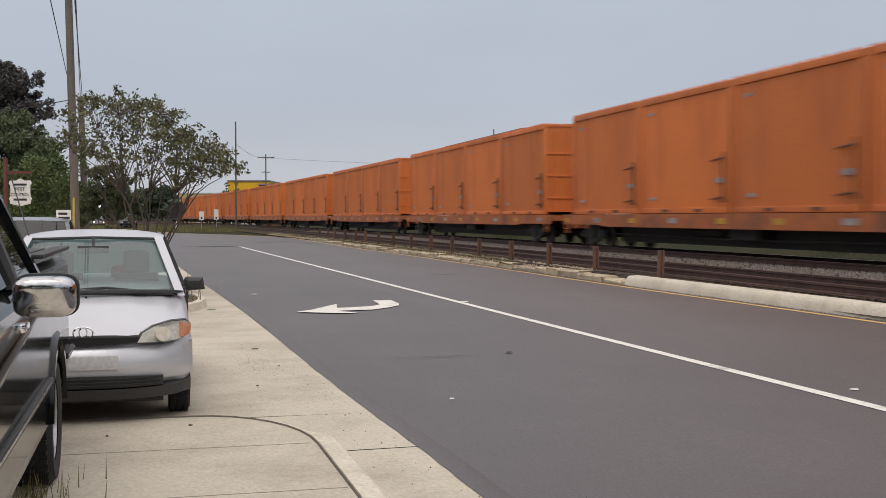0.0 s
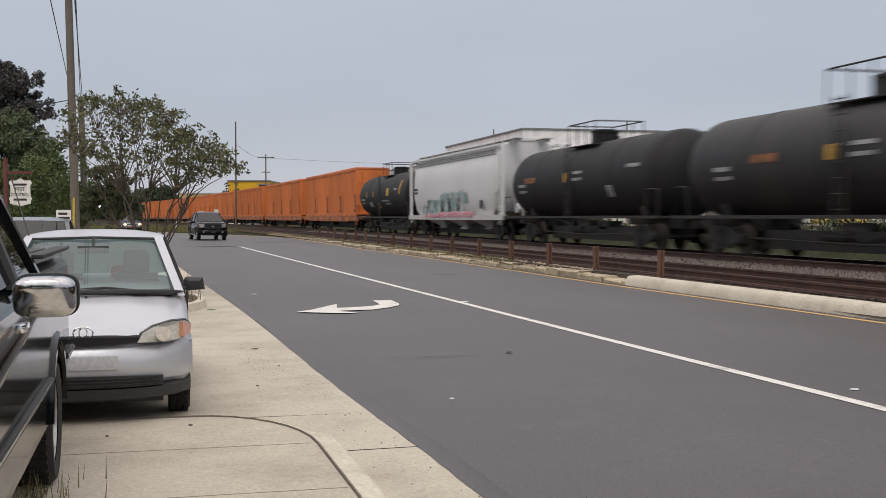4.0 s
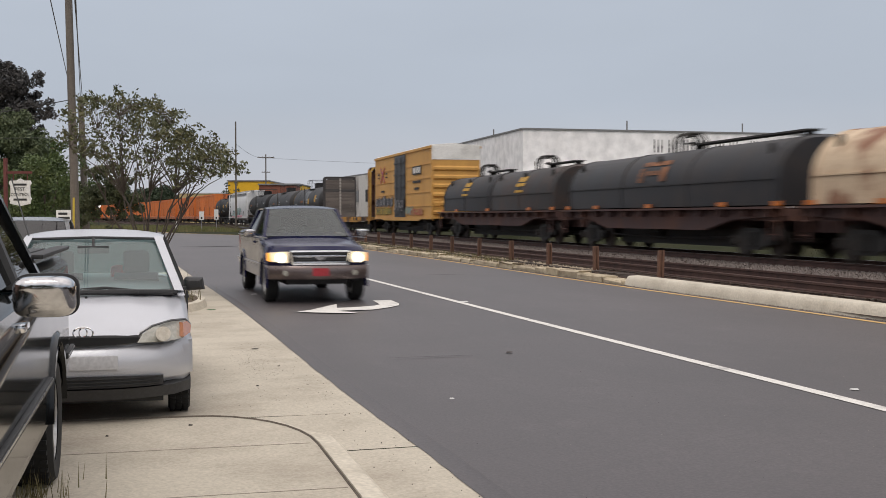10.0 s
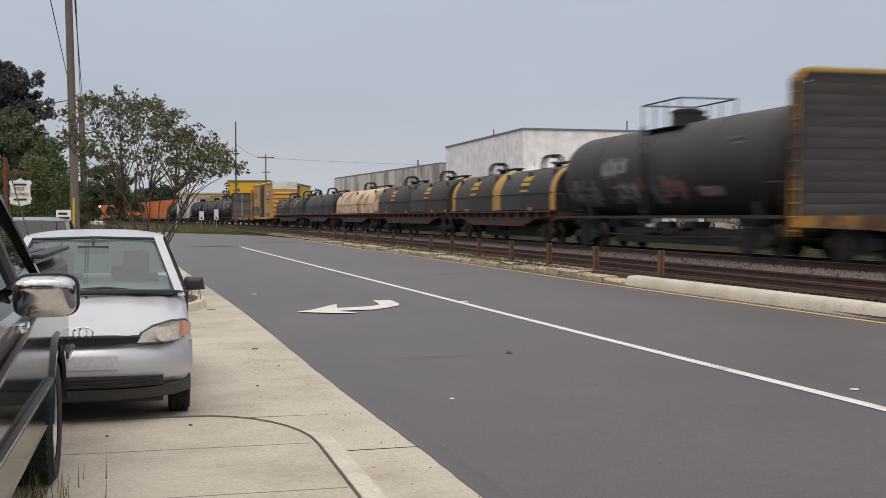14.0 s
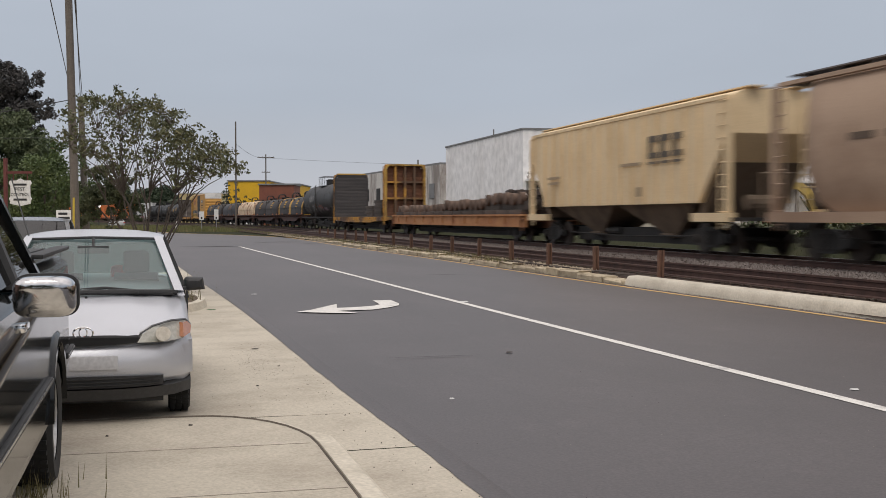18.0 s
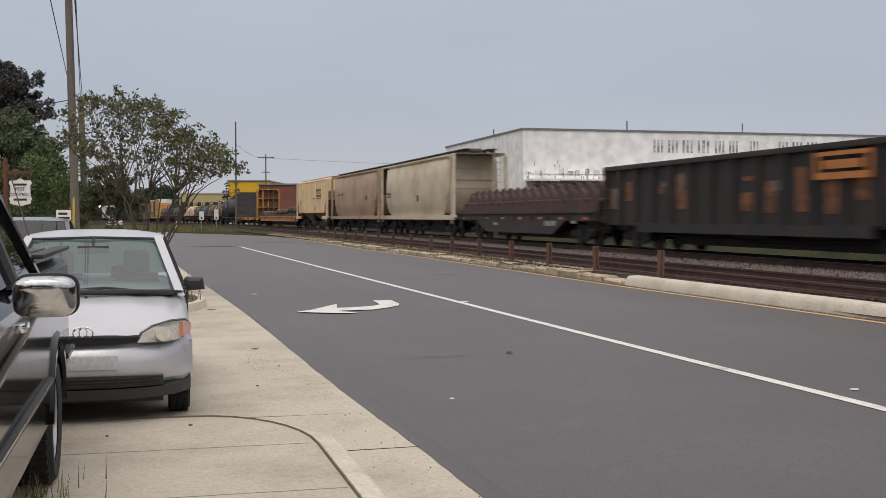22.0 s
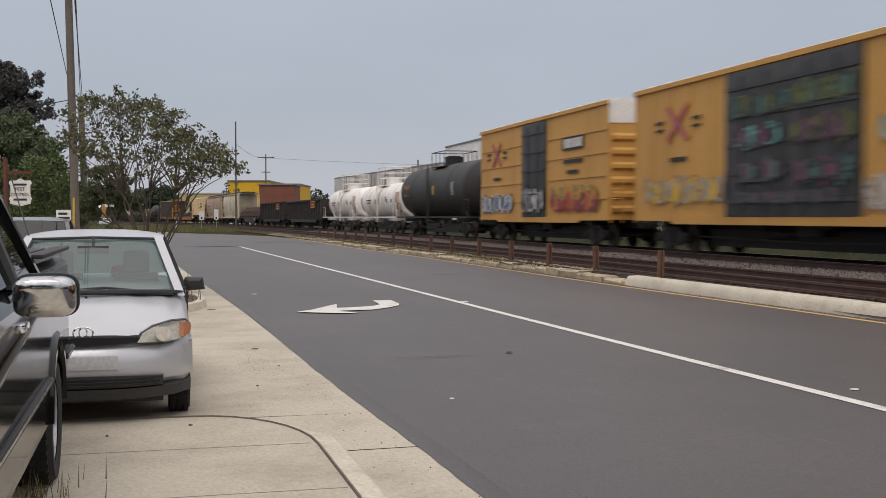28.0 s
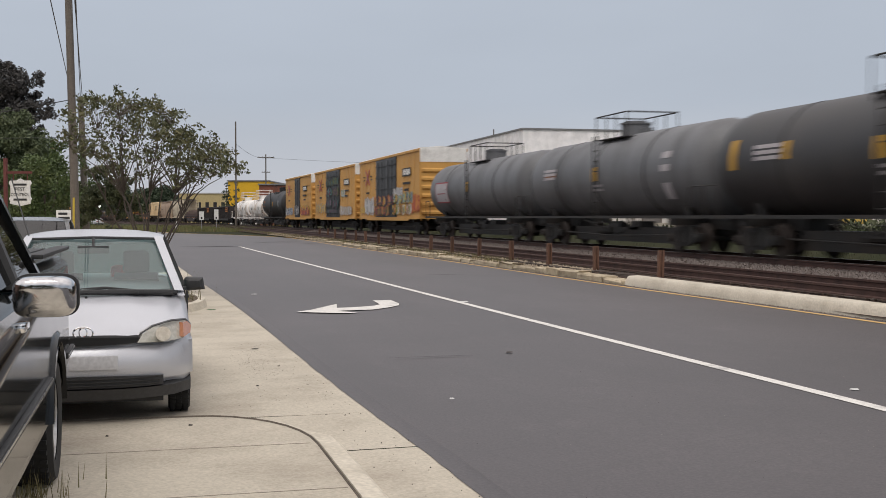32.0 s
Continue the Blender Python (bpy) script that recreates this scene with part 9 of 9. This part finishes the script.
loft(bm, [[(x, y, z) for x, z in ((4.65, 2.0), (5.05, 2.0), (5.25, 1.3), (4.55, 0.9), (4.15, 1.2))] for y in (-0.75, 0.25)])
part("bucket", bm, rust, exc)
bm = B()
cyl(bm, (1.4, -0.25, 1.5), (2.3, -0.25, 2.9), 0.09, 8)
cyl(bm, (2.6, -0.25, 3.8), (4.2, -0.25, 4.2), 0.08, 8)
part("ram", bm, chrome, exc)

# piles of old sleepers in the yard before the loading dock
old_tie = mat("weathered_sleeper", (0.085, 0.062, 0.052), (0.04, 0.03, 0.027), rough=0.95, scale=3.0, amt=0.8, each=0.35)
bm = B()
box(bm, -1.3, 1.3, -0.12, 0.12, 0, 0.19, 0.012)
sleeper_me = mesh_of("sleeper", bm, old_tie)
for px, dep, turn, wide, high, lab in ((1036, 74.0, -14.3, 2, 18, "ragged stack of weathered brown railway sleepers"), (972, 74.6, 72.0, 8, 17, "stack of old sleepers, sawn ends outward"), (925, 75.2, 75.0, 8, 15, "low slumped stack of old sleepers, ends outward")):
    tx_, ty_ = at_view(tan_px(px), dep)
    pile = thing("sleeper_pile", lab, "sleepers", at=pose(tx_, ty_, 0.45, 0, 0, turn), group="sleeper piles in the yard")
    for lay in range(high):
        slump = 1.0 if lay < high - 4 else 0.72
        for k in range(wide):
            if rl.random() < slump:
                part("sleeper", sleeper_me, None, pile, at=pose(rl.gauss(0, 0.10) - 0.02 * lay, (k - (wide - 1) / 2) * 0.27 + rl.uniform(-0.02, 0.02), lay * 0.2, 0, rl.uniform(-1.5, 1.5), rl.uniform(-4, 4)))

# unseen street fronts and trees on the camera's side, added to darken vehicle reflections
brick_wall = mat("dull_brick_front", (0.20, 0.12, 0.09), (0.13, 0.085, 0.07), rough=0.9, scale=1.2)
for y0, y1, h_ in ((-70, -42, 7.5), (-41, -16, 6.0), (-15, 12, 7.0), (13, 34, 5.5)):
    sb = thing("street_building", "unseen plain brick front, added to darken reflections in the vehicles", "building")
    bm = B()
    box(bm, -24, -13.5, y0, y1, -0.1, h_)
    part("wall", bm, brick_wall, sb)
    bm = B()
    box(bm, -24.2, -13.3, y0 - 0.1, y1 + 0.1, h_, h_ + 0.3)
    part("roof", bm, roof_grey, sb)
    for q in np.arange(y0 + 3, y1 - 2, 5.0):
        bm = B()
        box(bm, -13.49, -13.42, q, q + 2.2, 0.9, 3.0)
        part("window", bm, dark_open, sb)
for q, dd in ((-30, -9.5), (-8, -10.5), (-55, -10), (-16, -4.5), (-24, -5.5), (-40, -4.5), (-70, -5)):
    t = thing("street_tree", "unseen leafy tree by the brick fronts, added to darken reflections", "tree", at=pose(dd, q, 0))
    bm = B()
    cyl(bm, (0, 0, -0.2), (0, 0, 3.2), 0.18, 8, 0.1)
    part("trunk", bm, bark, t)
    rr = random.Random(int(q) + 200)
    leaf_cloud("crown", [(rr.gauss(0, 1.5), rr.gauss(0, 1.5), 5.0 + rr.gauss(0, 1.6), rr.uniform(0.7, 1.3)) for _ in range(44)], 60, 0.2, leaf_dark, t, 40)


# ---- weedy bank and bushes beyond the tracks ----
leaf_bank = mat("bank_bush_leaf", (0.050, 0.066, 0.024), (0.085, 0.085, 0.035), rough=0.7, scale=0.6, amt=0.9, fine=6, bump=0)
rb = random.Random(55)
cs = []
for i in range(520):
    s_ = 14 + 120 * rb.random()
    sd = rb.uniform(6.0, 10.5)
    h_ = rb.uniform(0.4, 0.85) * (1.5 if s_ < 42 else 1.0) * (1.0 if 0.45 < math.sin(s_ * 0.33) ** 2 else 0.75)
    p, _ = on_track(s_, sd, 0.0)
    cs.append((p.x, p.y, 0.3 + h_ * rb.uniform(0.3, 1.1), h_))
tagged(leaf_cloud("bank_bushes", cs, 75, 0.14, leaf_bank, None, 9), "dense low bushes on the bank beyond the tracks", "bushes", kind="stuff")
bm = B()
rows = [[tuple(on_track(s_, sd, z + 0.06 * math.sin(s_ * 0.9 + sd))[0]) for sd, z in ((4.2, 0.05), (5.5, 0.45), (7.5, 0.75), (10.0, 0.7), (12.5, 0.15))] for s_ in range(-40, 150, 5)]
loft(bm, rows, closed=False, caps=False)
tagged(part("earth_bank", bm, grass_mat), "low weedy earth bank beyond the tracks", "ground", kind="structure")
def bank_weed(r):
    s_ = 14 + 100 * r.random()
    sd = r.uniform(4.0, 9.0)
    return tuple(on_track(s_, sd, float(np.interp(sd, [4.2, 5.5, 7.5, 10.0], [0.05, 0.45, 0.75, 0.7])) - 0.06)[0])


scatter("weeds", 36000, bank_weed, (0.05, 0.14), weed_green, "green weeds on the bank beyond the tracks", "grass", blade=True, seed=18)


def corner_weed(r):
    a = r.uniform(0, 6.28)
    k = abs(r.gauss(0, 0.16))
    return -0.66 + k * math.cos(a) * 1.1, 6.75 + k * math.sin(a) * 1.6, 0.034


scatter("weeds", 110, corner_weed, (0.05, 0.2), weed, "dry grass tuft in the pavement by the pickup's wheel", "grass", blade=True, seed=19, slim=0.012)


def bed_sprout(r):
    a = r.uniform(0, 6.28)
    k = abs(r.gauss(0, 0.25))
    return 0.45 + k * math.cos(a), 21.5 + k * math.sin(a) * 2, 0.12


scatter("weeds", 90, bed_sprout, (0.15, 0.6), weed, "dry sprouts in the planting bed", "grass", blade=True, seed=20, slim=0.01)

# yellow guard on the guy wire by the tall pole
gx, gy = at_view(tan_px(129), 29.2)
gg = thing("guy_guard", "yellow plastic guard on the pole's guy wire", "guy wire", at=pose(gx, gy, 0))
bm = B()
cyl(bm, (0, 0, -0.05), (0.03, 0, 2.15), 0.028, 10)
part("guard", bm, mat("guard_yellow", (0.55, 0.40, 0.05), (0.4, 0.28, 0.05), rough=0.6), gg)

# tall weeds and bushes before the excavator
rb = random.Random(91)
cs = []
for i in range(70):
    x, y = at_view(tan_px(rb.uniform(1310, 1560)), rb.uniform(44, 50))
    cs.append((x, y, 0.35 + 1.0 * rb.random(), rb.uniform(0.3, 0.55)))
tagged(leaf_cloud("yard_bushes", cs, 160, 0.10, leaf_bank, None, 14), "tall weeds and bushes along the yard's edge", "bushes", kind="stuff")


def dirt_spot(r):
    x, y = at_view(tan_px(452), 12.6)
    return x + r.gauss(0, 0.16), y + r.gauss(0, 0.75), 0.013


def kerb_dirt(r):
    y = 14 + 50 * r.random()
    return kerb_x(y) - 0.03 - abs(r.gauss(0, 0.05)), y, 0.008


scatter("road_grit", 500, dirt_spot, (0.002, 0.005), scrap_dark, "smear of dark crumbs on the concrete apron", "grit", seed=71)
scatter("road_grit", 2600, kerb_dirt, (0.006, 0.018), near_stone, "brown grit washed against the kerb", "grit", seed=72)
# ---- what moves ----
def spline(rows, t):
    """x and y at t: a Catmull-Rom curve through rows of (t, x, y)."""
    i = max(k for k in range(len(rows) - 1) if rows[k][0] <= t or k == 0)
    p1, p2 = rows[i], rows[i + 1]
    p0 = rows[max(i - 1, 0)]
    p3 = rows[min(i + 2, len(rows) - 1)]
    h = p2[0] - p1[0]
    u = (t - p1[0]) / h
    out = []
    for c in (1, 2):
        m1 = (p2[c] - p0[c]) / (p2[0] - p0[0]) * h
        m2 = (p3[c] - p1[c]) / (p3[0] - p1[0]) * h
        out.append((2 * u ** 3 - 3 * u ** 2 + 1) * p1[c] + (u ** 3 - 2 * u ** 2 + u) * m1 + (-2 * u ** 3 + 3 * u ** 2) * p2[c] + (u ** 3 - u ** 2) * m2)
    return out


def drive(truck, wheels, rows, axle, spin_from, spin_to):
    """rows: seconds and the front axle's middle on the road."""
    def at(t):
        x, y = spline(rows, t)
        x2, y2 = spline(rows, t + 0.05)
        x1, y1 = spline(rows, max(t - 0.05, 0))
        a = math.atan2(x2 - x1, -(y2 - y1))
        return x, y, a
    times = [k * 0.25 for k in range(0, 49)] + [13, 14, 16, 20, 26, 32]
    body = []
    for t in times:
        x, y, a = at(t)
        # the truck's own +y points along its way
        hx, hy = math.sin(a), -math.cos(a)
        body.append((t, pose(x - hx * axle, y - hy * axle, 0.014, 0, 0, math.degrees(math.atan2(-hx, hy)))))
    walk(truck, body)
    for ob, wx, wy, r, sx in wheels:
        turn = 0.0
        last = None
        rows_w = [(0.0, pose(wx, wy, r, 0, 0, 0 if sx > 0 else 180))]
        k0, k1 = int(spin_from * 30), int(spin_to * 30)
        for k in range(k0, k1 + 1):
            t = k / 30
            x, y, _ = at(t)
            if last:
                turn -= math.degrees(math.hypot(x - last[0], y - last[1]) / r)
            last = (x, y)
            rows_w.append((t, pose(wx, wy, r) @ Matrix.Rotation(radians(turn), 4, "X") @ (Matrix() if sx > 0 else pose(0, 0, 0, 0, 0, 180))))
        rows_w.append((32.0, rows_w[-1][1]))
        walk(ob, rows_w)


BLACK_WAY = [(0.0, -3.2, 143.0), (1.0, -2.0, 127.5), (2.0, 0.2, 112.5), (2.5, 1.2, 105.5), (3.0, 2.1, 98.5), (3.5, 3.1, 91.0), (5.5, 6.1, 57.5), (6.0, 6.55, 49.5), (7.0, 7.0, 32.3), (8.0, 7.42, 16.5), (8.4, 7.62, 10.5), (9.0, 7.9, 1.6), (10.0, 8.2, -13.0), (12.0, 8.3, -43.0), (16.0, 8.3, -103.0), (32.0, 8.3, -343.0)]
BLUE_WAY = [(0.0, -9.0, 194.0), (2.0, -4.9, 160.0), (3.5, -3.1, 135.0), (5.5, -0.4, 101.5), (7.0, 1.2, 75.5), (8.0, 2.1, 58.0), (9.0, 2.58, 40.6), (10.0, 3.0, 22.2), (10.5, 3.2, 13.7), (11.0, 3.38, 5.55), (12.0, 3.5, -10.0), (16.0, 3.6, -74.0), (32.0, 3.6, -330.0)]


def motions():
    times = [float(t) for t in range(33)]
    for ob, mid, half in RIDERS:
        rows = []
        for t in times:
            s = mid + SPEED * t
            a, _ = on_track(s - half, 0, RAIL_Z)
            b, _ = on_track(s + half, 0, RAIL_Z)
            d = b - a
            c = (a + b) / 2
            rows.append((t, pose(c.x, c.y, c.z, 0, 0, math.degrees(math.atan2(-d.x, d.y)))))
        walk(ob, rows)
    drive(black_truck, black_wheels, BLACK_WAY, 1.85, 5.0, 9.2)
    drive(blue_truck, blue_wheels, BLUE_WAY, 1.85, 7.0, 11.6)
    rows = []
    for t, px, dep in ((0, 140, 205), (12, 146, 203), (15, 190, 196), (16.5, 206, 190), (21, 205, 196), (24, 197, 206), (28, 186, 224), (32, 172, 250)):
        x, y = at_view(tan_px(px), dep)
        rows.append((t, pose(x, y, 0.012, 0, 0, 20)))
    walk(white_car, rows)


motions()
